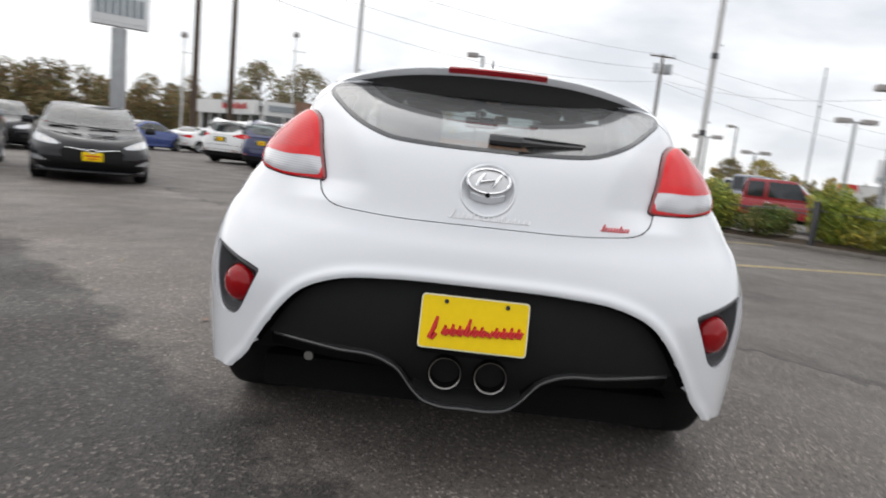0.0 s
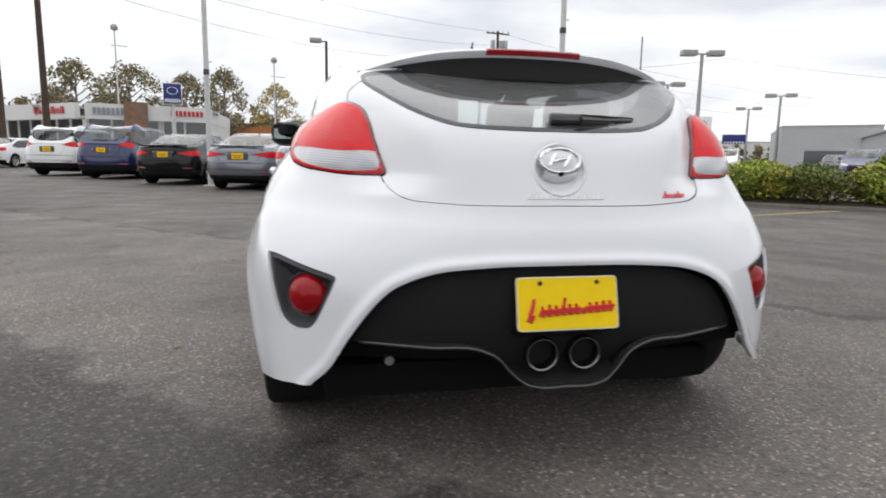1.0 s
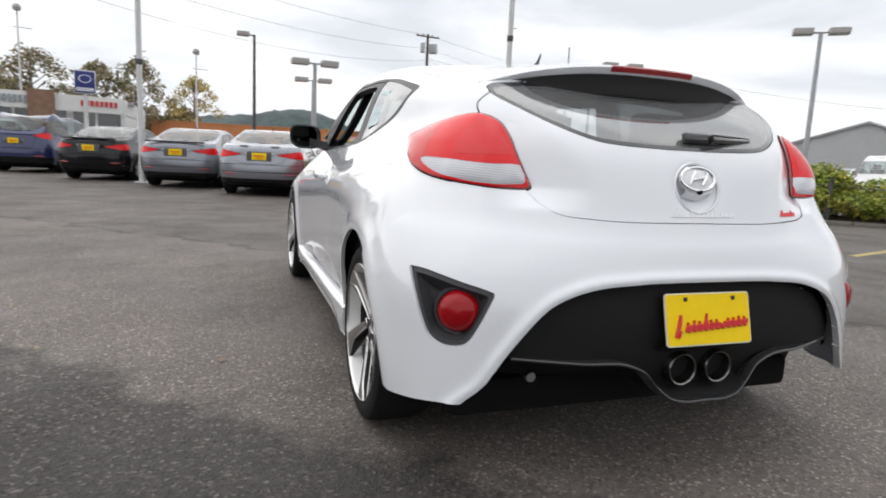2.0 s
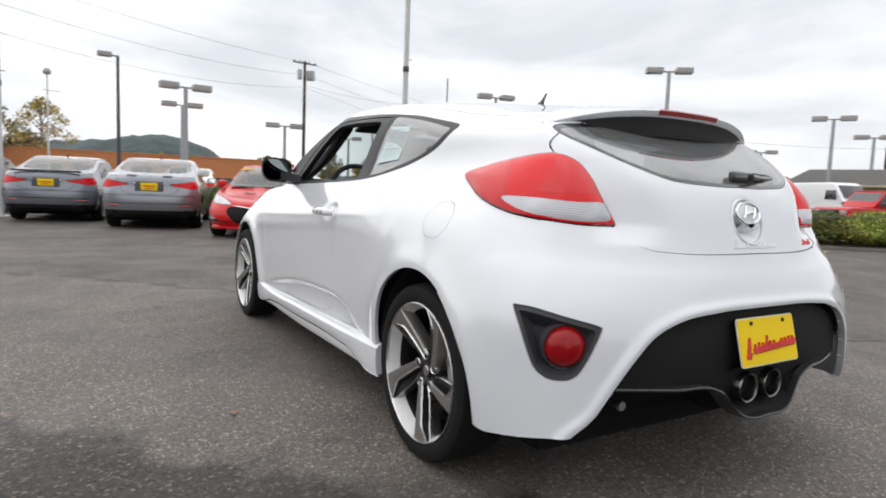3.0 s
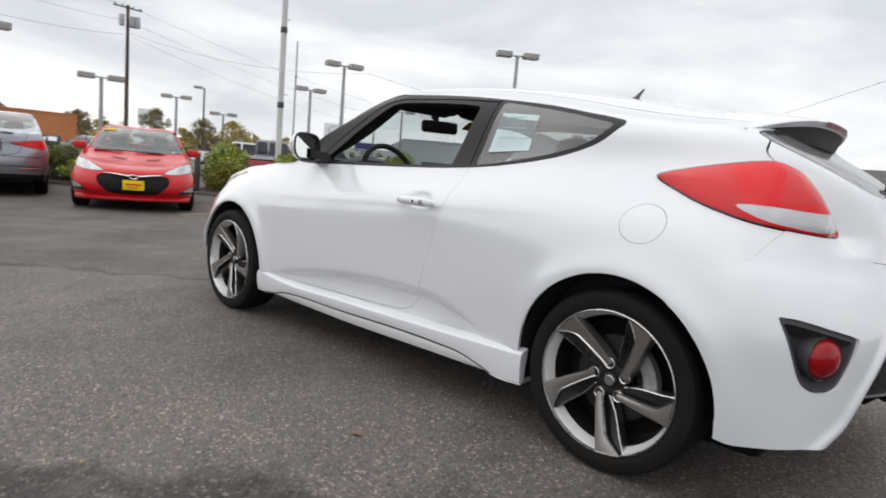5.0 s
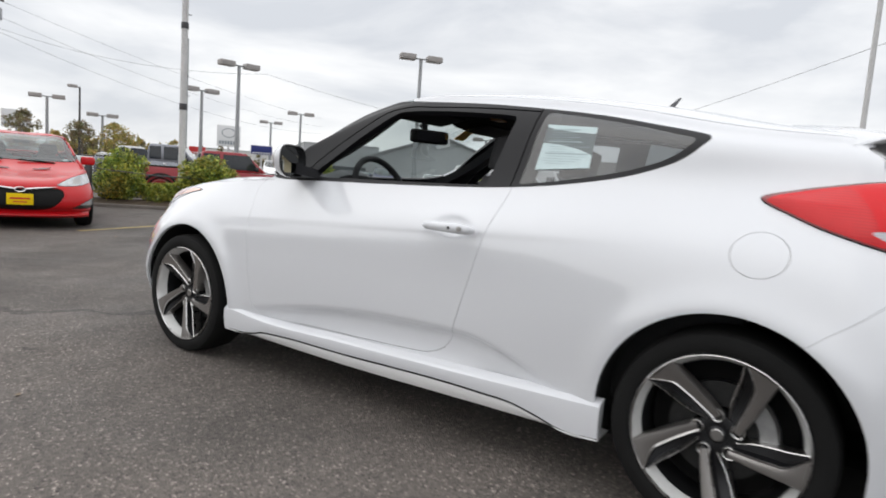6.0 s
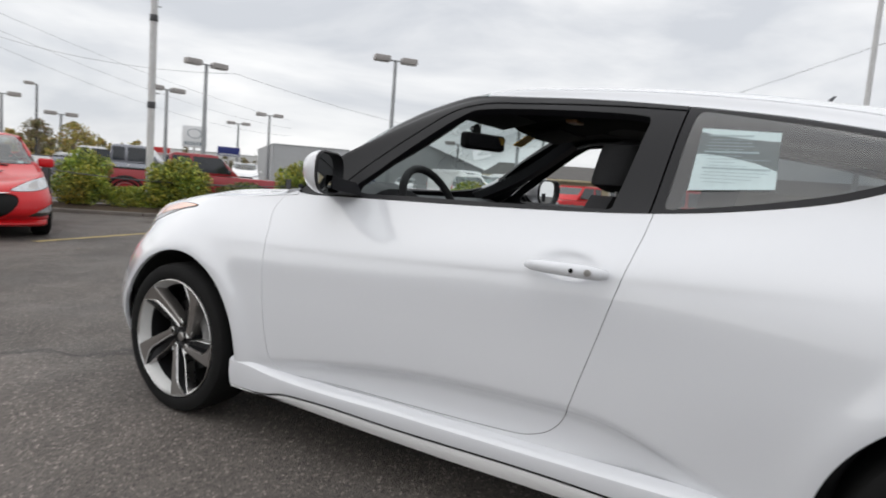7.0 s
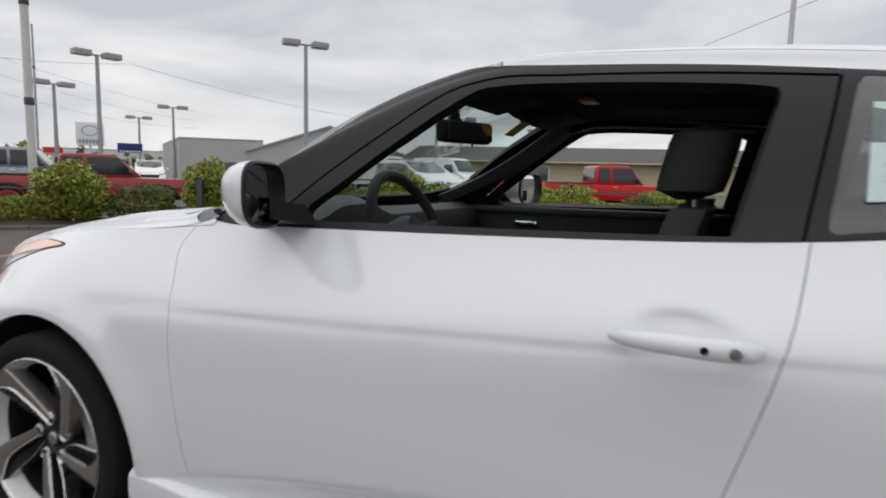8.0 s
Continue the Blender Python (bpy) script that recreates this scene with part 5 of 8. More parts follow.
def cabin(car):
    # floor, headliner, dashboard, door cards
    part("cabin_floor", box_bm((1.36, 2.6, 0.05), (0, 1.0, 0.32), 0.01), CABIN_BLACK, car)
    rows = []
    for y in np.linspace(0.0, 1.50, 16):
        zc = float(spline(LINES[7]["z"], y)) - 0.045
        ze = float(spline(LINES[5]["z"], y)) - 0.005
        rows.append([(x, y, zc - (zc - ze) * (abs(x) / 0.575) ** 2.2) for x in np.linspace(-0.575, 0.575, 17)])
    v, f = loft(rows)
    mesh_part("headliner", v, f, HEADLINER, car, "dark headliner")
    rows = []
    for x in np.linspace(-0.70, 0.70, 29):
        hood = 0.045 * math.exp(-((x + 0.37) / 0.17) ** 4)
        rows.append([(x * 0.50, 2.40, 0.955), (x * 0.78, 2.20, 0.965), (x * 0.90, 2.00, 0.985 + hood), (x * 0.92, 1.93, 0.965 + hood * 0.9), (x * 0.95, 1.92, 0.90), (x * 0.95, 1.98, 0.70), (x * 0.95, 2.02, 0.40)])
    v, f = loft(rows)
    mesh_part("dashboard", v, f, CABIN_GREY, car, "dark grey dashboard")
    part("centre_console", box_bm((0.22, 0.9, 0.30), (0, 1.55, 0.50), 0.04, 3), CABIN_BLACK, car)
    for sgn in (-1, 1):
        dc = part("door_card", box_bm((0.05, 1.20, 0.60), (sgn * 0.705, 1.42, 0.655), 0.02, 2), CABIN_BLACK, car)
        part("sill_cap", box_bm((0.060, 1.15, 0.03), (sgn * 0.690, 1.40, 0.958), 0.012, 2), CABIN_GREY, dc)
        part("inner_handle", box_bm((0.02, 0.10, 0.022), (sgn * 0.672, 1.70, 0.90), 0.006, 2), CHROME, dc, "chrome inner door handle")
        part("armrest", box_bm((0.09, 0.5, 0.05), (sgn * 0.66, 1.35, 0.70), 0.02, 2), CABIN_BLACK, dc)
        rows = []
        for s in np.linspace(0, 1, 9):
            y, z, x = 1.47 + 0.56 * s, 1.295 - 0.305 * s - 0.03 * math.sin(s * 3.1), 0.575 + 0.085 * s
            rows.append([(sgn * x, y + 0.02, z - 0.02), (sgn * (x - 0.05), y + 0.03, z - 0.01), (sgn * (x - 0.07), y + 0.06, z + 0.02), (sgn * (x - 0.02), y + 0.07, z + 0.03)])
        v, f = loft(rows, True)
        mesh_part("pillar_trim", v, f, CABIN_GREY, car)
        # belt-line side trim behind the door
        part("rear_side_trim", box_bm((0.06, 0.80, 0.66), (sgn * 0.66, 0.38, 0.66), 0.02, 2), CABIN_BLACK, car)
        v, f = loft([[(sgn * 0.70, y, 1.0), (sgn * 0.66, y + 0.02, 1.0), (sgn * 0.58, y - 0.05, 1.28), (sgn * 0.60, y - 0.10, 1.29)] for y in (0.74, 0.90)])
        mesh_part("centre_pillar_trim", v, f, CABIN_BLACK, car)
    # steering wheel
    tilt = Matrix.Translation((-0.37, 1.735, 0.925)) @ Matrix.Rotation(radians(-24), 4, "X")
    ring = [tilt @ Vector((0.185 * math.cos(a), 0, 0.185 * math.sin(a))) for a in np.linspace(0, 2 * math.pi, 41)]
    v, f = tube(ring, 0.016, 10, False)
    sw = mesh_part("steering_wheel", v, f, CABIN_BLACK, car, "black three-spoke steering wheel")
    for p in ((-0.17, 0.02), (0.17, 0.02), (0.0, -0.17)):
        v, f = tube([tilt @ Vector((0, 0.02, 0)), tilt @ Vector((p[0], 0, p[1]))], [0.03, 0.018], 8)
        mesh_part("spoke", v, f, CABIN_GREY, sw)
    v, f = lathe([(0.0, -0.03), (0.05, -0.025), (0.062, 0.0), (0.05, 0.16)], 24, "y")
    mesh_part("boss", [tilt @ Vector(p) for p in v], f, CABIN_GREY, sw)
    # seats
    for x in (-0.37, 0.37):
        st = seat(x, 1.175, 0.505, car)
    bm = box_bm((1.18, 0.16, 0.50), (0, 0.02, 0.78), 0.05, 3, turn=Matrix.Rotation(radians(20), 4, "X"))
    rs = part("rear_seat", bm, CABIN_BLACK, car, "black rear seat")
    part("cushion", box_bm((1.18, 0.48, 0.16), (0, 0.32, 0.50), 0.05, 3), CABIN_BLACK, rs)
    for x in (-0.30, 0.30):
        part("headrest", box_bm((0.25, 0.09, 0.16), (x, -0.06, 1.08), 0.04, 3), CABIN_BLACK, rs)
    # inside mirror and a yellow tag
    im = part("inside_mirror", box_bm((0.23, 0.05, 0.074), (0.0, 1.73, 1.243), 0.022, 3, turn=Matrix.Rotation(radians(-24), 4, "Z")), GAP_BLACK, car, "black inside mirror")
    part("glass", box_bm((0.20, 0.004, 0.055), (-0.012, 1.703, 1.243), 0.0, turn=Matrix.Rotation(radians(-24), 4, "Z")), GLOSS_BLACK, im)
    v, f = tube([(0, 1.735, 1.25), (0, 1.76, 1.285), (0, 1.775, 1.31)], [0.012, 0.014, 0.03], 8)
    mesh_part("stalk", v, f, GAP_BLACK, im)
    for x, mat in ((-0.30, HEADLINER), (0.30, HEADLINER)):
        vis = part("sun_visor", box_bm((0.36, 0.16, 0.018), (x, 1.50, 1.308), 0.006, 2, turn=Matrix.Rotation(radians(-12), 4, "X")), mat, car)
    part("visor_tag", box_bm((0.09, 0.075, 0.003), (0.12, 1.585, 1.262), 0.0, turn=Matrix.Rotation(radians(-35), 4, "X")), TAG_YELLOW, car, "yellow warning tag on the sun visor")
    part("roof_lamp", box_bm((0.09, 0.05, 0.015), (0.05, 1.33, 1.342), 0.005), AMBER_GLOW, car, "small roof console lamp")
    # price sheet of the quarter window; the glass's tint is put into its colours
    o = (-0.655, 0.0, 0.0)
    def on_pane(y, z, off=0.0):
        k = (z - 1.0) / 0.3
        return (-(0.735 - 0.118 * k - 0.006) + off, y, z)
    quad = [(0.722, 1.070), (0.520, 1.084), (0.524, 1.230), (0.714, 1.240)]
    v = [on_pane(*p, -0.015) for p in quad] + [on_pane(*p, -0.017) for p in quad]
    sh = mesh_part("price_sheet", v, [(0, 1, 2, 3), (7, 6, 5, 4), (0, 4, 5, 1), (1, 5, 6, 2), (2, 6, 7, 3), (3, 7, 4, 0)], PAPER, car, "white printed price sheet inside the quarter window", smooth=False)
    rnd = random.Random(11)
    for i in range(15):
        z = 1.218 - i * 0.0088
        y1 = 0.70 - rnd.random() * 0.015
        y0 = 0.535 + rnd.random() * 0.09
        h = 0.0014 if i % 5 else 0.0042
        v = [on_pane(y1, z, -0.0180), on_pane(y0, z, -0.0180), on_pane(y0, z + h, -0.0180), on_pane(y1, z + h, -0.0180)]
        mesh_part("print_bar", v, [(0, 1, 2, 3)], SHEET_INK, sh, smooth=False)


def seat(x, y, z, car):
    rows = []
    for s in np.linspace(0, 1, 12):
        zz = z + 0.02 + 0.515 * s
        yy = y - 0.02 - 0.17 * s
        hw = 0.235 - 0.03 * s**2 - 0.02 * (s > 0.95)
        th = 0.10 - 0.02 * s
        row = []
        for a in np.linspace(0, 2 * math.pi, 20, endpoint=False):
            ca, sa = math.cos(a), math.sin(a)
            row.append((x + np.sign(ca) * abs(ca) ** 0.5 * hw, yy + np.sign(sa) * abs(sa) ** 0.6 * th / 2 + 0.035 * (abs(ca) ** 3 if sa > 0 else 0), zz))
        rows.append(row)
    v, f = loft(rows, True)
    st = mesh_part("front_seat", v, f + [tuple(range(220, 240))], CABIN_BLACK, car, "black cloth front seat")
    part("cushion", box_bm((0.48, 0.50, 0.15), (x, y + 0.24, z - 0.02), 0.05, 3), CABIN_BLACK, st)
    rows = []
    for s in np.linspace(-1, 1, 9):
        k = (1 - abs(s) ** 7) ** 0.5
        zz = z + 0.635 + 0.085 * s
        rows.append([(x + np.sign(math.cos(a)) * abs(math.cos(a)) ** 0.55 * 0.130 * (0.5 + 0.5 * k), y - 0.185 - 0.02 * s + np.sign(math.sin(a)) * abs(math.sin(a)) ** 0.7 * 0.076 * (0.3 + 0.7 * k), zz)
                     for a in np.linspace(0, 2 * math.pi, 20, endpoint=False)])
    v, f = loft(rows, True)
    n = len(v)
    mesh_part("headrest", v, f + [tuple(range(19, -1, -1)), tuple(range(n - 20, n))], CABIN_BLACK, st)
    for dx in (-0.06, 0.06):
        v, f = tube([(x + dx, y - 0.185, z + 0.52), (x + dx, y - 0.185, z + 0.60)], 0.006, 8)
        mesh_part("headrest_post", v, f, STEEL, st)
    return st


UNDER_BLACK = material("black_spoiler_plastic", (0.016, 0.016, 0.017), 0.5, vary=0.1, scale=10)
LIP_GREY = material("dark_satin_lip", (0.022, 0.022, 0.023), 0.25, vary=0.1, scale=10, coat=0.3)
RED_CHROME = material("red_badge_metal", (0.55, 0.06, 0.07), 0.25, metal=0.6)
PLATE_RIM = material("plate_holder", (0.70, 0.66, 0.50), 0.4)
LINER_BLACK = material("arch_liner_felt", (0.012, 0.012, 0.012), 0.95, vary=0.3, scale=25)
RIM_DARK = material("dark_wheel_paint_and_shade", (0.022, 0.022, 0.024), 0.4, metal=0.6, vary=0.1)
CALIPER = material("cast_caliper_metal", (0.33, 0.33, 0.33), 0.5, metal=0.8, vary=0.2)
HEADLINER = material("dark_headliner_cloth", (0.022, 0.022, 0.024), 0.9, vary=0.15, scale=20)
TAG_YELLOW = material("yellow_tag", (0.70, 0.38, 0.01), 0.5)
AMBER_GLOW = material("roof_lamp_lens", (0.6, 0.30, 0.12), 0.3)
spoiler(CAR)
rear_details(CAR)
side_skirts(CAR)
wheel_wells(CAR)
mirrors(CAR)
cabin(CAR)
first_wheel = wheel()
for sgn in (-1, 1):
    for yc in (0.0, 2.65):
        m = pose(sgn * 0.768, yc, 0.315, 0, 0, 0 if sgn < 0 else 180)
        w = copy_thing(first_wheel, m)
        w.parent = CAR
for o in (*first_wheel.children_recursive, first_wheel):
    bpy.data.objects.remove(o)


# ---- parked vehicles ----
def car_lines(k):
    """Feature lines of a parked vehicle, from its rear end at y = 0 to its front at y = L."""
    L, W, H = k["L"], k["W"] / 2, k["H"]
    belt, hood, deck = k["belt"], k["hood"], k["deck"]
    rb, rt, ft, fb = k["glass"]
    cp = k.get("corner", 2.6)
    tuck = k.get("tuck", 0.74)
    nose = k.get("nose", 0.62)
    return [
        dict(v=0.0, rear=(0.06, 0.45, cp), front=(L - 0.10, 0.55, cp), z=[(0, 0.30), (0.6, 0.24), (L / 2, 0.22), (L - 0.6, 0.22), (L, 0.24)], w=[(0, W * 0.94), (L, W * 0.94)]),
        dict(v=0.22, rear=(0.0, 0.45, cp), front=(L, 0.6, cp), z=[(0, 0.52), (L / 2, 0.50), (L, k.get("chin", 0.46))], w=[(0, W * 0.99), (L / 2, W), (L, W * 0.98)]),
        dict(v=0.40, rear=(0.02, 0.42, cp), front=(L - 0.03, 0.7, cp), z=[(0, deck * 0.78), (L / 2, 0.72), (L, nose)], w=[(0, W * 0.98), (L / 2, W * 0.985), (L, W * 0.97)]),
        dict(v=0.56, rear=(0.06, 0.40, cp), front=(L - 0.16, 0.85, 2.3), z=[(0, deck), (rb + 0.1, max(deck, belt) + 0.01), ((rb + fb) / 2, belt), (fb - 0.2, belt - 0.02), (fb + 0.25, hood * 0.99), (L, nose + 0.10)],
             w=[(0, W * 0.86), (rb + 0.3, W * 0.90), (fb, W * 0.90), (L, W * 0.84)]),
        dict(v=0.80, rear=(rb, min(0.35, rt - rb + 0.1), 3.0), front=(fb, *k.get("screen", (0.55, 2.6))), z=[(rb, deck + 0.02), (rb * 0.55 + rt * 0.45, deck * 0.5 + (H - 0.09) * 0.5), (rt, H - 0.09), ((rt + ft) / 2, H - 0.06), (ft, H - 0.09), (fb * 0.5 + ft * 0.5, (hood + H) / 2 - k.get("sink", 0.05)), (fb - 0.22, hood + 0.13 - k.get("sink", 0.05) * 0.6), (fb, hood + 0.02)],
             w=[(rb, W * 0.80), (rt, W * tuck), (ft, W * tuck), (fb, W * 0.86)]),
        dict(v=0.90, rear=(rb * 0.35 + rt * 0.65, 0.3, 3.0), front=(fb * 0.35 + ft * 0.65, 0.35, 2.6), z=[(rb * 0.35 + rt * 0.65, H * 0.70 + deck * 0.30), (rt + 0.12, H - 0.03), ((rt + ft) / 2, H - 0.012), (ft - 0.1, H - 0.03), (fb * 0.35 + ft * 0.65, H * 0.68 + hood * 0.32)],
             w=[(rb, W * tuck * 0.86), (fb, W * tuck * 0.86)]),
        dict(v=1.0, rear=(rt, 0.3, 2.0), front=(ft, 0.3, 2.0), z=[(rt, H - 0.035), ((rt + ft) / 2, H), (ft, H - 0.035)], w=[(0, 0.0), (L, 0.0)]),
    ]


def car_grid(lines, nu, nv):
    u, v = np.linspace(0, 1, nu), np.linspace(0, 1, nv)
    rows = np.stack([line_points(l, u) for l in lines], 1)
    vk = [l["v"] for l in lines]
    out = np.empty((nu, nv, 3))
    for i in range(nu):
        for c in range(3):
            out[i, :, c] = spline(list(zip(vk, rows[i, :, c])), v)
    out[:, :, 0] = np.maximum(out[:, :, 0], 0)
    uu, vv = np.meshgrid(u, v, indexing="ij")
    V = np.concatenate([out.reshape(-1, 3), vv.reshape(-1, 1), uu.reshape(-1, 1)], 1)
    idx = np.arange(nu * nv).reshape(nu, nv)
    a, b, c, d = idx[:-1, :-1].ravel(), idx[1:, :-1].ravel(), idx[1:, 1:].ravel(), idx[:-1, 1:].ravel()
    T = np.concatenate([np.stack([a, b, c], 1), np.stack([a, c, d], 1)])
    key = np.round(V[:, :3] * 1e5).astype(np.int64)
    _, first, inv = np.unique(key, axis=0, return_index=True, return_inverse=True)
    T = first[inv.ravel()][T]
    T = T[(T[:, 0] != T[:, 1]) & (T[:, 1] != T[:, 2]) & (T[:, 0] != T[:, 2])]
    V, T = tidy(V, T)
    n = normals(V, T)
    if (n[:, 0] * V[:, 0]).sum() < 0:
        T = T[:, ::-1]
    return V, T


def rounded(points):
    return smooth_outline(points, 4)


def plain_wheel(parent, x, y, r, bright):
    """A simple alloy wheel on a parked vehicle: tyre, rim, spokes."""
    s = -1 if x < 0 else 1
    v, f = lathe([(r * 0.66, 0.09), (r * 0.86, 0.11), (r * 0.97, 0.09), (r, 0.0), (r * 0.97, -0.09), (r * 0.86, -0.11), (r * 0.66, -0.09)], 32)
    w = mesh_part("wheel", [(s * a + x, b + y, c + r) for a, b, c in v], f, RUBBER, parent)
    v, f = lathe([(r * 0.68, 0.112), (r * 0.62, 0.10), (r * 0.58, 0.05)], 32)
    mesh_part("rim", [(s * a + x, b + y, c + r) for a, b, c in v], f, bright, w)
    v, f = lathe([(0.0, 0.03), (r * 0.66, 0.03)], 24)
    mesh_part("brake", [(s * a + x, b + y, c + r) for a, b, c in v], f, RIM_DARK, w)
    pieces = [lathe([(0.0, 0.085), (0.045, 0.085), (0.06, 0.06)], 16)]
    for i in range(5):
        a = radians(72 * i + 20)
        d, q = Vector((0, math.cos(a), math.sin(a))), Vector((0, -math.sin(a), math.cos(a)))
        vs = [d * 0.03 + q * 0.03 + Vector((0.085, 0, 0)), d * 0.03 - q * 0.03 + Vector((0.085, 0, 0)), d * r * 0.65 - q * 0.035 + Vector((0.10, 0, 0)), d * r * 0.65 + q * 0.035 + Vector((0.10, 0, 0))]
        vs += [p - Vector((0.03, 0, 0)) for p in vs]
        pieces.append((vs, [(0, 1, 2, 3), (0, 4, 5, 1), (2, 6, 7, 3), (1, 5, 6, 2), (0, 3, 7, 4)]))
    v, f = joined(*pieces)
    mesh_part("spokes", [(s * p[0] + x, p[1] + y, p[2] + r) for p in v], f, bright, w)


def parked_car(name, label, k, paint, group=""):
    """A parked car: painted body, glazing, lamps, plates, wheels. Origin under the middle of its rear axle, facing +y."""
    car = thing(name, label, "car", group)
    L, W, H = k["L"], k["W"] / 2, k["H"]
    ra, fa, wr = k["axles"][0], k["axles"][1], k.get("wheel", 0.325)
    lines = car_lines(k)
    m = car_grid(lines, *k.get("grid", (150, 74)))
    skin = m[0]
    rb, rt, ft, fb = k["glass"]
    belt, deck = k["belt"], k["deck"]

    def off(P):
        return P - np.array([0, ra, 0])

    def fn(mm):
        V = mm[0]
        return V[:, 0], V[:, 1], V[:, 2], V[:, 3], V[:, 4]

    x, y, z, v, u = fn(m)
    r = np.minimum(np.hypot(y - ra, z - wr), np.hypot(y - fa, z - wr))
    _, m = split(m, np.where(x > W * 0.6, wr + 0.045 - r, -1))
    # glazing
    x, y, z, v, u = fn(m)
    side_o = rounded([(rb + 0.30, belt + 0.05), (rb + 0.75, H - 0.17), (rt + 0.45, H - 0.12), ((rt + ft) / 2, H - 0.105), (ft - 0.1, H - 0.13), (ft + 0.28, H - 0.27), (fb - 0.30, belt + 0.045), ((fb + rb) / 2, belt + 0.04)])
    if k.get("boxy"):
        side_o = rounded([(rb + 0.25, belt + 0.06), (rb + 0.32, H - 0.16), (rt + 0.5, H - 0.13), ((rt + ft) / 2, H - 0.12), (ft - 0.05, H - 0.14), (ft + 0.25, H - 0.27), (fb - 0.28, belt + 0.05), ((fb + rb) / 2, belt + 0.045)])
    fs = np.where((x > W * 0.5) & (v > 0.5), inside(side_o, pair(y, z)), -1)
    side, m = take(m, fs, 0.004)
    x, y, z, v, u = fn(m)
    rear_f = np.minimum(np.minimum((v - 0.825) * 1.6, (0.985 - v) * 1.6), rt + 0.05 - 0.08 * (x / W) ** 2 - y)
    rearw, m = take(m, rear_f, 0.003)
    x, y, z, v, u = fn(m)
    front_f = np.minimum(np.minimum((v - k.get("cowl", 0.83)) * 1.6, 1.2 - v), y - (ft - 0.04) + 0.10 * (x / W) ** 2)
    windw, m = take(m, front_f, 0.003)
    # lamps
    x, y, z, v, u = fn(m)
    lz = k["tail"]
    lm = (lz[1] + lz[2]) / 2
    tail_o = rounded([(W * lz[0] * 0.86, lm + 0.008), (W * (lz[0] * 0.5 + 0.40), lz[2] - 0.022), (W * 0.84, lz[2] + 0.012), (W * 1.08, lz[2] + 0.022), (W * 1.10, lz[1] + 0.045), (W * 0.92, lz[1] - 0.005), (W * (lz[0] * 0.5 + 0.38), lm - 0.035)])
    ft_ = np.where((y < 0.42) & (x > 0.2), inside(tail_o, pair(x + 0.15 * np.clip(y, 0, 1), z)), -1)
    tail, m = take(m, ft_, 0.003)
    x, y, z, v, u = fn(m)
    hz = k["head"]
    head_o = rounded([(W * 0.52, hz[0]), (W * 0.60, hz[0] + 0.09), (W * 0.85, hz[1]), (W * 1.12, hz[1] + 0.05), (W * 1.10, hz[1] - 0.05), (W * 0.85, hz[0] + 0.0)])
    if "lamp" in k:
        head_o = rounded(k["lamp"])
    fh = np.where((y > L - 0.85) & (x > 0.2), inside(head_o, pair(x + 0.22 * np.clip(L - 0.1 - y, 0, 1), z)), -1)
    head, m = take(m, fh, 0.003)
    x, y, z, v, u = fn(m)
    gz = k["grille"]
    grille_o = rounded([(-0.3, gz[0]), (0.0, gz[0]), (W * 0.42, gz[0] + 0.02), (W * 0.56, gz[1] - 0.06), (W * 0.48, gz[1]), (0, gz[1] + 0.01), (-0.3, gz[1] + 0.01)])
    if "mouth" in k:
        grille_o = rounded(k["mouth"])
    fg = np.where(y > L - 0.5, inside(grille_o, pair(x, z)), -1)
    grille, m = take(m, fg, 0.0)
    x, y, z, v, u = fn(m)
    fl = np.where(y > L - 0.6, inside(rounded(k.get("fog", [(W * 0.66, 0.36), (W * 0.74, 0.46), (W * 0.93, 0.47), (W * 0.93, 0.40), (W * 0.82, 0.35)])), pair(x, z)), -1)
    fogs, m = take(m, fl, 0.0)
    x, y, z, v, u = fn(m)
    # black bumper band; also stands in for shade on the down-turned lower bumper
    dark = k.get("dark", 0.30)
    skirt, m = take(m, np.where((y < 0.4) | (y > L - 0.3), dark - z, -1), 0.0)
    seam_boot = None
    if k.get("boot", True):
        x, y, z, v, u = fn(m)
        boot_o = rounded([(-0.3, deck * 0.66), (0.0, deck * 0.66), (W * 0.48, deck * 0.68), (W * 0.60, deck * 0.86), (W * 0.66, deck + 0.02), (W * 0.62, deck + 0.3), (0, deck + 0.3), (-0.3, deck + 0.3)])
        fbt = np.where((y < rb + 0.08) & (v < 0.80), inside(boot_o, pair(x, z)), -1)
        boot, m = take(m, fbt, 0.004)
        P, F = shelled(boot, 0.02, 0, "both")
        mesh_part("boot_lid", off(P), F, paint, car)
    x, y, z, v, u = fn(m)
    door_o = [np.array(o) for o in k.get("doors", [])]
    for a, b in k.get("doors", []):
        x, y, z, v, u = fn(m)
        o = rounded([(a, belt + 0.02), (a + 0.02, 0.55), (a + 0.08, 0.32), (b - 0.08, 0.30), (b, 0.5), (b, belt + 0.02), (b - 0.05, belt + 0.3), (a + 0.05, belt + 0.3)])
        fd = np.where(x > W * 0.5, inside(o, pair(y, z)), -1)
        dr, m = take(m, fd, 0.003)
        for mir in ("flip", None):
            P, F = shelled(dr, 0.02, 0, mir)
            d = mesh_part("door", off(P), F, paint, car)
            s = -1 if mir else 1
            part("handle", box_bm((0.035, 0.17, 0.028), (s * (W * 0.985), a + 0.2 - ra, belt - 0.14), 0.01), paint, d)
    P, F = shelled(m, 0.02, 0, "both")
    mesh_part("body", off(P), F, paint, car)
    for half, nm in zip(split(skirt, skirt[0][:, 1] - L / 2), ("lower_front_bumper", "lower_rear_bumper")):
        P, F = shelled(half, 0.02, -0.004, "both")
        mesh_part(nm, off(P), F, TEXTURED_BLACK, car)
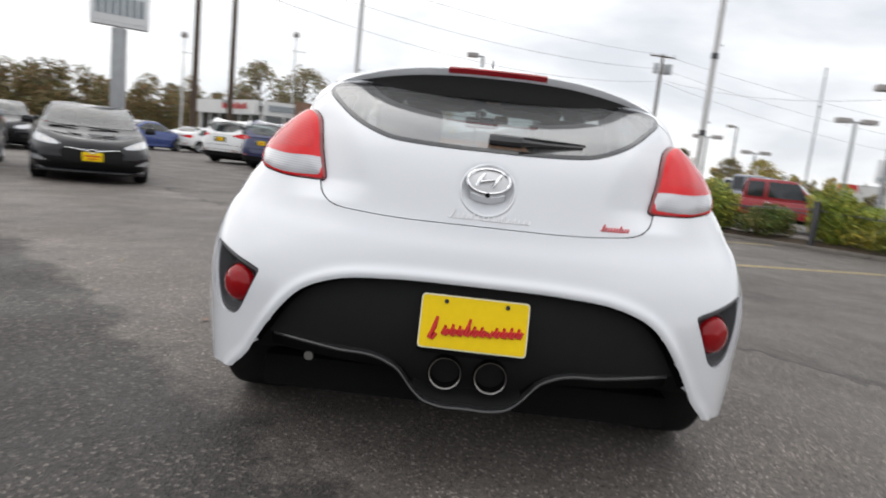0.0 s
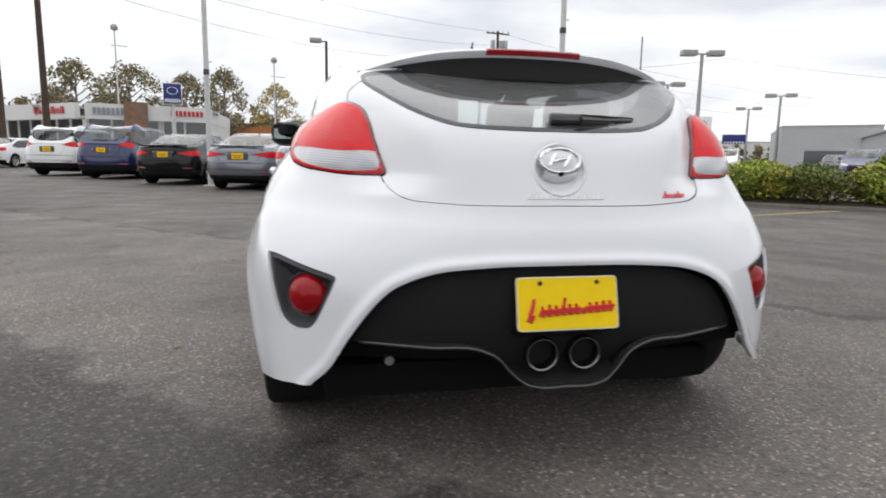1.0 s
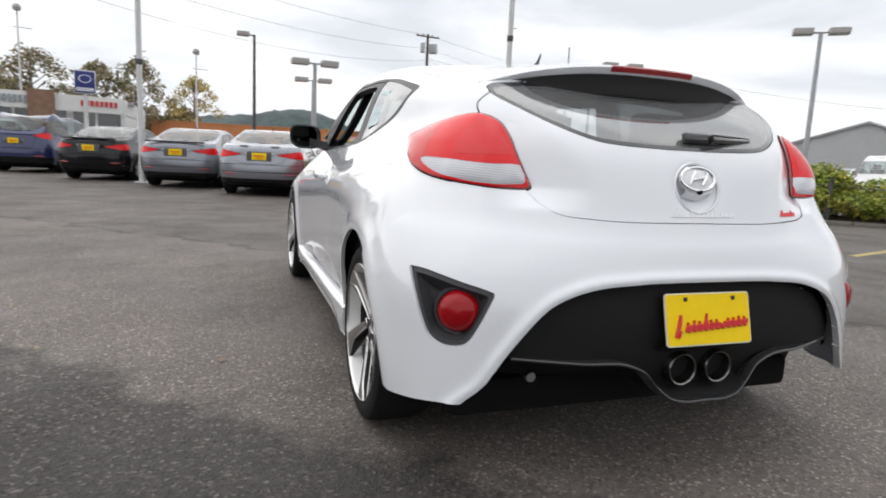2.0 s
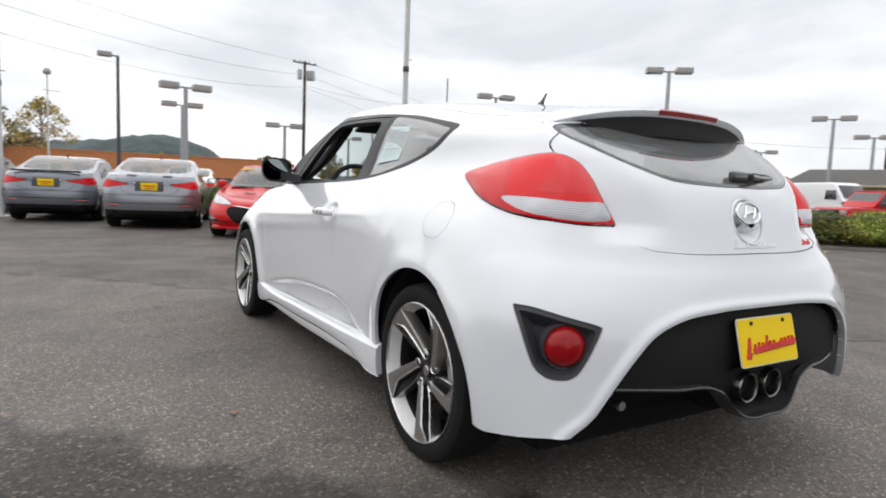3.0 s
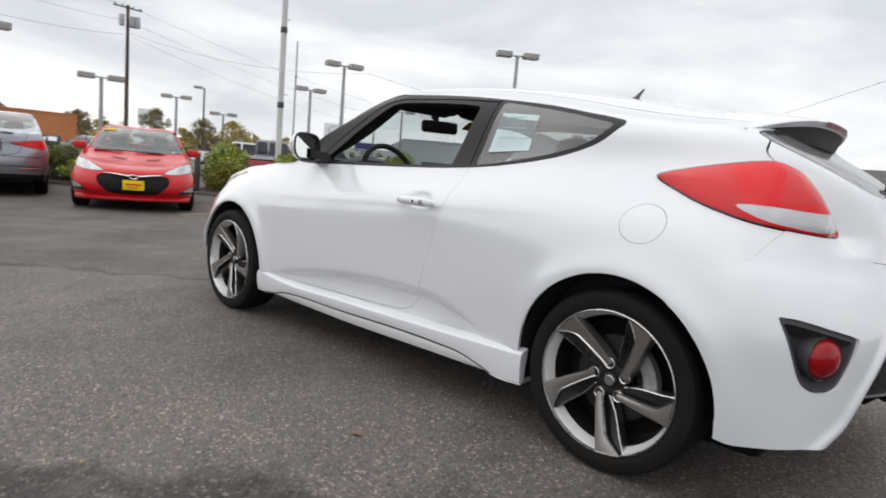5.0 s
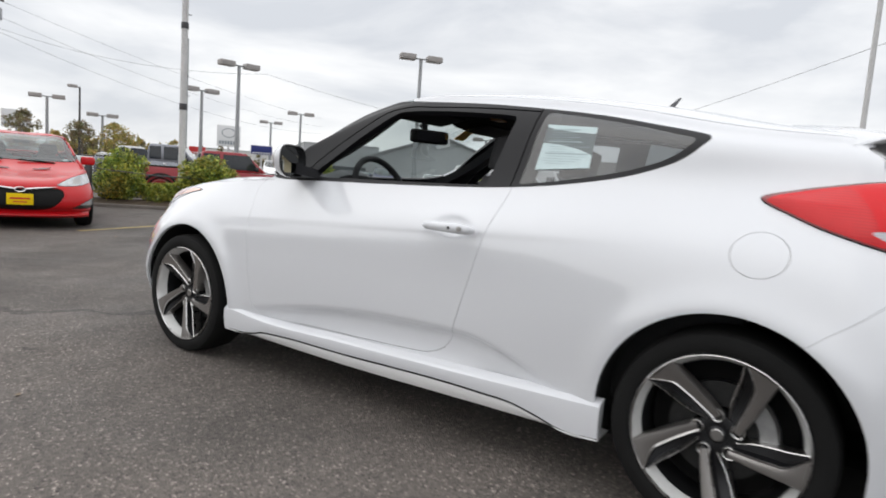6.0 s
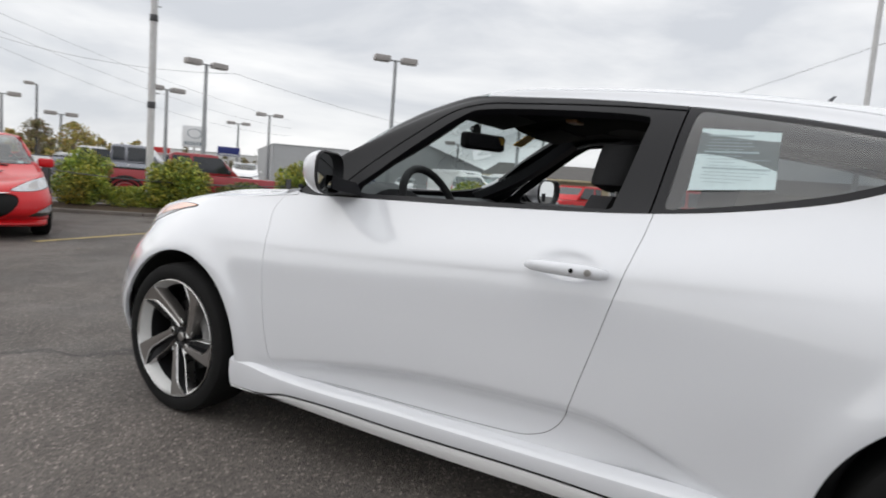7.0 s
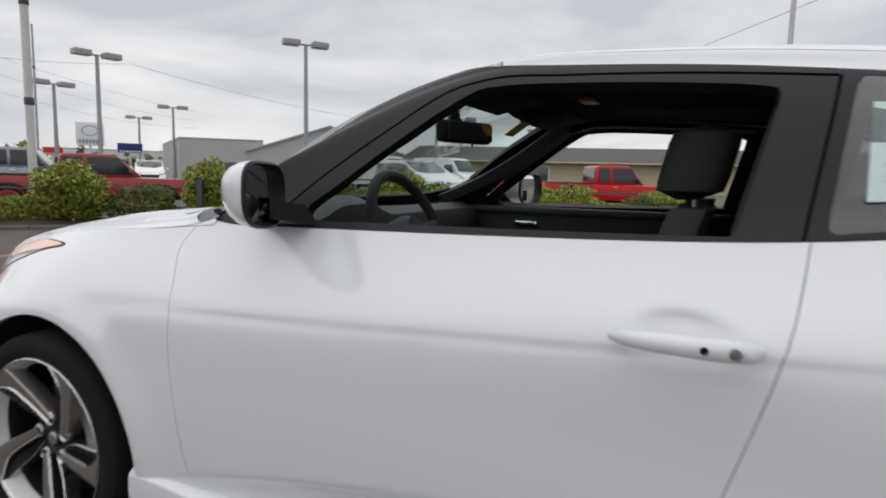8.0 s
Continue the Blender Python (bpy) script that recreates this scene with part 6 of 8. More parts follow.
    P, F = shelled(windw, 0.0, -0.003, "both")
    mesh_part("windscreen", off(P), F, CAR_GLAZING, car, "clear reflecting windscreen")
    P, F = shelled(rearw, 0.0, -0.003, "both")
    mesh_part("rear_window", off(P), F, CAR_GLAZING, car)
    P, F = shelled(grille, 0.02, -0.012, "both")
    mesh_part("grille", off(P), F, TEXTURED_BLACK, car, "black grille")
    for mir in ("flip", None):
        P, F = shelled(side, 0.0, -0.002, mir)
        mesh_part("side_window", off(P), F, CAR_GLAZING, car)
        P, F = shelled(tail, 0.012, 0.004, mir)
        mesh_part("tail_lamp", off(P), F, TAIL_RED, car, "red tail lamp")
        P, F = shelled(head, 0.012, 0.002, mir)
        hl = mesh_part("headlamp", off(P), F, HEAD_LENS, car, "clear headlamp")
        P, F = shelled(fogs, 0.012, -0.012, mir)
        fog_part = mesh_part("front_fog_lamp", off(P), F, GLOSS_BLACK, car, "front fog lamp in a black recess")
        if "fog" in k:
            lens, _ = split(fogs, np.minimum(inside(rounded(k["fog"]), pair(fogs[0][:, 0], fogs[0][:, 2])) - 0.012, fogs[0][:, 2] - 0.33 + 0.0 * fogs[0][:, 0]))
            P, F = shelled(lens, 0.01, -0.004, mir)
            mesh_part("lens", off(P), F, HEAD_LENS, fog_part)
            inner, _ = split(head, np.minimum(inside(head_o, pair(head[0][:, 0] + 0.22 * np.clip(L - 0.1 - head[0][:, 1], 0, 1), head[0][:, 2])) - 0.022, 0.05 - np.abs(head[0][:, 0] - W * 0.74)))
            P, F = shelled(inner, 0.004, 0.004, mir)
            mesh_part("reflector", off(P), F, STEEL, hl)
        s = -1 if mir else 1
        mm = part("door_mirror", box_bm((0.20, 0.10, 0.13), (s * (W + k.get("ear", 0.07)), fb - 0.42 - ra, belt + 0.06), 0.04, 3), paint, car)
        part("mirror_glass", box_bm((0.15, 0.006, 0.09), (s * (W + 0.005 + k.get("ear", 0.07)), fb - 0.473 - ra, belt + 0.06), 0.0), MIRROR, mm)
        for ya in (ra, fa):
            plain_wheel(car, s * (W - 0.12), ya - ra, wr, RIM_SILVER)
        part("sill", box_bm((0.05, fa - ra - 2 * wr - 0.1, 0.10), (s * (W * 0.93), (fa - ra) / 2, 0.24), 0.02), paint, car)
    part("underbody", box_bm((W * 1.66, L * 0.74, 0.18), (0, L / 2 - ra, 0.235), 0.03), GAP_BLACK, car)
    # cabin seen through the glazing: floor tub, parcel shelf, seats, dashboard, steering wheel
    part("cabin_tub", box_bm((W * 1.62, fb - rb - 0.1, belt - 0.42), (0, (rb + fb) / 2 - ra, (belt + 0.20) / 2), 0.03), CABIN_BLACK, car)
    for sx in (-0.36, 0.36):
        for sy, zt in ((rb + 0.55, H - 0.30), ((rb + fb) / 2 + 0.15, H - 0.26)):
            st = part("seat_back", box_bm((0.46, 0.12, zt - belt + 0.15), (sx, sy - ra, (zt + belt - 0.15) / 2 - 0.08), 0.04, 2, turn=Matrix.Rotation(radians(10), 4, "X")), CABIN_BLACK, car)
            part("headrest", box_bm((0.25, 0.09, 0.17), (sx, sy - 0.05 - ra, zt + 0.01), 0.04, 2), CABIN_BLACK, st)
    part("dashboard", box_bm((W * 1.5, 0.35, 0.10), (0, fb - 0.35 - ra, belt + 0.01), 0.04, 2), CABIN_GREY, car)
    v, f = tube([(0.36 + 0.18 * math.cos(t), fb - 0.62 - ra + 0.06 * math.sin(t), belt + 0.02 + 0.17 * math.sin(t)) for t in np.linspace(0, 2 * math.pi, 25)], 0.016, 6, False)
    mesh_part("steering_wheel", [(-p[0], p[1], p[2]) for p in v], f, CABIN_BLACK, car)
    part("inside_mirror", box_bm((0.22, 0.04, 0.06), (0, ft + 0.06 - ra, H - 0.15), 0.015), CABIN_BLACK, car)
    v, f = loft([[(0.016, rt + 0.26 - ra, H - 0.014), (0, rt + 0.34 - ra, H - 0.010), (-0.016, rt + 0.26 - ra, H - 0.014)], [(0.004, rt + 0.22 - ra, H + 0.045), (0, rt + 0.25 - ra, H + 0.045), (-0.004, rt + 0.22 - ra, H + 0.045)]], True)
    mesh_part("aerial", v, f + [(3, 4, 5)], SATIN_BLACK, car)
    if k.get("boot", True):
        # bumper seam, corner reflectors, plate recess and boot lip
        band = skin[skin[:, 1] < 0.9]

        def rear_y(x, z):
            d = np.hypot(band[:, 0] - abs(x), band[:, 2] - z)
            return float(band[np.argsort(d)[:4], 1].min())
        for s in (-1, 1):
            pts = [(s * W * q, rear_y(W * q, deck * 0.43) - 0.004 - ra, deck * 0.43 + 0.03 * q) for q in np.linspace(0.56, 0.84, 6)]
            v, f = tube(pts, [0.006, 0.013, 0.015, 0.015, 0.013, 0.006], 6)
            mesh_part("reflector", v, f, RED_DEEP, car)
        for zz, x1, r in ((deck * 0.64, 0.90, 0.005), (deck * 0.49, 0.86, 0.006)):
            pts = [(W * q, rear_y(W * q, zz) + 0.001 - ra, zz) for q in np.linspace(-x1, x1, 25)]
            v, f = tube(pts, r, 6)
            mesh_part("bumper_seam", v, f, GAP_BLACK, car)
        part("plate_recess", box_bm((0.50, 0.02, 0.19), (0, k.get("plate_y", 0.02) - ra + 0.002, k["plate"]), 0.008), GREY_PLASTIC, car)
        rows = [[(x, rear_y(x, deck - 0.02) + 0.05 - ra, deck + 0.002), (x, rear_y(x, deck - 0.02) - 0.006 - ra, deck + 0.020), (x, rear_y(x, deck - 0.02) - 0.004 - ra, deck - 0.012)] for x in np.linspace(-W * 0.62, W * 0.62, 15)]
        v, f = loft(rows)
        mesh_part("boot_lip", v, f, paint, car)
    part("rear_valance", box_bm((W * 1.5, 0.3, 0.18), (0, 0.28 - ra, 0.32), 0.03), GAP_BLACK, car)
    if k.get("boot", True):
        part("rear_strip", box_bm((0.55, 0.015, 0.03), (0, 0.030 - ra, deck * 0.86), 0.005), CHROME, car)
    for yy, zz, sg in ((k.get("plate_y", 0.02), k["plate"], -1), (L - 0.02, k.get("front_plate", 0.47), 1)):
        pl = part("licence_plate", box_bm((0.29, 0.02, 0.145), (0, yy - ra + sg * 0.012, zz), 0.004), YELLOW_PLATE, car, "yellow dealer plate")
        part("bar", box_bm((0.22, 0.006, 0.022), (0, yy - ra + sg * 0.024, zz + 0.01), 0.0), RED_INK, pl)
        part("bar", box_bm((0.15, 0.006, 0.014), (0, yy - ra + sg * 0.024, zz - 0.035), 0.0), RED_INK, pl)
    if "mouth" in k:
        coupe_front(car, k, skin, off, paint)
    if k.get("spoiler"):
        rows = [[(x, 0.12 - ra, deck + 0.03), (x, 0.05 - ra, deck + 0.06), (x, 0.02 - ra, deck + 0.055), (x, 0.06 - ra, deck + 0.015)] for x in np.linspace(-W * 0.72, W * 0.72, 9)]
        v, f = loft(rows, True)
        mesh_part("boot_spoiler", v, f + [(3, 2, 1, 0), (32, 33, 34, 35)], paint, car)
    return car


def coupe_front(car, k, skin, off, paint):
    """Chrome wing over the grille, oval badge, bonnet slits, wipers, stickers and a lower lip."""
    L, W, H = k["L"], k["W"] / 2, k["H"]
    rb, rt, ft, fb = k["glass"]
    band = skin[(skin[:, 3] > 0.05) & (skin[:, 1] > L * 0.5)]

    def front_y(x, z):
        b = band[band[:, 1] > L - 0.9]
        d = np.hypot(b[:, 0] - abs(x), b[:, 2] - z)
        return float(b[np.argsort(d)[:4], 1].mean())

    def top(x, y):
        d = np.hypot(band[:, 0] - abs(x), band[:, 1] - y)
        return float(band[np.argsort(d)[:4], 2].max())
    for s in (-1, 1):
        pts = []
        for q in np.linspace(0.06, 0.40, 8):
            z = 0.520 + 0.050 * (q / 0.40) ** 0.8
            pts.append((s * q, front_y(q, z) + 0.012, z))
        v, f = tube([off(np.array(p)) for p in pts], [0.012, 0.013, 0.012, 0.011, 0.010, 0.008, 0.006, 0.003], 8)
        mesh_part("chrome_wing", v, f, CHROME, car, "chrome wing over the grille")
        rows = []
        for q in np.linspace(0.14, 0.36, 7):
            y = fb + 0.36 - 0.10 * (q - 0.14) / 0.22
            wdt = 0.030 * math.sin(math.pi * (0.15 + 0.75 * (q - 0.14) / 0.22))
            rows.append([off(np.array((s * q, y - wdt, top(q, y) + 0.004))), off(np.array((s * q, y, top(q, y) + 0.016))), off(np.array((s * q, y + wdt, top(q, y) + 0.004)))])
        v, f = loft(rows)
        mesh_part("bonnet_slit", v, f, GLOSS_BLACK, car, "black bonnet slit")
        a = 0.10 if s > 0 else 0.06
        pts = [(s * q + (0.1 if s < 0 else 0.12), fb + 0.01, k["hood"] + 0.018 + 0.012 * i) for i, q in enumerate((0.52, 0.3, a))]
        v, f = tube([off(np.array(p)) for p in pts], 0.012, 6)
        mesh_part("wiper", v, f, GAP_BLACK, car)
    ring = [off(np.array((0.058 * math.cos(t), front_y(0, 0.52) + 0.02, 0.525 + 0.030 * math.sin(t)))) for t in np.linspace(0, 2 * math.pi, 25)]
    v, f = tube(ring, 0.008, 6, False)
    mesh_part("front_badge", v, f, CHROME, car, "chrome oval badge")
    rows = []
    for x in np.linspace(-0.80, 0.80, 25):
        y = front_y(x, 0.20)
        rows.append([off(np.array((x, y - 0.03, 0.235))), off(np.array((x, y + 0.004, 0.205))), off(np.array((x, y + 0.006, 0.180))), off(np.array((x, y - 0.05, 0.155)))])
    v, f = loft(rows)
    mesh_part("front_lip", v, f, paint, car)
    for x, z, w, h, mat, lab in () if not k.get("banner") else ((0.46, H - 0.085, 0.24, 0.055, TAG_YELLOW, "orange price banner"), (-0.56, k["hood"] + 0.075, 0.06, 0.05, PAPER, "white sticker")):
        yy = ft + (fb - ft) * (H - z) / (H - k["hood"]) - 0.10 * abs(x)
        tilt = Matrix.Rotation(math.atan2(fb - ft, H - k["hood"]), 4, "X")
        bm = box_bm((w, 0.004, h), (0, 0, 0), 0.0)
        bmesh.ops.transform(bm, matrix=Matrix.Translation((x, yy + 0.03 - k["axles"][0], z)) @ tilt, verts=bm.verts)
        part("windscreen_sticker", bm, mat, car, lab)


CAR_GLAZING = glass("parked_car_glazing", (0.80, 0.90, 0.90), 0.25, 0.08, 3.2)
CAR_GLASS = material("dark_car_glass", (0.018, 0.022, 0.028), 0.05, coat=0.5, vary=0.15, scale=3)
HEAD_LENS = material("headlamp_lens", (0.46, 0.47, 0.49), 0.14, coat=0.6, vary=0.35, scale=14, metal=0.35)
RIM_SILVER = material("silver_wheel_paint", (0.45, 0.45, 0.46), 0.3, metal=0.8, vary=0.06)
SILVER_PAINT = material("silver_paint", (0.23, 0.24, 0.27), 0.26, metal=0.6, coat=0.8, vary=0.0, rough_vary=0.0)
SILVER_PALE = material("pale_silver_paint", (0.29, 0.30, 0.335), 0.26, metal=0.6, coat=0.8, vary=0.0, rough_vary=0.0)
BLACK_PAINT = material("black_paint", (0.006, 0.006, 0.008), 0.2, coat=0.45, vary=0.0, rough_vary=0.0, spec=0.2)
BLUE_PAINT = material("dark_blue_paint", (0.012, 0.018, 0.085), 0.3, coat=1.0, metal=0.2, vary=0.05)
BRIGHT_BLUE = material("bright_blue_paint", (0.02, 0.05, 0.22), 0.3, coat=1.0, metal=0.2, vary=0.05)
CAR_WHITE = material("plain_white_paint", (0.78, 0.78, 0.78), 0.3, coat=1.0, vary=0.0, rough_vary=0.0)
CAR_RED = material("bright_red_paint", (0.50, 0.004, 0.008), 0.3, coat=0.25, vary=0.0, rough_vary=0.0, spec=0.35)
DULL_RED = material("faded_red_paint", (0.32, 0.018, 0.026), 0.4, coat=0.6, vary=0.06)

SEDAN = dict(L=4.55, W=1.78, H=1.43, belt=0.93, hood=0.93, deck=1.03, glass=(0.62, 1.45, 2.55, 3.45), axles=(0.93, 3.63), tail=(0.46, 0.80, 0.93), head=(0.62, 0.74), grille=(0.36, 0.60), plate=0.83,
             doors=[(1.25, 2.15), (2.17, 3.25)], spoiler=True, dark=0.37, screen=(0.30, 3.4), sink=0.09, cowl=0.812)
PLAIN_SEDAN = dict(SEDAN, spoiler=False)
COUPE = dict(banner=True, ear=0.0, cowl=0.808, L=4.49, W=1.755, H=1.335, belt=0.88, hood=0.855, deck=0.98, glass=(0.50, 1.50, 2.25, 3.10), axles=(0.92, 3.66), tail=(0.5, 0.78, 0.92), head=(0.58, 0.74), grille=(0.22, 0.54), plate=0.80,
             doors=[(1.70, 2.98)], dark=0.17, nose=0.50, chin=0.33, tuck=0.68, wheel=0.325, screen=(0.26, 3.6), sink=0.10, grid=(220, 110), front_plate=0.40,
             lamp=[(0.42, 0.590), (0.50, 0.640), (0.64, 0.695), (0.82, 0.745), (1.02, 0.765), (1.03, 0.690), (0.90, 0.630), (0.66, 0.590)],
             mouth=[(-0.3, 0.245), (0.0, 0.245), (0.28, 0.255), (0.40, 0.325), (0.49, 0.450), (0.46, 0.540), (0.30, 0.560), (0.0, 0.540), (-0.3, 0.540)],
             fog=[(0.58, 0.275), (0.66, 0.330), (0.78, 0.400), (0.88, 0.440), (0.89, 0.360), (0.85, 0.280), (0.72, 0.265)])
SUV = dict(L=4.65, W=1.88, H=1.68, belt=1.10, hood=1.08, deck=1.10, glass=(0.14, 0.50, 2.45, 3.45), axles=(0.95, 3.65), tail=(0.60, 1.0, 1.16), head=(0.76, 0.90), grille=(0.45, 0.78), plate=0.92,
           doors=[(1.15, 2.10), (2.12, 3.20)], dark=0.46, boxy=True, boot=True, wheel=0.36, tuck=0.78, corner=3.2)

def stand(ob, x, y, turn):
    ob.matrix_basis = pose(x, y, 0, 0, 0, turn)
    return ob


ROW = "parked cars in the row"
silver = stand(parked_car("sedan_car", "silver grey sedan with a yellow dealer plate, parked tail out", PLAIN_SEDAN, SILVER_PALE, ROW), -0.55, 12.0, -13)
silver_b = stand(parked_car("sedan_car", "silver sedan with a boot spoiler, parked tail out", SEDAN, SILVER_PAINT, ROW), -2.3, 14.1, -13)
black_a = stand(parked_car("sedan_car", "black sedan with a yellow dealer plate, parked tail out", SEDAN, BLACK_PAINT, ROW), -4.5, 16.4, -13)
blue_suv = stand(parked_car("suv_car", "dark blue sport utility car parked tail out", SUV, BLUE_PAINT, ROW), -7.0, 19.6, -13)
white_suv = copy_thing(blue_suv, pose(-9.4, 21.9, 0, 0, 0, -13))
white_sedan = stand(parked_car("sedan_car", "white sedan parked tail out in the row", PLAIN_SEDAN, CAR_WHITE, ROW), -15.6, 31.0, -13)
tagged(white_suv, "white sport utility car parked tail out")
for o in white_suv.children_recursive:
    if o.data.materials and o.data.materials[0] is BLUE_PAINT:
        o.data = o.data.copy()
        o.data.materials[0] = CAR_WHITE
red_coupe = stand(parked_car("coupe_car", "bright red sports coupe with a black grille, parked nose out", COUPE, CAR_RED), 1.98, 12.02, 158.5)
FRONT_SEDAN = dict(PLAIN_SEDAN, H=1.33, belt=0.88, hood=0.86, nose=0.56, chin=0.36, grid=(200, 100), front_plate=0.44,
                   lamp=[(0.46, 0.600), (0.52, 0.650), (0.66, 0.700), (0.82, 0.745), (1.00, 0.760), (1.02, 0.690), (0.88, 0.640), (0.66, 0.600)],
                   mouth=[(-0.3, 0.270), (0.0, 0.270), (0.26, 0.280), (0.36, 0.340), (0.44, 0.460), (0.42, 0.540), (0.28, 0.560), (0.0, 0.545), (-0.3, 0.545)],
                   fog=[(0.60, 0.315), (0.66, 0.360), (0.76, 0.410), (0.86, 0.430), (0.87, 0.370), (0.83, 0.310), (0.72, 0.300)])
black_front = stand(parked_car("sedan_car", "black sedan with a chrome-topped grille, parked nose out", FRONT_SEDAN, BLACK_PAINT), -8.07, 10.36, 213)
silver_front = copy_thing(silver, pose(-10.3, 9.4, 0, 0, 0, 213))
tagged(silver_front, "silver grey sedan parked nose out")
blue_car = stand(parked_car("sedan_car", "bright blue sedan parked far down the lot", PLAIN_SEDAN, BRIGHT_BLUE), -17.0, 27.5, -13)
dark_far = copy_thing(black_a, pose(-15.5, 17.5, 0, 0, 0, 215))
tagged(dark_far, "black sedan parked behind another black sedan")
far_white = copy_thing(white_sedan, pose(1.2, 20.0, 0, 0, 0, -13))
tagged(far_white, "white sedan parked beyond the silver sedans")


def pickup(name, label, paint, bed=True):
    """An older square pickup or utility wagon: cab, bonnet, bed or rear body. Origin under its middle, facing +y."""
    t = thing(name, label, "pickup truck" if bed else "car")
    W = 0.95

    def extrude(outline, hw, bevel, nm, mat, parent):
        n = len(outline)
        bm = bmesh.new()
        a = [bm.verts.new((-hw, y, z)) for y, z in outline]
        b = [bm.verts.new((hw, y, z)) for y, z in outline]
        bm.faces.new(a), bm.faces.new(b[::-1])
        for i in range(n):
            bm.faces.new((a[i], b[i], b[(i + 1) % n], a[(i + 1) % n]))
        bmesh.ops.recalc_face_normals(bm, faces=bm.faces)
        bmesh.ops.bevel(bm, geom=list(bm.edges), offset=bevel, segments=2, profile=0.6, affect="EDGES")
        return part(nm, bm, mat, parent)

    tail = -2.6 if bed else -2.3
    extrude([(tail, 0.45), (tail, 1.08), (2.45, 1.03), (2.62, 0.95), (2.62, 0.45)], W, 0.05, "body", paint, t)
    ca, cb = (-0.62, 1.35) if bed else (-2.25, 1.35)
    cab = [(ca, 1.05), (ca + 0.06, 1.72), (ca + 0.2, 1.78), (0.55, 1.78), (0.72, 1.74), (cb, 1.06)]
    extrude(cab, W * 0.86, 0.06, "cab", paint, t)
    part("roof_edge", box_bm((W * 1.66, 0.05, 0.03), (0, 0.70, 1.755), 0.01), paint, t)
    # panes
    def pane(nm, pts, thick=0.012):
        bm = bmesh.new()
        vs = [bm.verts.new(p) for p in pts]
        face = bm.faces.new(vs)
        r = bmesh.ops.extrude_face_region(bm, geom=[face])
        nrm = (Vector(pts[1]) - Vector(pts[0])).cross(Vector(pts[2]) - Vector(pts[0])).normalized()
        bmesh.ops.translate(bm, vec=nrm * thick, verts=[e for e in r["geom"] if isinstance(e, bmesh.types.BMVert)])
        bmesh.ops.recalc_face_normals(bm, faces=bm.faces)
        return part(nm, bm, CAR_GLASS, t, smooth=False)
    hw = W * 0.86
    pane("windscreen", [(-hw * 0.88, 1.28, 1.12), (hw * 0.88, 1.28, 1.12), (hw * 0.84, 0.80, 1.68), (-hw * 0.84, 0.80, 1.68)], 0.02)
    pane("rear_window", [(-hw * 0.8, ca, 1.22), (-hw * 0.8, ca + 0.04, 1.66), (hw * 0.8, ca + 0.04, 1.66), (hw * 0.8, ca, 1.22)], -0.02)
    for s in (-1, 1):
        x = s * (hw + 0.002)
        spans = [(0.05, 1.10)] + ([(-0.5, -0.05)] if bed else [(-0.95, -0.05), (-2.1, -1.05)])
        for a, b in spans:
            top_b = b - 0.30 if b > 0.5 else b
            pts = [(x, a, 1.14), (x, b, 1.14), (x, top_b, 1.68), (x, a, 1.68)]
            pane("side_window", pts if s > 0 else pts[::-1], 0.012)
        for y in (-1.65 if bed else -1.5, 1.75):
            plain_wheel(t, s * (W - 0.10), y, 0.37, RIM_SILVER)
            v, f = lathe([(0.44, -0.02), (0.46, 0.0), (0.44, 0.03), (0.38, 0.03)], 32)
            keep = [q for q in f if all(v[i][2] > -0.12 for i in q)]
            ids = sorted({i for q in keep for i in q})
            at = {i: n for n, i in enumerate(ids)}
            mesh_part("wheel_arch", [(s * v[i][0] + s * (W + 0.004), v[i][1] + y, v[i][2] + 0.40) for i in ids], [tuple(at[i] for i in q) for q in keep], GLOSS_BLACK, t)
        part("headlamp", box_bm((0.30, 0.04, 0.18), (s * 0.70, 2.62, 0.82), 0.02), HEAD_LENS, t)
        part("tail_lamp", box_bm((0.12, 0.05, 0.34), (s * 0.87, tail, 0.88), 0.02), TAIL_RED, t)
        mr = part("door_mirror", box_bm((0.16, 0.09, 0.17), (s * (W + 0.03), 1.02, 1.20), 0.03), GLOSS_BLACK, t)
        part("rub_strip", box_bm((0.02, 4.3, 0.05), (s * (W + 0.006), 0.05, 0.74), 0.008), GREY_PLASTIC, t)
        part("door_handle", box_bm((0.03, 0.16, 0.035), (s * (W + 0.004), 0.12, 0.96), 0.01), CHROME, t)
    part("grille", box_bm((0.95, 0.04, 0.22), (0, 2.62, 0.82), 0.02), GLOSS_BLACK, t)
    part("front_bumper", box_bm((1.86, 0.16, 0.20), (0, 2.68, 0.52), 0.04), CHROME, t)
    part("rear_bumper", box_bm((1.80, 0.16, 0.16), (0, tail - 0.06, 0.54), 0.04), CHROME, t)
    part("underbody", box_bm((1.5, 4.6, 0.2), (0, 0, 0.42), 0.03), GAP_BLACK, t)
    if bed:
        part("bed_floor", box_bm((1.66, 1.86, 0.02), (0, -1.62, 1.095), 0.0), GAP_BLACK, t)
        for s in (-1, 1):
            part("bed_rail", box_bm((0.10, 1.95, 0.06), (s * 0.89, -1.62, 1.10), 0.015), GLOSS_BLACK, t)
    return t


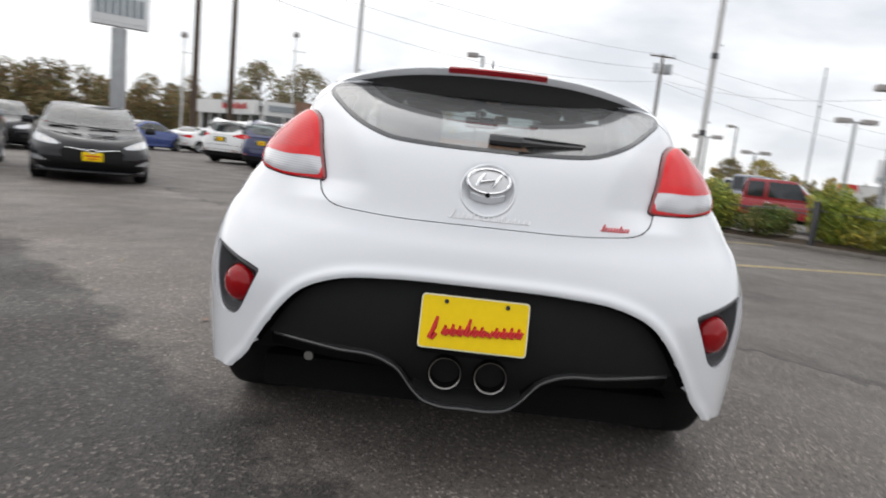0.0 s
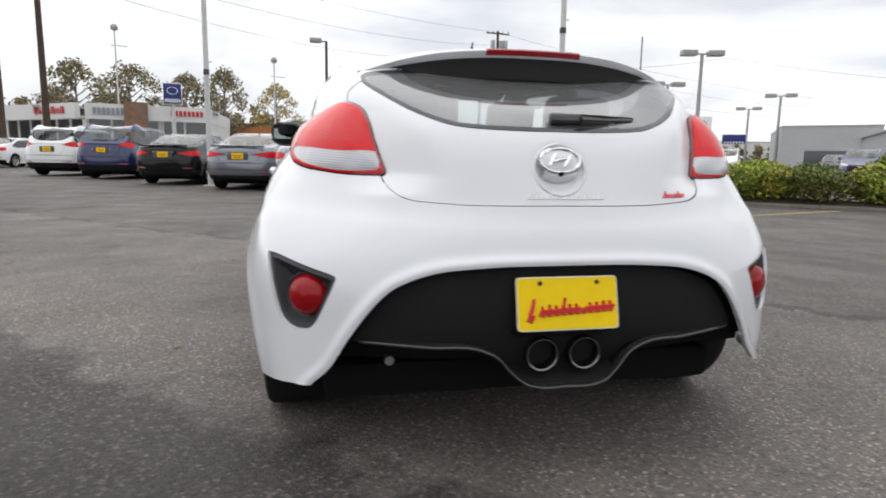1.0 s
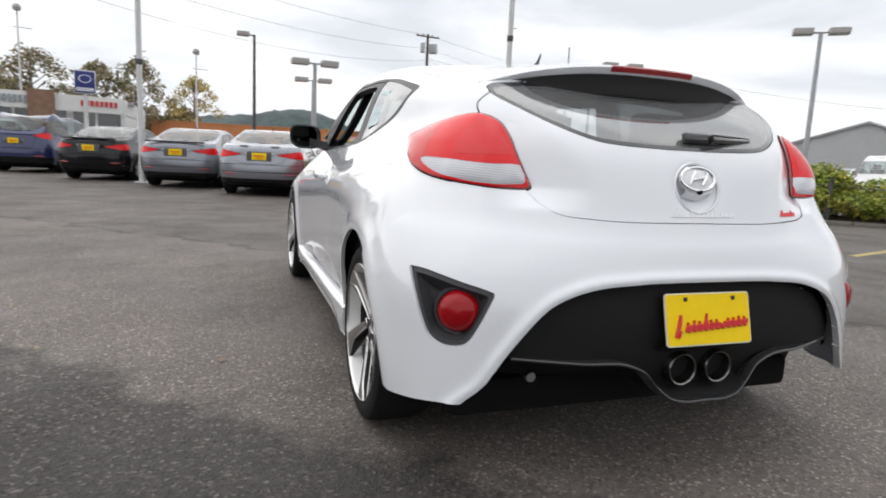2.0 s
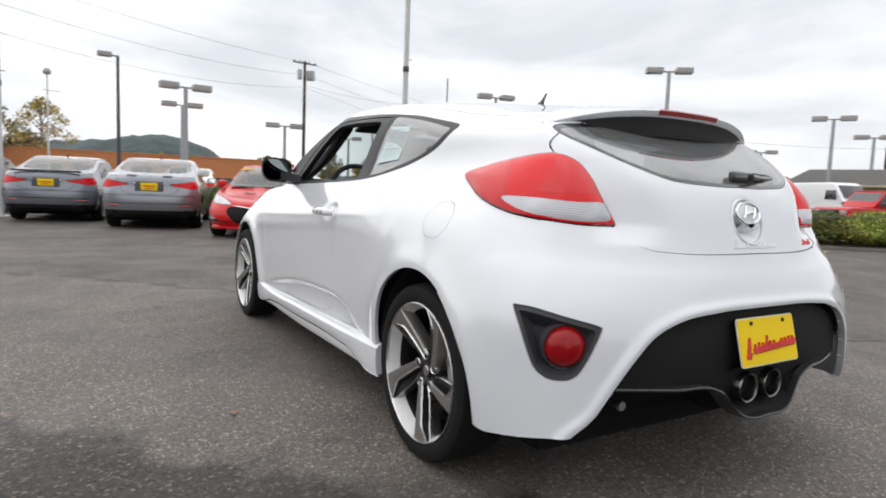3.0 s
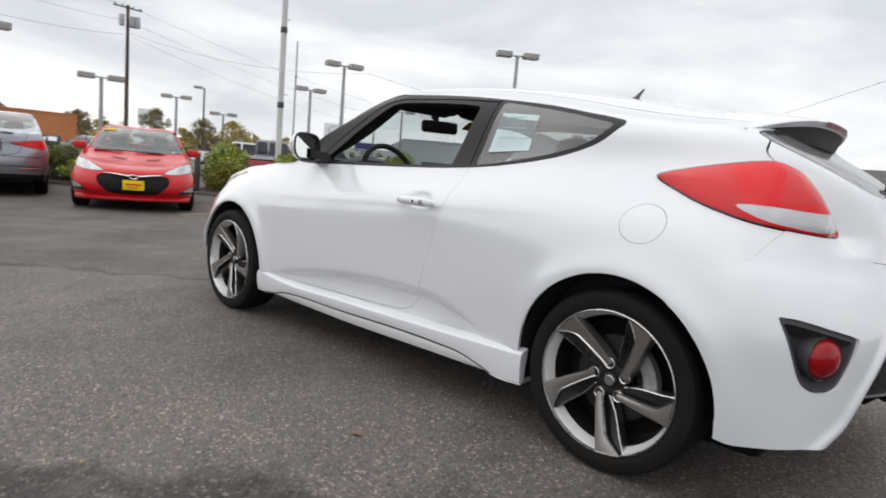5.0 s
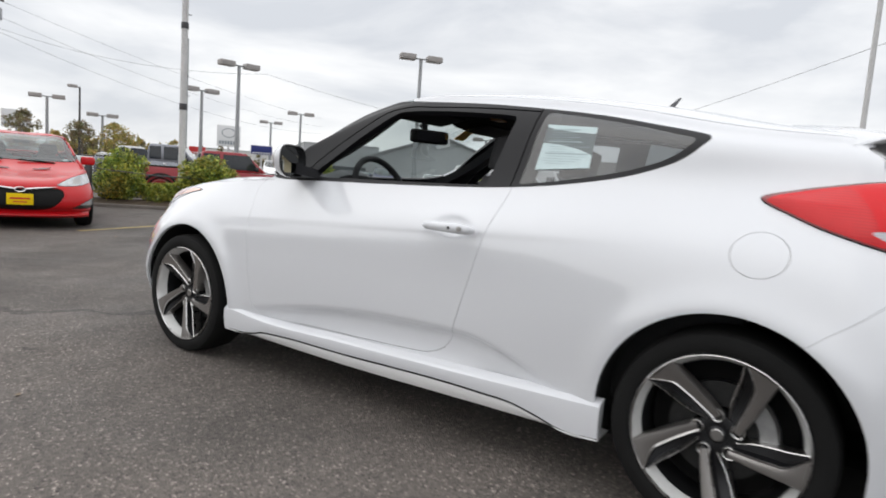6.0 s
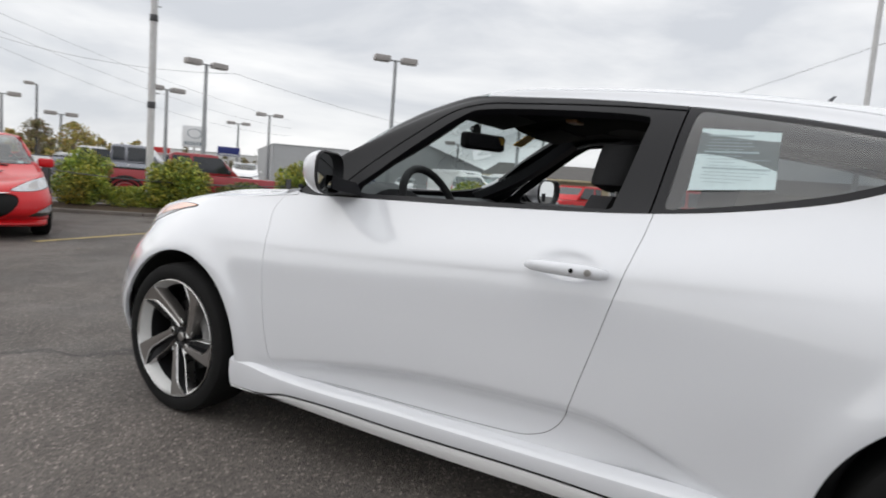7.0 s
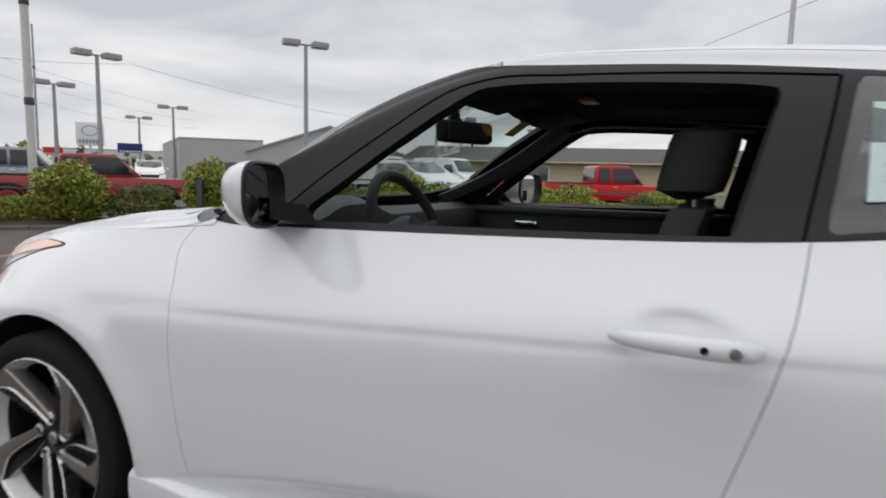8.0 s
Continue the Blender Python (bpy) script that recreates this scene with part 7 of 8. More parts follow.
near_truck = stand(pickup("pickup_truck", "faded red extended-cab pickup truck parked behind the shrubs", DULL_RED), 9.1, 16.4, -121.5)
near_truck.matrix_basis = near_truck.matrix_basis @ Matrix.Diagonal((0.95, 1.0, 0.82, 1))
silver_pickup = stand(pickup("pickup_truck", "silver pickup truck parked beyond the red one", SILVER_PALE), 12.4, 24.8, -132)
bright_pickup = copy_thing(silver_pickup, pose(20.3, 4.6, 0, 0, 0, -150) @ Matrix.Scale(0.9, 4))
tagged(bright_pickup, "bright red pickup truck standing before the beige building")
for o in bright_pickup.children_recursive:
    if o.data.materials[0] is SILVER_PALE:
        o.data = o.data.copy()
        o.data.materials[0] = CAR_RED
bright_pickup_b = copy_thing(bright_pickup, pose(24.5, 9.6, 0, 0, 0, 70))
tagged(bright_pickup_b, "red pickup truck standing behind the low shrubs")
white_pickup = copy_thing(silver_pickup, pose(15.5, 33.5, 0, 0, 0, -120))
tagged(white_pickup, "white pickup truck parked far behind the shrubs")
for o in white_pickup.children_recursive:
    if o.data.materials[0] is SILVER_PALE:
        o.data = o.data.copy()
        o.data.materials[0] = CAR_WHITE


def delivery_van():
    """A tall box-shaped van: body with a sloped nose, panes, doors, lamps, bumpers, wheels. Origin under its rear axle, facing +y."""
    t = thing("delivery_van", "white high-roofed delivery van parked at the far lot", "van", "parked vans")
    prof = [(-1.0, 0.42), (-1.02, 1.2), (-0.98, 2.28), (-0.86, 2.40), (2.7, 2.42), (3.05, 2.30), (3.72, 1.38), (4.32, 1.10), (4.42, 0.95), (4.42, 0.42)]
    bm = bmesh.new()
    rings = []
    for x, k in ((-0.99, 0.0), (-0.90, 0.03), (0.90, 0.03), (0.99, 0.0)):
        side = abs(x) > 0.95
        rings.append([bm.verts.new((x - math.copysign(0.10 * max(0, z - 1.2) / 1.2, x) if side else x * (1 - 0.08 * max(0, z - 1.2) / 1.2), y + (0.05 if side and y < 0 else -0.05 if side else 0), z - (0.06 if side and z > 2.2 else 0))) for y, z in prof])
    n = len(prof)
    for r0, r1 in zip(rings, rings[1:]):
        for i in range(n):
            bm.faces.new((r0[i], r1[i], r1[(i + 1) % n], r0[(i + 1) % n]))
    bm.faces.new(rings[0]), bm.faces.new(rings[-1])
    bmesh.ops.recalc_face_normals(bm, faces=bm.faces)
    part("body", bm, CAR_WHITE, t, sharp=25)
    tilt = Matrix.Rotation(math.atan2(3.72 - 3.05, 2.30 - 1.38), 4, "X")
    part("windscreen", box_bm((1.62, 0.03, 0.92), (0, 3.42, 1.86), 0.01, turn=tilt), CAR_GLASS, t)
    for s in (-1, 1):
        part("rear_door_window", box_bm((0.62, 0.03, 0.62), (s * 0.40, -1.025, 1.72), 0.01), CAR_GLASS, t)
        part("tail_lamp", box_bm((0.12, 0.06, 0.46), (s * 0.91, -1.0, 1.15), 0.02), TAIL_RED, t)
        part("headlamp", box_bm((0.34, 0.10, 0.22), (s * 0.74, 4.38, 0.92), 0.03), HEAD_LENS, t)
        part("side_window", box_bm((0.03, 0.80, 0.56), (s * 0.955, 2.75, 1.66), 0.01, turn=Matrix.Rotation(radians(-5 * s), 4, "Y")), CAR_GLASS, t)
        part("door_mirror", box_bm((0.20, 0.10, 0.30), (s * 1.10, 3.25, 1.50), 0.03), GLOSS_BLACK, t)
        part("rub_strip", box_bm((0.03, 4.6, 0.10), (s * 0.995, 1.7, 0.72), 0.01), GREY_PLASTIC, t)
        for y in (0.0, 3.45):
            plain_wheel(t, s * 0.88, y, 0.35, RIM_SILVER)
    part("front_bumper", box_bm((1.92, 0.18, 0.26), (0, 4.42, 0.52), 0.05), GREY_PLASTIC, t)
    part("rear_bumper", box_bm((1.90, 0.16, 0.20), (0, -1.04, 0.50), 0.04), GREY_PLASTIC, t)
    part("grille", box_bm((0.90, 0.06, 0.18), (0, 4.42, 0.80), 0.02), GLOSS_BLACK, t)
    part("underbody", box_bm((1.6, 5.0, 0.24), (0, 1.7, 0.36), 0.03), GAP_BLACK, t)
    return t


van_a = stand(delivery_van(), 37.0, 24.5, 160)
van_b = copy_thing(van_a, pose(39.5, 20.5, 0, 0, 0, 160))
FAR = "cars far behind the shrubs"
for i, (src, x, y, a, lab) in enumerate((
        (blue_suv, 31.0, 28.0, 130, "dark sport utility car far behind the shrubs"), (white_suv, 27.0, 35.0, 140, "white sport utility car far behind the shrubs"),
        (black_a, 33.5, 32.5, 135, "black sedan far behind the shrubs"), (silver, 24.0, 41.0, 140, "silver sedan far behind the shrubs"),
        (white_sedan, 20.0, 44.0, 140, "white sedan far behind the shrubs"), (silver, 40.0, 38.0, 130, "silver sedan far off in the lot"),
        (black_a, 29.0, 46.0, 130, "black sedan far off in the lot"), (white_suv, 44.0, 33.0, 120, "white sport utility car far off in the lot"),
        (silver_b, 10.0, 40.0, 20, "silver sedan before the orange building"), (black_a, 14.0, 41.0, 20, "black sedan before the orange building"),
        (white_suv, 20.0, 12.6, 150, "white sport utility car behind the low shrubs"))):
    c = copy_thing(src, pose(x, y, 0, 0, 0, a))
    tagged(c, lab, group=FAR)


# ---- lamps, poles, wires ----
GALV = material("galvanised_steel", (0.34, 0.35, 0.36), 0.5, metal=0.5, vary=0.15, scale=3)
WHITE_POLE = material("weathered_white_pole", (0.55, 0.55, 0.55), 0.5, vary=0.18, scale=2.5)
DARK_POLE = material("dark_painted_pole", (0.05, 0.05, 0.055), 0.5, vary=0.2, scale=3)
WOOD_POLE = material("tarred_wood_pole", (0.07, 0.045, 0.032), 0.85, vary=0.3, scale=5, bump=0.3, bump_scale=30)
CABLE = material("black_cable", (0.10, 0.10, 0.105), 0.7)
LAMP_GLASS = material("lamp_glass", (0.55, 0.56, 0.55), 0.25, vary=0.1)
LAMP_BOX = material("grey_lamp_housing", (0.34, 0.32, 0.31), 0.5, vary=0.15, scale=4)


def lot_lamp(name, x, y, h, heads=2, turn=0.0, size=1.0, mat=GALV, label=""):
    """A tall car-park lamp: base, tapered pole, arms and flat boxes."""
    t = thing(name, label or "tall grey car park lamp with %s flat box heads" % ("two" if heads == 2 else "one"), "lamp", "car park lamps", at=pose(x, y, 0, 0, 0, turn))
    v, f = lathe([(0.0, 0.62), (0.26, 0.62), (0.28, 0.58), (0.28, 0.0)], 20, "z")
    mesh_part("footing", v, f, CONCRETE, t)
    v, f = tube([(0, 0, 0.6), (0, 0, h * 0.5), (0, 0, h)], [0.115 * size, 0.10 * size, 0.08 * size], 12)
    mesh_part("pole", v, f, mat, t)
    for s in ((-1, 1) if heads == 2 else (1,)):
        v, f = tube([(0, 0, h - 0.05), (s * 0.45 * size, 0, h)], 0.04 * size, 8)
        mesh_part("arm", v, f, mat, t)
        bm = box_bm((0.74 * size, 0.5 * size, 0.26 * size), (s * 0.66 * size, 0, h + 0.02), 0.05, 2)
        hd = part("lamp_head", bm, LAMP_BOX, t)
        part("lens", box_bm((0.60 * size, 0.34 * size, 0.02), (s * 0.66 * size, 0, h - 0.115 * size), 0.005), LAMP_GLASS, hd)
    return t


KERB = material("dirty_kerb_concrete", (0.15, 0.135, 0.12), 0.9, vary=0.3, scale=4, bump=0.2, bump_scale=40)
CONCRETE = material("concrete", (0.33, 0.32, 0.30), 0.85, vary=0.15, scale=3, bump=0.2, bump_scale=40)
for x, y, h, heads, turn, size in ((30.8, 25.3, 9.2, 2, -38, 1.0), (33.6, 48.4, 10.4, 2, -12, 1.3), (36.6, 58.5, 8.9, 2, -5, 1.25), (54.8, 63.3, 8.8, 2, -35, 1.2),
                             (62.0, 78.0, 8.5, 2, -35, 1.2), (5.2, 49.6, 8.2, 2, 5, 1.3), (6.8, 63.5, 8.4, 2, 0, 1.3), (18.9, 70.3, 7.9, 2, -10, 1.5), (51.4, 25.5, 8.1, 2, -60, 1.1),
                             (66.0, 29.0, 7.9, 2, -50, 1.2), (66.5, 41.0, 6.9, 2, -45, 1.2), (34.0, 88.0, 8.5, 2, -25, 1.4), (43.0, 92.0, 7.2, 2, -20, 1.4)):
    lot_lamp("car_park_lamp", x, y, h, heads, turn, size * 1.4)
lot_lamp("car_park_lamp", 0.25, 42.7, 8.7, 1, 180, 1.1, DARK_POLE, "tall dark car park lamp with one flat box head")
lot_lamp("car_park_lamp", 38.0, 88.0, 10.3, 1, 180, 1.4, DARK_POLE, "tall dark car park lamp with one box head, far off")


def slim_pole(x, y, h, r, mat, label, bands=()):
    t = thing("pole", label, "pole", at=pose(x, y, 0))
    v, f = tube([(0, 0, 0), (0, 0, h / 2), (0, 0, h)], [r, r * 0.92, r * 0.8], 14)
    mesh_part("shaft", v, f, mat, t)
    part("base_plate", box_bm((r * 4.5, r * 4.5, 0.03), (0, 0, 0.015), 0.005), mat, t)
    for z in bands:
        v, f = lathe([(r * 1.06, -0.07), (r * 1.1, -0.06), (r * 1.1, 0.06), (r * 1.06, 0.07)], 14, "z")
        mesh_part("band", [(a, b, c + z) for a, b, c in v], f, DARK_POLE, t)
        v, f = tube([(0, 0, z + 0.25), (0.16, 0, z + 0.27)], 0.012, 6)
        mesh_part("bracket", v, f, GALV, t)
    return t


slim_pole(5.5, 12.75, 10.0, 0.075, WHITE_POLE, "weathered pale steel pole with dark bands beside the shrubs", (2.3, 4.1))
slim_pole(-3.45, 15.2, 10.0, 0.07, WHITE_POLE, "pale steel pole standing between parked sedans", (3.0,))
slim_pole(11.2, -0.12, 9.0, 0.05, WHITE_POLE, "slim pale pole beyond the hatchback")
slim_pole(22.2, 38.7, 9.5, 0.07, GALV, "slim grey pole far behind the shrubs", (7.0,))


def globe_lamp(x, y, h):
    t = thing("globe_lamp", "slim pale post with a small round lamp on top", "lamp", at=pose(x, y, 0))
    v, f = tube([(0, 0, 0), (0, 0, h)], [0.09, 0.05], 10)
    mesh_part("post", v, f, WHITE_POLE, t)
    v, f = lathe([(0.0, 0.50), (0.18, 0.44), (0.28, 0.25), (0.24, 0.05), (0.08, 0.0)], 16, "z")
    mesh_part("lamp", [(a, b, c + h) for a, b, c in v], f, LAMP_BOX, t)
    v, f = tube([(-0.3, 0, h - 1.1), (0.9, 0, h - 1.15)], 0.03, 6)
    mesh_part("bracket", v, f, GALV, t)


globe_lamp(-3.9, 52.6, 8.4)
globe_lamp(-15.6, 50.6, 10.0)
globe_lamp(-23.5, 47.0, 8.5)


def utility_pole(x, y, h, turn, cans=True, wood=True):
    t = thing("utility_pole", "wooden utility pole with a cross arm and grey transformers" if cans else "dark wooden utility pole with wires", "pole", at=pose(x, y, 0, 0, 0, turn))
    v, f = tube([(0, 0, 0), (0, 0, h)], [0.20, 0.13], 12)
    mesh_part("shaft", v, f, WOOD_POLE, t)
    part("cross_arm", box_bm((2.6, 0.12, 0.12), (0, 0, h - 0.25), 0.01), WOOD_POLE, t)
    for x2 in (-1.15, -0.5, 0.5, 1.15):
        v, f = lathe([(0.0, 0.2), (0.05, 0.18), (0.06, 0.05), (0.03, 0.0)], 8, "z")
        mesh_part("insulator", [(a + x2, b, c + h - 0.19) for a, b, c in v], f, GREY_PLASTIC, t)
    if cans:
        for x2 in (-0.55, 0.45, 0.75):
            v, f = lathe([(0.0, 1.0), (0.2, 0.98), (0.24, 0.92), (0.24, 0.05), (0.2, 0.0), (0.0, 0.0)], 14, "z")
            mesh_part("transformer", [(a + x2, b - (0.25 if x2 > 0.6 else 0), c + h - 1.9) for a, b, c in v], f, GALV, t)
    return t


def cable(points, sag, r, label="thin black overhead cable"):
    pts = []
    for (a, b) in zip(points, points[1:]):
        for s in np.linspace(0, 1, 17):
            p = Vector(a).lerp(Vector(b), s)
            p.z -= sag * 4 * s * (1 - s)
            pts.append(p)
    v, f = tube(pts, r, 5)
    tagged(mesh_part("overhead_cable", v, f, CABLE), label, "cable", "overhead cables")


utility_pole(17.9, 60.0, 13.6, 10)
utility_pole(-16.6, 34.0, 13.0, 20, False)
utility_pole(-15.8, 37.5, 13.0, 20, False)
utility_pole(62.0, 26.0, 6.6, 30, False)
for z, dz in ((13.5, 0.0), (12.2, 0.4), (11.0, 0.9)):
    cable([(-16.6, 34.0, z - 0.6), (17.9, 60.0, z), (70, 75, z - 3.4)], 0.9 + dz, 0.012)
for z in (12.6, 11.6, 10.3):
    cable([(-80, 20, z), (-16.6, 34.0, z - 0.2)], 1.0, 0.012)
cable([(22.0, -8.0, 9.6), (62.0, 26.0, 6.5)], 0.5, 0.012)
cable([(17.9, 60.0, 11.2), (30.0, 40.0, 8.6), (62.0, 26.0, 6.4)], 1.0, 0.012)

# ---- buildings ----
BUILDING_WHITE = material("painted_render_white", (0.66, 0.66, 0.65), 0.7, vary=0.08, scale=0.6)
BUILDING_GREY = material("ribbed_grey_cladding", (0.40, 0.41, 0.42), 0.6, vary=0.08, scale=0.5)
BUILDING_BEIGE = material("beige_render", (0.46, 0.40, 0.27), 0.8, vary=0.1, scale=0.5)
BUILDING_ORANGE = material("orange_cladding", (0.52, 0.20, 0.075), 0.7, vary=0.12, scale=0.3)
ROOF_DARK = material("dark_shingle_roof", (0.085, 0.080, 0.075), 0.85, vary=0.2, scale=1.5)
ROOF_GREY = material("pale_metal_roof", (0.36, 0.37, 0.38), 0.5, vary=0.06, scale=0.6)
BRICK = material("brown_brick", (0.22, 0.13, 0.09), 0.85, vary=0.3, scale=3)
WINDOW_DARK = material("dark_shop_glass", (0.04, 0.05, 0.055), 0.08, coat=1.0, vary=0.2, scale=0.7)
SIGN_BLUE = material("blue_sign_face", (0.012, 0.022, 0.16), 0.4, vary=0.06)
SIGN_RED = material("red_sign_face", (0.5, 0.02, 0.02), 0.4)
SIGN_WHITE = material("white_sign_face", (0.75, 0.76, 0.77), 0.4, vary=0.04)


def wall_between(name, a, b, h, th, mat, parent, z0=0.0):
    a, b = Vector((*a, 0)), Vector((*b, 0))
    d = b - a
    m = Matrix.Translation((a + b) / 2 + Vector((0, 0, z0 + h / 2))) @ Matrix.Rotation(math.atan2(d.y, d.x), 4, "Z")
    bm = box_bm((d.length, th, h), (0, 0, 0))
    bmesh.ops.transform(bm, matrix=m, verts=bm.verts)
    return part(name, bm, mat, parent, smooth=False)


def showroom():
    """The low white showroom: two glazed fronts under a deep flat fascia, a brick pier, red and pale bars for its letters."""
    t = thing("showroom_building", "low white showroom with a deep flat fascia and dark windows", "building")
    A, B, C = Vector((-26.0, 56.5, 0)), Vector((-17.5, 49.0, 0)), Vector((-9.2, 51.2, 0))
    D, E2 = Vector((-9.5, 66.0, 0)), Vector((-28.0, 66.0, 0))
    top = 4.35
    for p, q in ((A, B), (B, C), (C, D), (D, E2), (E2, A)):
        d = (q - p).normalized()
        n = Vector((d.y, -d.x, 0))
        front = p in (A, B)
        o = n * 0.6 if front else Vector()
        wall_between("fascia", (p + o)[:2], (q + o)[:2], 1.15, 0.4, BUILDING_WHITE, t, top - 1.15)
        wall_between("plinth", p[:2], q[:2], 0.55 if front else top - 1.15, 0.3, BUILDING_WHITE, t)
        if not front:
            continue
        ln = (q - p).length
        k = max(3, int(ln / 1.7))
        for i in range(k):
            a, b = p + d * (ln * i / k + 0.09), p + d * (ln * (i + 1) / k - 0.09)
            wall_between("window", a[:2], b[:2], top - 1.15 - 0.55, 0.08, WINDOW_DARK, t, 0.55)
        for i in range(k + 1):
            c = p + d * (ln * i / k)
            wide = 0.42 if i % 3 == 0 else 0.16
            wall_between("mullion", (c - d * wide / 2)[:2], (c + d * wide / 2)[:2], top - 1.15, 0.25, BUILDING_WHITE, t)
    wall_between("roof", ((A + B) / 2 + Vector((-1, 4, 0)))[:2], ((C + D) / 2)[:2], 0.2, 11, ROOF_GREY, t, top - 0.25)
    c = B.lerp(C, 0.42)
    wall_between("brick_pier", (c + Vector((-0.8, -0.95, 0)))[:2], (c + Vector((0.8, -0.55, 0)))[:2], 4.55, 0.7, BRICK, t)
    d = (B - A).normalized()
    for i in range(7):
        p = A.lerp(B, 0.52 + i * 0.055) + Vector((-0.62, -0.72, 0)) * 0.93
        wall_between("letter_bar", p[:2], (p + d * 0.36)[:2], 0.36 if i % 2 else 0.5, 0.06, SIGN_RED, t, top - 0.75)
    d = (C - B).normalized()
    for i in range(9):
        p = B.lerp(C, 0.06 + i * 0.036) + Vector((0.25, -0.93, 0)) * 0.88
        wall_between("letter_bar", p[:2], (p + d * 0.22)[:2], 0.5, 0.06, GREY_INK, t, top - 0.8)
    for i in range(8):
        p = B.lerp(C, 0.68 + i * 0.036) + Vector((0.25, -0.93, 0)) * 0.88
        wall_between("letter_bar", p[:2], (p + d * 0.2)[:2], 0.4, 0.06, SIGN_RED, t, top - 0.72)


def box_building(name, label, base, h, wall, roof, parapet=0.25, windows=()):
    t = thing(name, label, "building")
    pts = [Vector((*p, 0)) for p in base]
    for i, p in enumerate(pts):
        q = pts[(i + 1) % len(pts)]
        wall_between("wall", p[:2], q[:2], h, 0.3, wall, t)
        wall_between("coping", p[:2], q[:2], 0.14, 0.42, roof, t, h)
    bm = bmesh.new()
    bm.faces.new([bm.verts.new((p.x, p.y, h - parapet)) for p in pts])
    r = bmesh.ops.extrude_face_region(bm, geom=bm.faces[:])
    bmesh.ops.translate(bm, vec=(0, 0, -0.2), verts=[e for e in r["geom"] if isinstance(e, bmesh.types.BMVert)])
    bmesh.ops.recalc_face_normals(bm, faces=bm.faces)
    part("roof", bm, roof, t, smooth=False)
    for i, s0, s1, z0, z1 in windows:
        p, q = pts[i], pts[(i + 1) % len(pts)]
        d = (q - p).normalized()
        n = Vector((d.y, -d.x, 0)) * 0.12
        wall_between("window", (p.lerp(q, s0) + n)[:2], (p.lerp(q, s1) + n)[:2], z1 - z0, 0.14, WINDOW_DARK, t, z0)
    return t


def gabled_building(name, label, centre, turn, w, l, eave, ridge, wall, roof, overhang=0.5, windows=(), chimney=None):
    """A building with a pitched roof; its ridge along its own y."""
    t = thing(name, label, "building", at=pose(*centre, 0, 0, turn))
    bm = bmesh.new()
    prof = [(-w / 2, 0), (w / 2, 0), (w / 2, eave), (0, ridge - 0.1), (-w / 2, eave)]
    a = [bm.verts.new((x, -l / 2, z)) for x, z in prof]
    b = [bm.verts.new((x, l / 2, z)) for x, z in prof]
    bm.faces.new(a), bm.faces.new(b[::-1])
    for i in range(5):
        bm.faces.new((a[i], b[i], b[(i + 1) % 5], a[(i + 1) % 5]))
    bmesh.ops.recalc_face_normals(bm, faces=bm.faces)
    part("wall", bm, wall, t, smooth=False)
    slope = (ridge - eave) / (w / 2)
    for s in (-1, 1):
        hw = w / 2 + overhang
        v = []
        for y in (-l / 2 - overhang, l / 2 + overhang):
            v += [(0, y, ridge), (s * hw, y, ridge - slope * hw), (s * hw, y, ridge - slope * hw - 0.22), (0, y, ridge - 0.22)]
        f = [(0, 1, 5, 4), (1, 2, 6, 5), (2, 3, 7, 6), (3, 0, 4, 7), (0, 3, 2, 1), (4, 5, 6, 7)]
        mesh_part("roof", v, f, roof, t, smooth=False)
        part("gutter", box_bm((0.14, l + 2 * overhang, 0.16), (s * (hw + 0.05), 0, ridge - slope * hw - 0.12), 0.03), BUILDING_BEIGE if wall is BUILDING_BEIGE else wall, t)
    for face, y, z, ww, hh in windows:
        part("window", box_bm((0.12, ww, hh), (face * (w / 2 + 0.01), y, z), 0.02), WINDOW_DARK, t)
        part("window_frame", box_bm((0.08, ww + 0.24, hh + 0.24), (face * (w / 2 + 0.005), y, z), 0.02), BUILDING_WHITE, t)
    if chimney:
        v, f = lathe([(0.0, 2.2), (0.42, 2.2), (0.42, 2.08), (0.30, 2.05), (0.30, 0.1), (0.45, 0.0), (0.45, -0.6)], 16, "z")
        mesh_part("flue", [(p[0] + chimney[0], p[1] + chimney[1], p[2] + chimney[2]) for p in v], f, GALV, t)
    return t


showroom()
box_building("orange_building", "long low orange store building", ((-9.5, 74), (17.0, 72), (18.0, 90), (-9, 92)), 3.7, BUILDING_ORANGE, BUILDING_ORANGE, windows=((0, 0.05, 0.95, 0.0, 1.5),))
box_building("grey_store", "flat-roofed pale grey store building", ((52.8, 60.0), (59.0, 53.0), (76, 70), (68, 80)), 4.9, BUILDING_GREY, ROOF_GREY, windows=((0, 0.25, 0.95, 0.3, 2.2),))
gabled_building("grey_hall", "pale grey hall with a low pitched roof", (74.0, 55.0, 0), -49, 19.5, 26, 3.9, 7.2, BUILDING_GREY, ROOF_GREY, 0.3)
gabled_building("beige_building", "long beige building with a dark low-pitched roof and a metal flue", (64.0, 1.0, 0), 14, 14, 58, 2.9, 4.3, BUILDING_BEIGE, ROOF_DARK, 0.9,
                windows=[(-1, y, 1.5, 1.6, 1.3) for y in (-22, -14, -6, 2, 10, 17)], chimney=(-3.6, 18.0, 3.6))
box_building("far_store", "far pale low store building", ((70, 110), (110, 85), (120, 100), (85, 125)), 4.5, BUILDING_WHITE, ROOF_GREY)


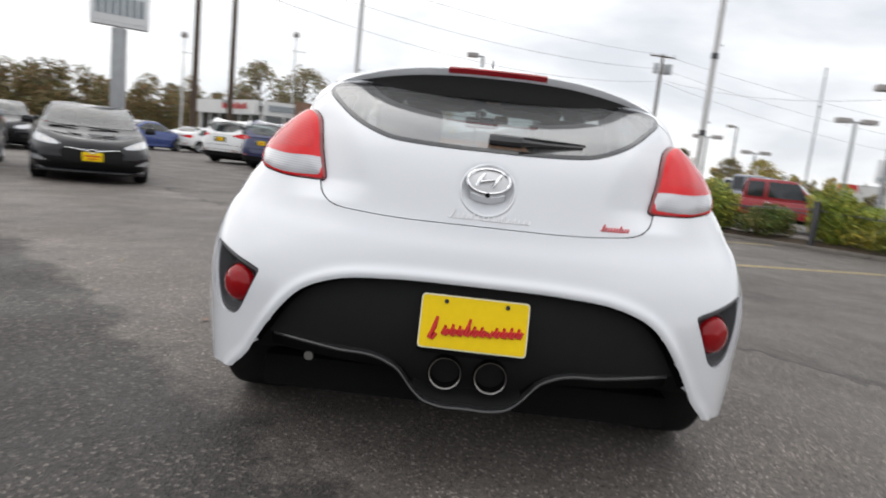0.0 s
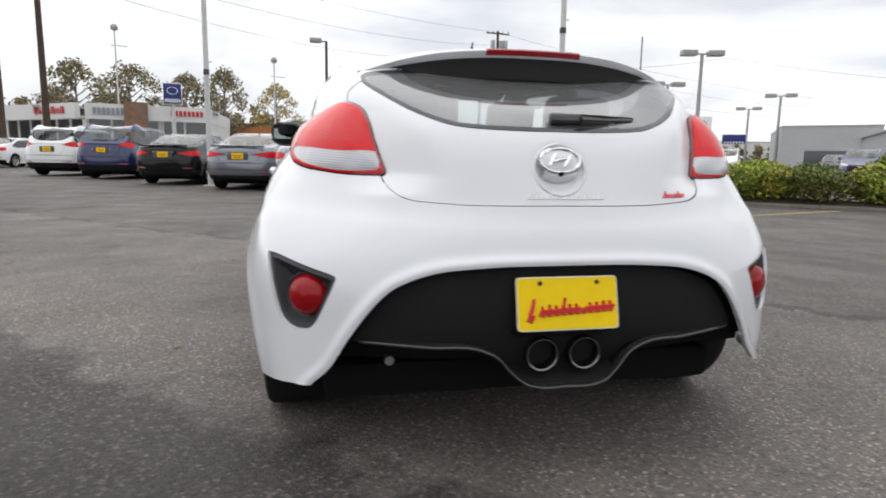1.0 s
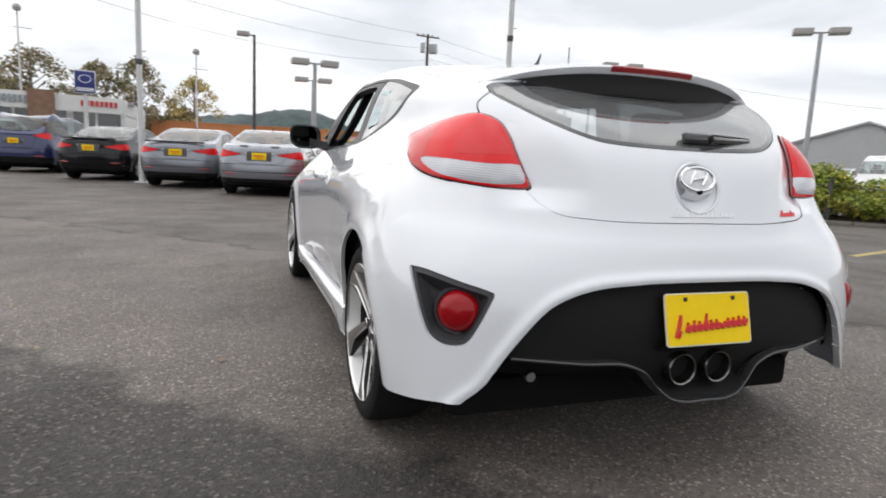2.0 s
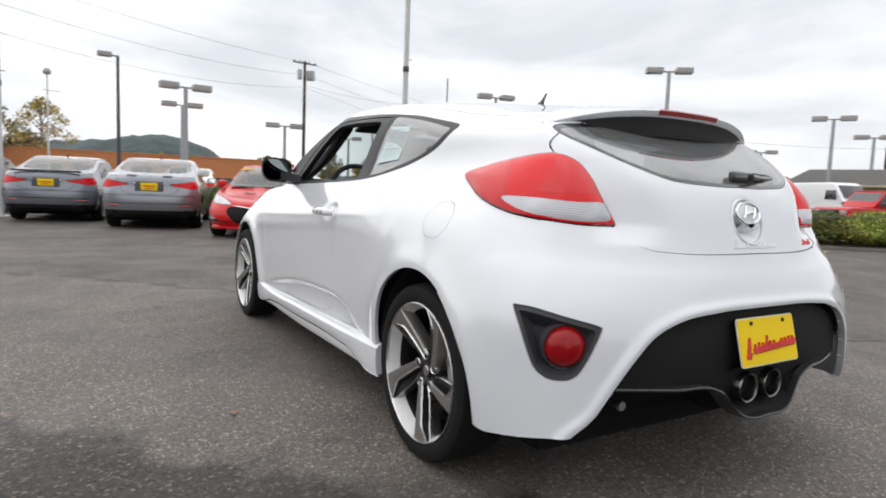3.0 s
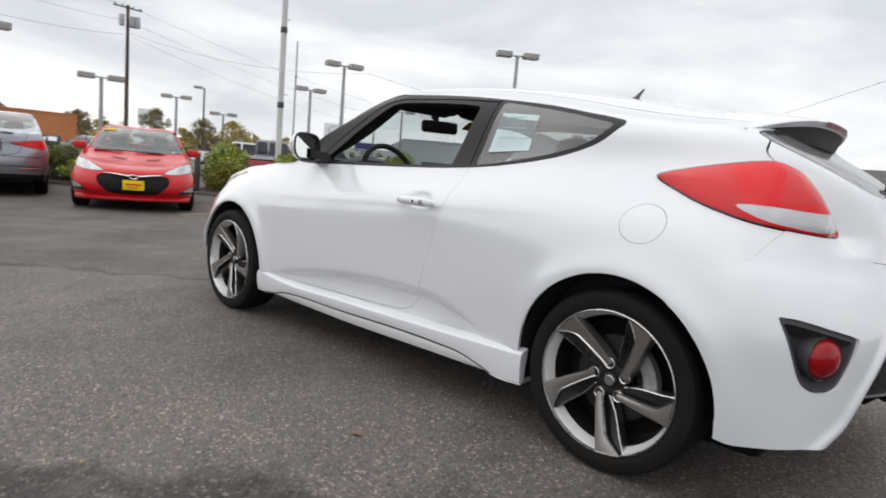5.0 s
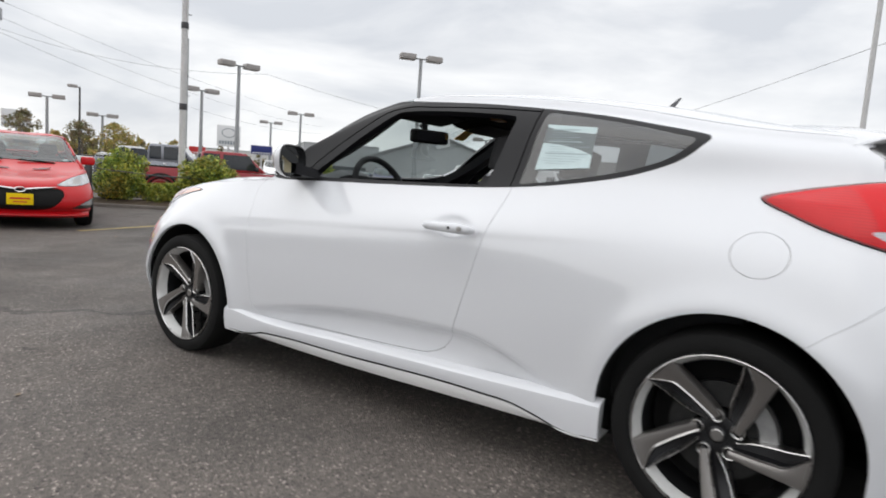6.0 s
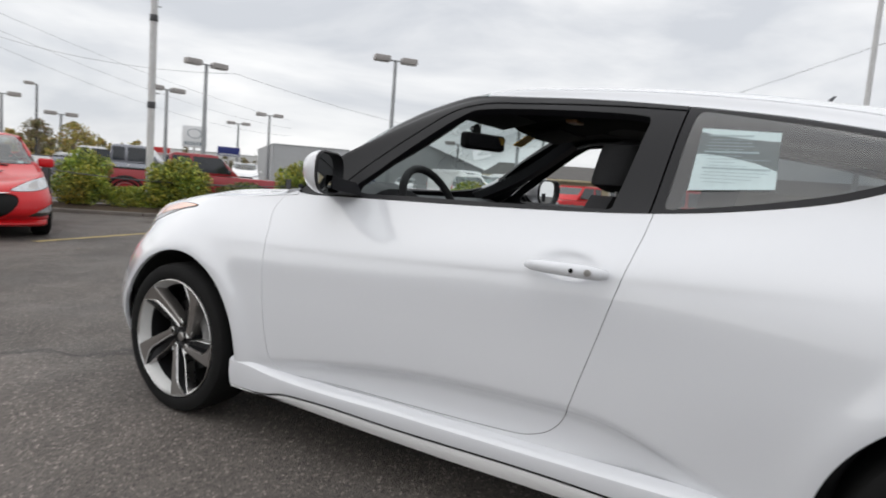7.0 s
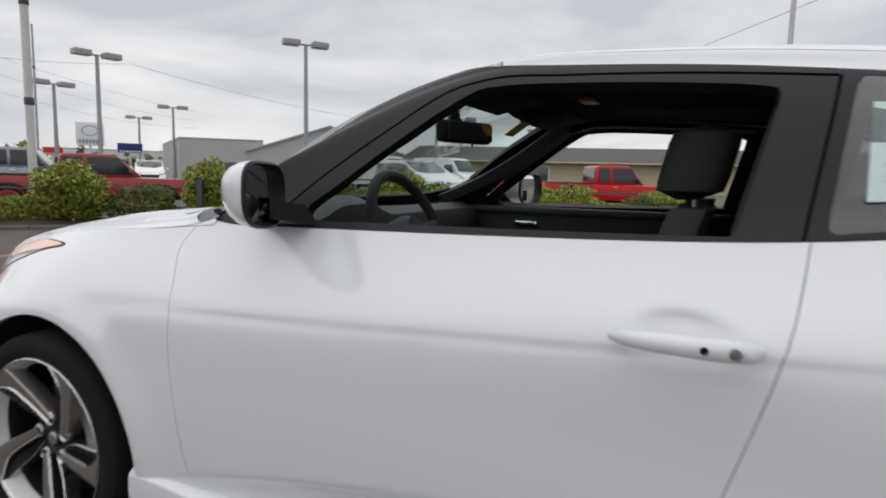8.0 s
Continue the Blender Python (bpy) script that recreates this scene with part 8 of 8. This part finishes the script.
def post_sign(x, y, z0, z1, w, face, turn, label, bars=True, legs=1, bar=SIGN_WHITE):
    t = thing("pole_sign", label, "sign", at=pose(x, y, 0, 0, 0, turn))
    part("cabinet", box_bm((w, 0.35, z1 - z0), (0, 0, (z0 + z1) / 2), 0.05), SIGN_WHITE, t)
    part("face", box_bm((w * 0.94, 0.03, (z1 - z0) * 0.93), (0, -0.18, (z0 + z1) / 2), 0.01), face, t)
    for dx in ((0,) if legs == 1 else (-w * 0.35, w * 0.35)):
        v, f = tube([(dx, 0, 0), (dx, 0, z0 + 0.05)], 0.13, 12)
        mesh_part("leg", v, f, WHITE_POLE, t)
    if bars:
        n = 7
        for i in range(n):
            part("letter_bar", box_bm((w * 0.08, 0.02, (z1 - z0) * 0.16), (w * (-0.36 + 0.12 * i), -0.205, z0 + (z1 - z0) * 0.18), 0.0), bar, t)
        if z1 - z0 > w * 0.8:
            v, f = lathe([(w * 0.26, 0.01), (w * 0.30, -0.01), (w * 0.26, -0.012)], 28, "y")
            mesh_part("ring", [(a, b - 0.195, c * 0.7 + z0 + (z1 - z0) * 0.64) for a, b, c in v], f, bar, t)


post_sign(-9.8, 41.8, 3.95, 5.35, 1.15, SIGN_BLUE, 8, "square blue dealer sign on a pale pole")
post_sign(54.3, 70.5, 3.1, 4.4, 3.0, SIGN_BLUE, -38, "wide blue sign on a pole far off")
post_sign(51.0, 73.5, 3.9, 6.8, 3.1, SIGN_WHITE, -36, "pale grey board sign far off", bar=GREY_INK)
post_sign(29.0, 84.0, 4.0, 6.1, 3.0, SIGN_WHITE, -20, "pale board sign far off", bar=GREY_INK)
post_sign(46.5, 74.0, 2.5, 3.5, 2.2, SIGN_RED, -30, "small red sign far off")
post_sign(-13.2, 20.2, 4.55, 8.4, 1.9, SIGN_WHITE, 30, "tall white dealer sign on a thick grey pole", bar=GREY_INK)
part("sign_column", box_bm((0.42, 0.34, 4.5), (-13.2, 20.2, 2.25), 0.03), GALV)
tagged(bpy.data.objects["sign_column"], "thick square grey steel sign column", "pole")


# ---- planting ----
def leaf_material(name, colours, rough=0.6):
    """Leaves whose tone runs through a few colours from leaf to leaf."""
    m = bpy.data.materials.new(name)
    m.use_nodes = True
    n, l = m.node_tree.nodes, m.node_tree.links
    b = n["Principled BSDF"]
    b.inputs["Roughness"].default_value = rough
    geo, ramp = n.new("ShaderNodeNewGeometry"), n.new("ShaderNodeValToRGB")
    ramp.color_ramp.interpolation = "LINEAR"
    while len(ramp.color_ramp.elements) < len(colours):
        ramp.color_ramp.elements.new(0.5)
    for i, c in enumerate(colours):
        e = ramp.color_ramp.elements[i]
        e.position, e.color = i / (len(colours) - 1), (*c, 1)
    l.new(geo.outputs["Random Per Island"], ramp.inputs["Fac"])
    tc, nz, mix = n.new("ShaderNodeTexCoord"), n.new("ShaderNodeTexNoise"), n.new("ShaderNodeMix")
    nz.inputs["Scale"].default_value = 1.6
    mix.data_type, mix.blend_type, mix.inputs["Factor"].default_value = "RGBA", "MULTIPLY", 0.6
    l.new(tc.outputs["Object"], nz.inputs["Vector"])
    l.new(ramp.outputs["Color"], mix.inputs["A"]), l.new(nz.outputs["Color"], mix.inputs["B"])
    gain = n.new("ShaderNodeVectorMath")
    gain.operation = "SCALE"
    gain.inputs["Scale"].default_value = 2.6
    l.new(mix.outputs["Result"], gain.inputs[0])
    l.new(gain.outputs["Vector"], b.inputs["Base Color"])
    return m


SHRUB_LEAF = leaf_material("shrub_leaves", ((0.035, 0.055, 0.012), (0.08, 0.11, 0.018), (0.16, 0.18, 0.025), (0.27, 0.24, 0.03), (0.12, 0.14, 0.02)))
SHRUB_DARK = leaf_material("dark_shrub_leaves", ((0.02, 0.035, 0.010), (0.05, 0.075, 0.016), (0.10, 0.11, 0.02), (0.11, 0.07, 0.02)))
TREE_LEAF = leaf_material("tree_leaves", ((0.07, 0.065, 0.035), (0.11, 0.10, 0.05), (0.14, 0.115, 0.06), (0.16, 0.12, 0.07)))
AUTUMN_LEAF = leaf_material("autumn_leaves", ((0.10, 0.11, 0.03), (0.20, 0.17, 0.04), (0.26, 0.17, 0.05), (0.17, 0.17, 0.05)))
WOODS_LEAF = leaf_material("far_woods_leaves", ((0.050, 0.055, 0.022), (0.085, 0.075, 0.028), (0.14, 0.078, 0.030), (0.070, 0.070, 0.028)))
BARK = material("bark", (0.20, 0.175, 0.15), 0.9, vary=0.3, scale=4, bump=0.4, bump_scale=20)
SOIL = material("dark_soil_with_litter", (0.07, 0.05, 0.032), 0.95, vary=0.4, scale=5, bump=0.4, bump_scale=25)


def leaves(clumps, count, size, rng, shell=0.55):
    """Small bent leaf blades scattered over the outer part of ellipsoid clumps (centre, radii)."""
    vols = np.array([c[1][0] * c[1][1] * c[1][2] for c in clumps]) ** 0.67
    pick = rng.choice(len(clumps), count, p=vols / vols.sum())
    cen = np.array([c[0] for c in clumps])[pick]
    rad = np.array([c[1] for c in clumps])[pick]
    d = rng.normal(size=(count, 3))
    d /= np.linalg.norm(d, axis=1)[:, None]
    r = shell + (1.08 - shell) * rng.random(count) ** 0.7
    r = np.where(rng.random(count) < 0.08, r * 1.12, r)
    p = cen + d * rad * r[:, None]
    a = rng.normal(size=(count, 3)) + d * 0.6
    a /= np.linalg.norm(a, axis=1)[:, None]
    b = np.cross(a, rng.normal(size=(count, 3)))
    b /= np.linalg.norm(b, axis=1)[:, None]
    s = (size * (0.6 + 0.8 * rng.random(count)))[:, None]
    n = np.cross(a, b)
    v = np.stack([p - a * s, p + b * s * 0.5 + n * s * 0.15, p + a * s, p - b * s * 0.5 + n * s * 0.15], 1).reshape(-1, 3)
    f = np.arange(count * 4).reshape(-1, 4)
    return v, f


def shrub_mesh(seed, w, h, count, mat, parent, size=0.045):
    rng = np.random.default_rng(seed)
    clumps = []
    for i in range(9):
        a, q = rng.random() * 6.28, rng.random() ** 0.5
        z = h * (0.25 + 0.62 * rng.random())
        k = w * 0.5 * (1.0 - 0.55 * (z / h))
        clumps.append(((q * k * math.cos(a), q * k * math.sin(a), z), (w * 0.24, w * 0.24, h * (0.16 + 0.10 * rng.random()))))
    clumps.append(((0, 0, h * 0.38), (w * 0.40, w * 0.40, h * 0.34)))
    v, f = leaves(clumps, count, size, rng, 0.45)
    v[:, 2] = np.maximum(v[:, 2], 0.02)
    mesh_part("foliage", v, f, mat, parent, smooth=False)
    pieces = []
    for i in range(7):
        a = rng.random() * 6.28
        e = (math.cos(a) * w * 0.3, math.sin(a) * w * 0.3, h * (0.6 + 0.3 * rng.random()))
        pieces.append(tube([(math.cos(a) * 0.05, math.sin(a) * 0.05, 0), (e[0] * 0.4, e[1] * 0.4, e[2] * 0.5), e], [0.018, 0.013, 0.004], 5))
    v, f = joined(*pieces)
    mesh_part("stems", v, f, BARK, parent)


def hedge_row():
    a, b = Vector((0.9, 16.2, 0)), Vector((18.6, 1.2, 0))
    d = (b - a).normalized()
    n = Vector((-d.y, d.x, 0))
    bed = thing("planting_bed", "narrow soil bed with a low concrete kerb", "planting bed", kind="structure")
    rows = []
    rng = random.Random(3)
    for i in range(61):
        p = a.lerp(b, i / 60)
        rows.append([p - n * 0.7 + Vector((0, 0, 0.03)), p - n * 0.3 + Vector((0, 0, 0.10 + 0.04 * rng.random())), p + Vector((0, 0, 0.13 + 0.05 * rng.random())), p + n * 0.4 + Vector((0, 0, 0.10)), p + n * 1.0 + Vector((0, 0, 0.03))])
    v, f = loft(rows)
    mesh_part("soil", v, f, SOIL, bed)
    L = (b - a).length
    k = int(L / 1.8)
    for i in range(k):
        p = a + d * (L * (i + 0.5) / k) - n * 0.78
        bm = box_bm((L / k - 0.015, 0.15, 0.09), (0, 0, 0.025), 0.02, 2)
        o = part("kerb_stone", bm, KERB, bed)
        o.matrix_basis = Matrix.Translation(p) @ Matrix.Rotation(math.atan2(d.y, d.x), 4, "Z")
    kinds = []
    for i, (w, h, mat, label) in enumerate(((1.5, 0.85, SHRUB_LEAF, "yellow-green leafy shrub in the planting bed"), (1.35, 0.70, SHRUB_LEAF, "low yellow-green shrub in the planting bed"),
                                            (1.6, 0.88, SHRUB_DARK, "dark green shrub in the planting bed"), (1.15, 1.05, SHRUB_LEAF, "tall pointed yellow-green shrub in the planting bed"))):
        t = thing("shrub", label, "shrub", "shrubs in the bed")
        shrub_mesh(40 + i, w, h, 9000, mat, t, 0.032)
        kinds.append(t)
    rng = random.Random(8)
    # place along the bed, width, height, kind
    plants = [(0.6, 1.2, 0.85, 2), (1.7, 1.3, 0.9, 0), (2.9, 1.2, 0.75, 0), (4.50, 0.95, 1.17, 3), (5.35, 0.75, 0.55, 1), (6.38, 1.05, 1.06, 3), (7.55, 1.2, 0.82, 2), (8.88, 0.85, 1.17, 3),
              (9.75, 1.3, 0.98, 0), (10.6, 1.2, 0.95, 0), (11.6, 1.4, 0.92, 2), (12.75, 1.15, 1.08, 3), (13.8, 1.4, 0.96, 0), (14.8, 1.2, 0.72, 1), (15.7, 1.4, 0.85, 2), (16.7, 1.3, 0.75, 0), (17.6, 1.3, 0.95, 0), (18.5, 1.3, 0.72, 1),
              (19.4, 1.2, 0.66, 1), (20.4, 1.0, 0.7, 2), (21.3, 1.0, 0.8, 0), (22.4, 1.1, 0.75, 1)]
    sizes = ((1.5, 0.85), (1.35, 0.70), (1.6, 0.88), (1.15, 1.05))
    used = set()
    for s, w, h, q in plants:
        p = a + d * s
        fw = 1.35 * w / sizes[q][0]
        m = Matrix.Translation((p.x, p.y, 0.05)) @ Matrix.Rotation(rng.random() * 6.28, 4, "Z") @ Matrix.Diagonal((fw, fw, (h - 0.05) / sizes[q][1], 1))
        if q in used:
            c = copy_thing(kinds[q], m)
        else:
            kinds[q].matrix_basis = m
            used.add(q)
    # black posts with a cable between them
    spots = [a + d * t - n * 0.55 for t in (0.2, 4.06, 8.6, 13.1, 17.6, 22.1)]
    for p in spots:
        t = thing("fence_post", "short black square steel post at the planting bed", "post", "posts at the bed", at=pose(p.x, p.y, 0, 0, 0, 40))
        part("shaft", box_bm((0.10, 0.10, 0.94), (0, 0, 0.47), 0.008), DARK_POLE, t)
        part("cap", box_bm((0.125, 0.125, 0.03), (0, 0, 0.95), 0.008), DARK_POLE, t)
    for p, q in zip(spots, spots[1:]):
        cable([(p.x, p.y, 0.80), (q.x, q.y, 0.80)], 0.10, 0.010, "slack black cable between the posts")


hedge_row()


def tree(x, y, h, crown_w, mat, seed, count=2600, size=0.15, label="", bare=0.35):
    rng = np.random.default_rng(seed)
    t = thing("tree", label or "tall thinning autumn tree", "tree", "trees behind the lot", at=pose(x, y, 0))
    pieces = [tube([(0, 0, 0), (0.1, 0, h * 0.35), (0.0, 0.1, h * 0.7), (0.1, 0, h * 0.92)], [h * 0.022, h * 0.017, h * 0.009, h * 0.003], 9)]
    clumps = []
    for i in range(22):
        s = 0.30 + 0.66 * i / 21
        a = i * 2.4 + rng.random()
        reach = crown_w * 0.5 * math.sin(math.pi * (0.22 + 0.74 * (s - 0.3) / 0.66)) * (0.7 + 0.5 * rng.random())
        e = (math.cos(a) * reach, math.sin(a) * reach, h * s + reach * 0.35)
        pieces.append(tube([(0, 0, h * s * 0.92), (e[0] * 0.5, e[1] * 0.5, (h * s + e[2]) / 2 + 0.1), e], [h * 0.007, h * 0.004, h * 0.0012], 5))
        r = crown_w * (0.10 + 0.08 * rng.random())
        clumps.append((e, (r, r, r * 0.75)))
        if rng.random() > bare:
            clumps.append(((e[0] * 0.6, e[1] * 0.6, e[2] + r * 0.3), (r * 0.8, r * 0.8, r * 0.6)))
    v, f = joined(*pieces)
    mesh_part("trunk", v, f, BARK, t)
    v, f = leaves(clumps, count, size, rng, 0.25)
    mesh_part("crown", v, f, mat, t, smooth=False)
    return t


for i, (x, y, h, w, mat) in enumerate(((-24.5, 68.0, 9.6, 6.4, TREE_LEAF), (-20.5, 72.0, 10.0, 6.8, TREE_LEAF), (-14.5, 71.0, 9.0, 5.8, TREE_LEAF), (-10.6, 72.0, 9.8, 6.2, TREE_LEAF),
                                 (-6.3, 96.0, 11.0, 6.5, AUTUMN_LEAF), (38.5, 80.0, 5.4, 4.2, AUTUMN_LEAF), (35.5, 82.0, 5.4, 3.6, TREE_LEAF), (41.5, 84.0, 4.2, 4.0, AUTUMN_LEAF), (27.0, 77.0, 5.6, 3.4, TREE_LEAF), (20.5, 84.0, 4.8, 3.4, TREE_LEAF))):
    tree(x, y, h, w, mat, 60 + i, count=2000 if x < -5 else 1500, size=0.19 if x < -5 else 0.15, label="tall thinning autumn tree behind the showroom" if x < -5 else "broad autumn tree far behind the lot")


def woods(name, label, a, b, h, depth, count, leaf_count, seed, mat, size):
    """A far belt of mixed trees, with trunks, limbs left out by distance."""
    rng = np.random.default_rng(seed)
    clumps, trunks = [], []
    a, b = np.array(a, float), np.array(b, float)
    d = (b - a) / np.linalg.norm(b - a)
    n = np.array([-d[1], d[0]])
    for i in range(count):
        p = a + (b - a) * (i + rng.random()) / count + n * depth * (rng.random() - 0.5)
        hh = h * (0.62 + 0.45 * rng.random())
        w = hh * (0.22 + 0.12 * rng.random())
        for k in range(5):
            z = hh * (0.25 + 0.17 * k)
            r = w * (1.0 - 0.13 * k) * (0.8 + 0.4 * rng.random())
            clumps.append(((p[0] + rng.normal() * w * 0.4, p[1] + rng.normal() * w * 0.4, z), (r, r, hh * 0.13)))
        trunks.append(tube([(p[0], p[1], 0), (p[0], p[1], hh * 0.8)], [0.16, 0.05], 5))
    t = tagged(new(name), label, "woods", kind="stuff")
    v, f = leaves(clumps, leaf_count, size, rng, 0.35)
    mesh_part("foliage", v, f, mat, t, smooth=False)
    v, f = joined(*trunks)
    mesh_part("trunks", v, f, BARK, t)


woods("woods", "belt of brown and green autumn trees behind the showroom", (-120, 62), (-8, 108), 8.6, 16, 170, 120000, 5, WOODS_LEAF, 0.26)
woods("far_trees", "far line of dull green and rust trees", (-10, 112), (70, 116), 5.0, 14, 60, 12000, 6, AUTUMN_LEAF, 0.4)
woods("far_trees", "far line of low trees beyond the lots", (48, 120), (130, 70), 4.6, 14, 60, 9000, 7, TREE_LEAF, 0.4)


def hill():
    """A far wooded ridge."""
    bm = bmesh.new()
    rows = []
    rng = np.random.default_rng(9)
    az = np.linspace(-60, 13.5, 150)
    for k, (dist, lift) in enumerate(((1000, 0.0), (1080, 0.55), (1180, 0.9), (1300, 1.0), (1420, 0.8), (1600, 0.2))):
        row = []
        for q in az:
            top = float(spline([(-60, 34), (-30, 42), (-12, 50), (-3, 63), (2, 74), (4.2, 84), (6.0, 88), (7.5, 83), (9.0, 72), (10.6, 52), (12.0, 26), (13.5, 2)], q))
            z = top * lift + (noise.noise(Vector((q * 0.9, k * 1.3, 0))) * 5 + noise.noise(Vector((q * 4.1, k * 2.3, 5))) * 2.6) * min(1, lift * 1.4)
            row.append(bm.verts.new((dist * math.sin(radians(q)), dist * math.cos(radians(q)), max(z, -2))))
        rows.append(row)
    for r0, r1 in zip(rows, rows[1:]):
        for i in range(len(az) - 1):
            bm.faces.new((r0[i], r1[i], r1[i + 1], r0[i + 1]))
    bmesh.ops.subdivide_edges(bm, edges=bm.edges[:], cuts=1, use_grid_fill=True)
    for vtx in bm.verts:
        vtx.co.z += noise.noise(vtx.co * 0.05) * 2.5
    h = part("hill", bm, HILL_GREEN)
    tagged(h, "far blue-green wooded hill", "hill", kind="structure")


HILL_GREEN = material("hazy_forest", (0.046, 0.066, 0.066), 0.95, vary=0.75, scale=0.03, bump=0.0)
hill()

# ---- yellow bay lines and litter ----
LINE_PAINT = material("worn_yellow_line", (0.36, 0.28, 0.12), 0.8, vary=0.35, scale=7)
LEAF_LITTER = leaf_material("fallen_leaves", ((0.16, 0.10, 0.05), (0.20, 0.14, 0.07), (0.11, 0.07, 0.04)))


def bay_line(x, y, length):
    rng = random.Random(int(x * 10))
    d = Vector((0.955, 0.297, 0))
    n = Vector((-d.y, d.x, 0))
    rows = []
    for i in range(41):
        p = Vector((x, y, 0.004)) + d * (length * i / 40)
        w = 0.05 + 0.008 * rng.random()
        rows.append([p - n * w, p + n * w])
    v, f = loft(rows)
    tagged(mesh_part("bay_line", v, f, LINE_PAINT, smooth=False), "worn yellow parking bay line", "road marking", kind="structure")


bay_line(1.25, 8.40, 5.2)
bay_line(3.5, 5.80, 6.0)
bay_line(5.9, 3.2, 6.0)
bay_line(8.3, 0.6, 6.0)


def litter():
    rng = np.random.default_rng(12)
    pieces = []
    for i in range(16):
        x, y = rng.uniform(-4.5, 4.5), rng.uniform(-1.8, 9.0)
        if abs(x) < 1.1 and -1.0 < y < 3.8:
            continue
        pieces.append((x, y))
    pieces += [(-2.15, 1.02), (-2.85, 0.75), (-2.5, 1.9), (-1.7, 2.5)]
    V, F = [], []
    for x, y in pieces:
        s, a = rng.uniform(0.012, 0.028), rng.uniform(0, 6.28)
        o = len(V)
        for k in range(7):
            t = a + k * 2 * math.pi / 7
            r = s * (1.0 if k % 2 else 0.55)
            V.append((x + r * math.cos(t), y + r * math.sin(t), 0.005 + 0.008 * rng.random()))
        F.append(tuple(range(o, o + 7)))
    tagged(mesh_part("fallen_leaves", V, F, LEAF_LITTER, smooth=False), "scattered small brown fallen leaves on asphalt", "leaves", kind="stuff")


litter()
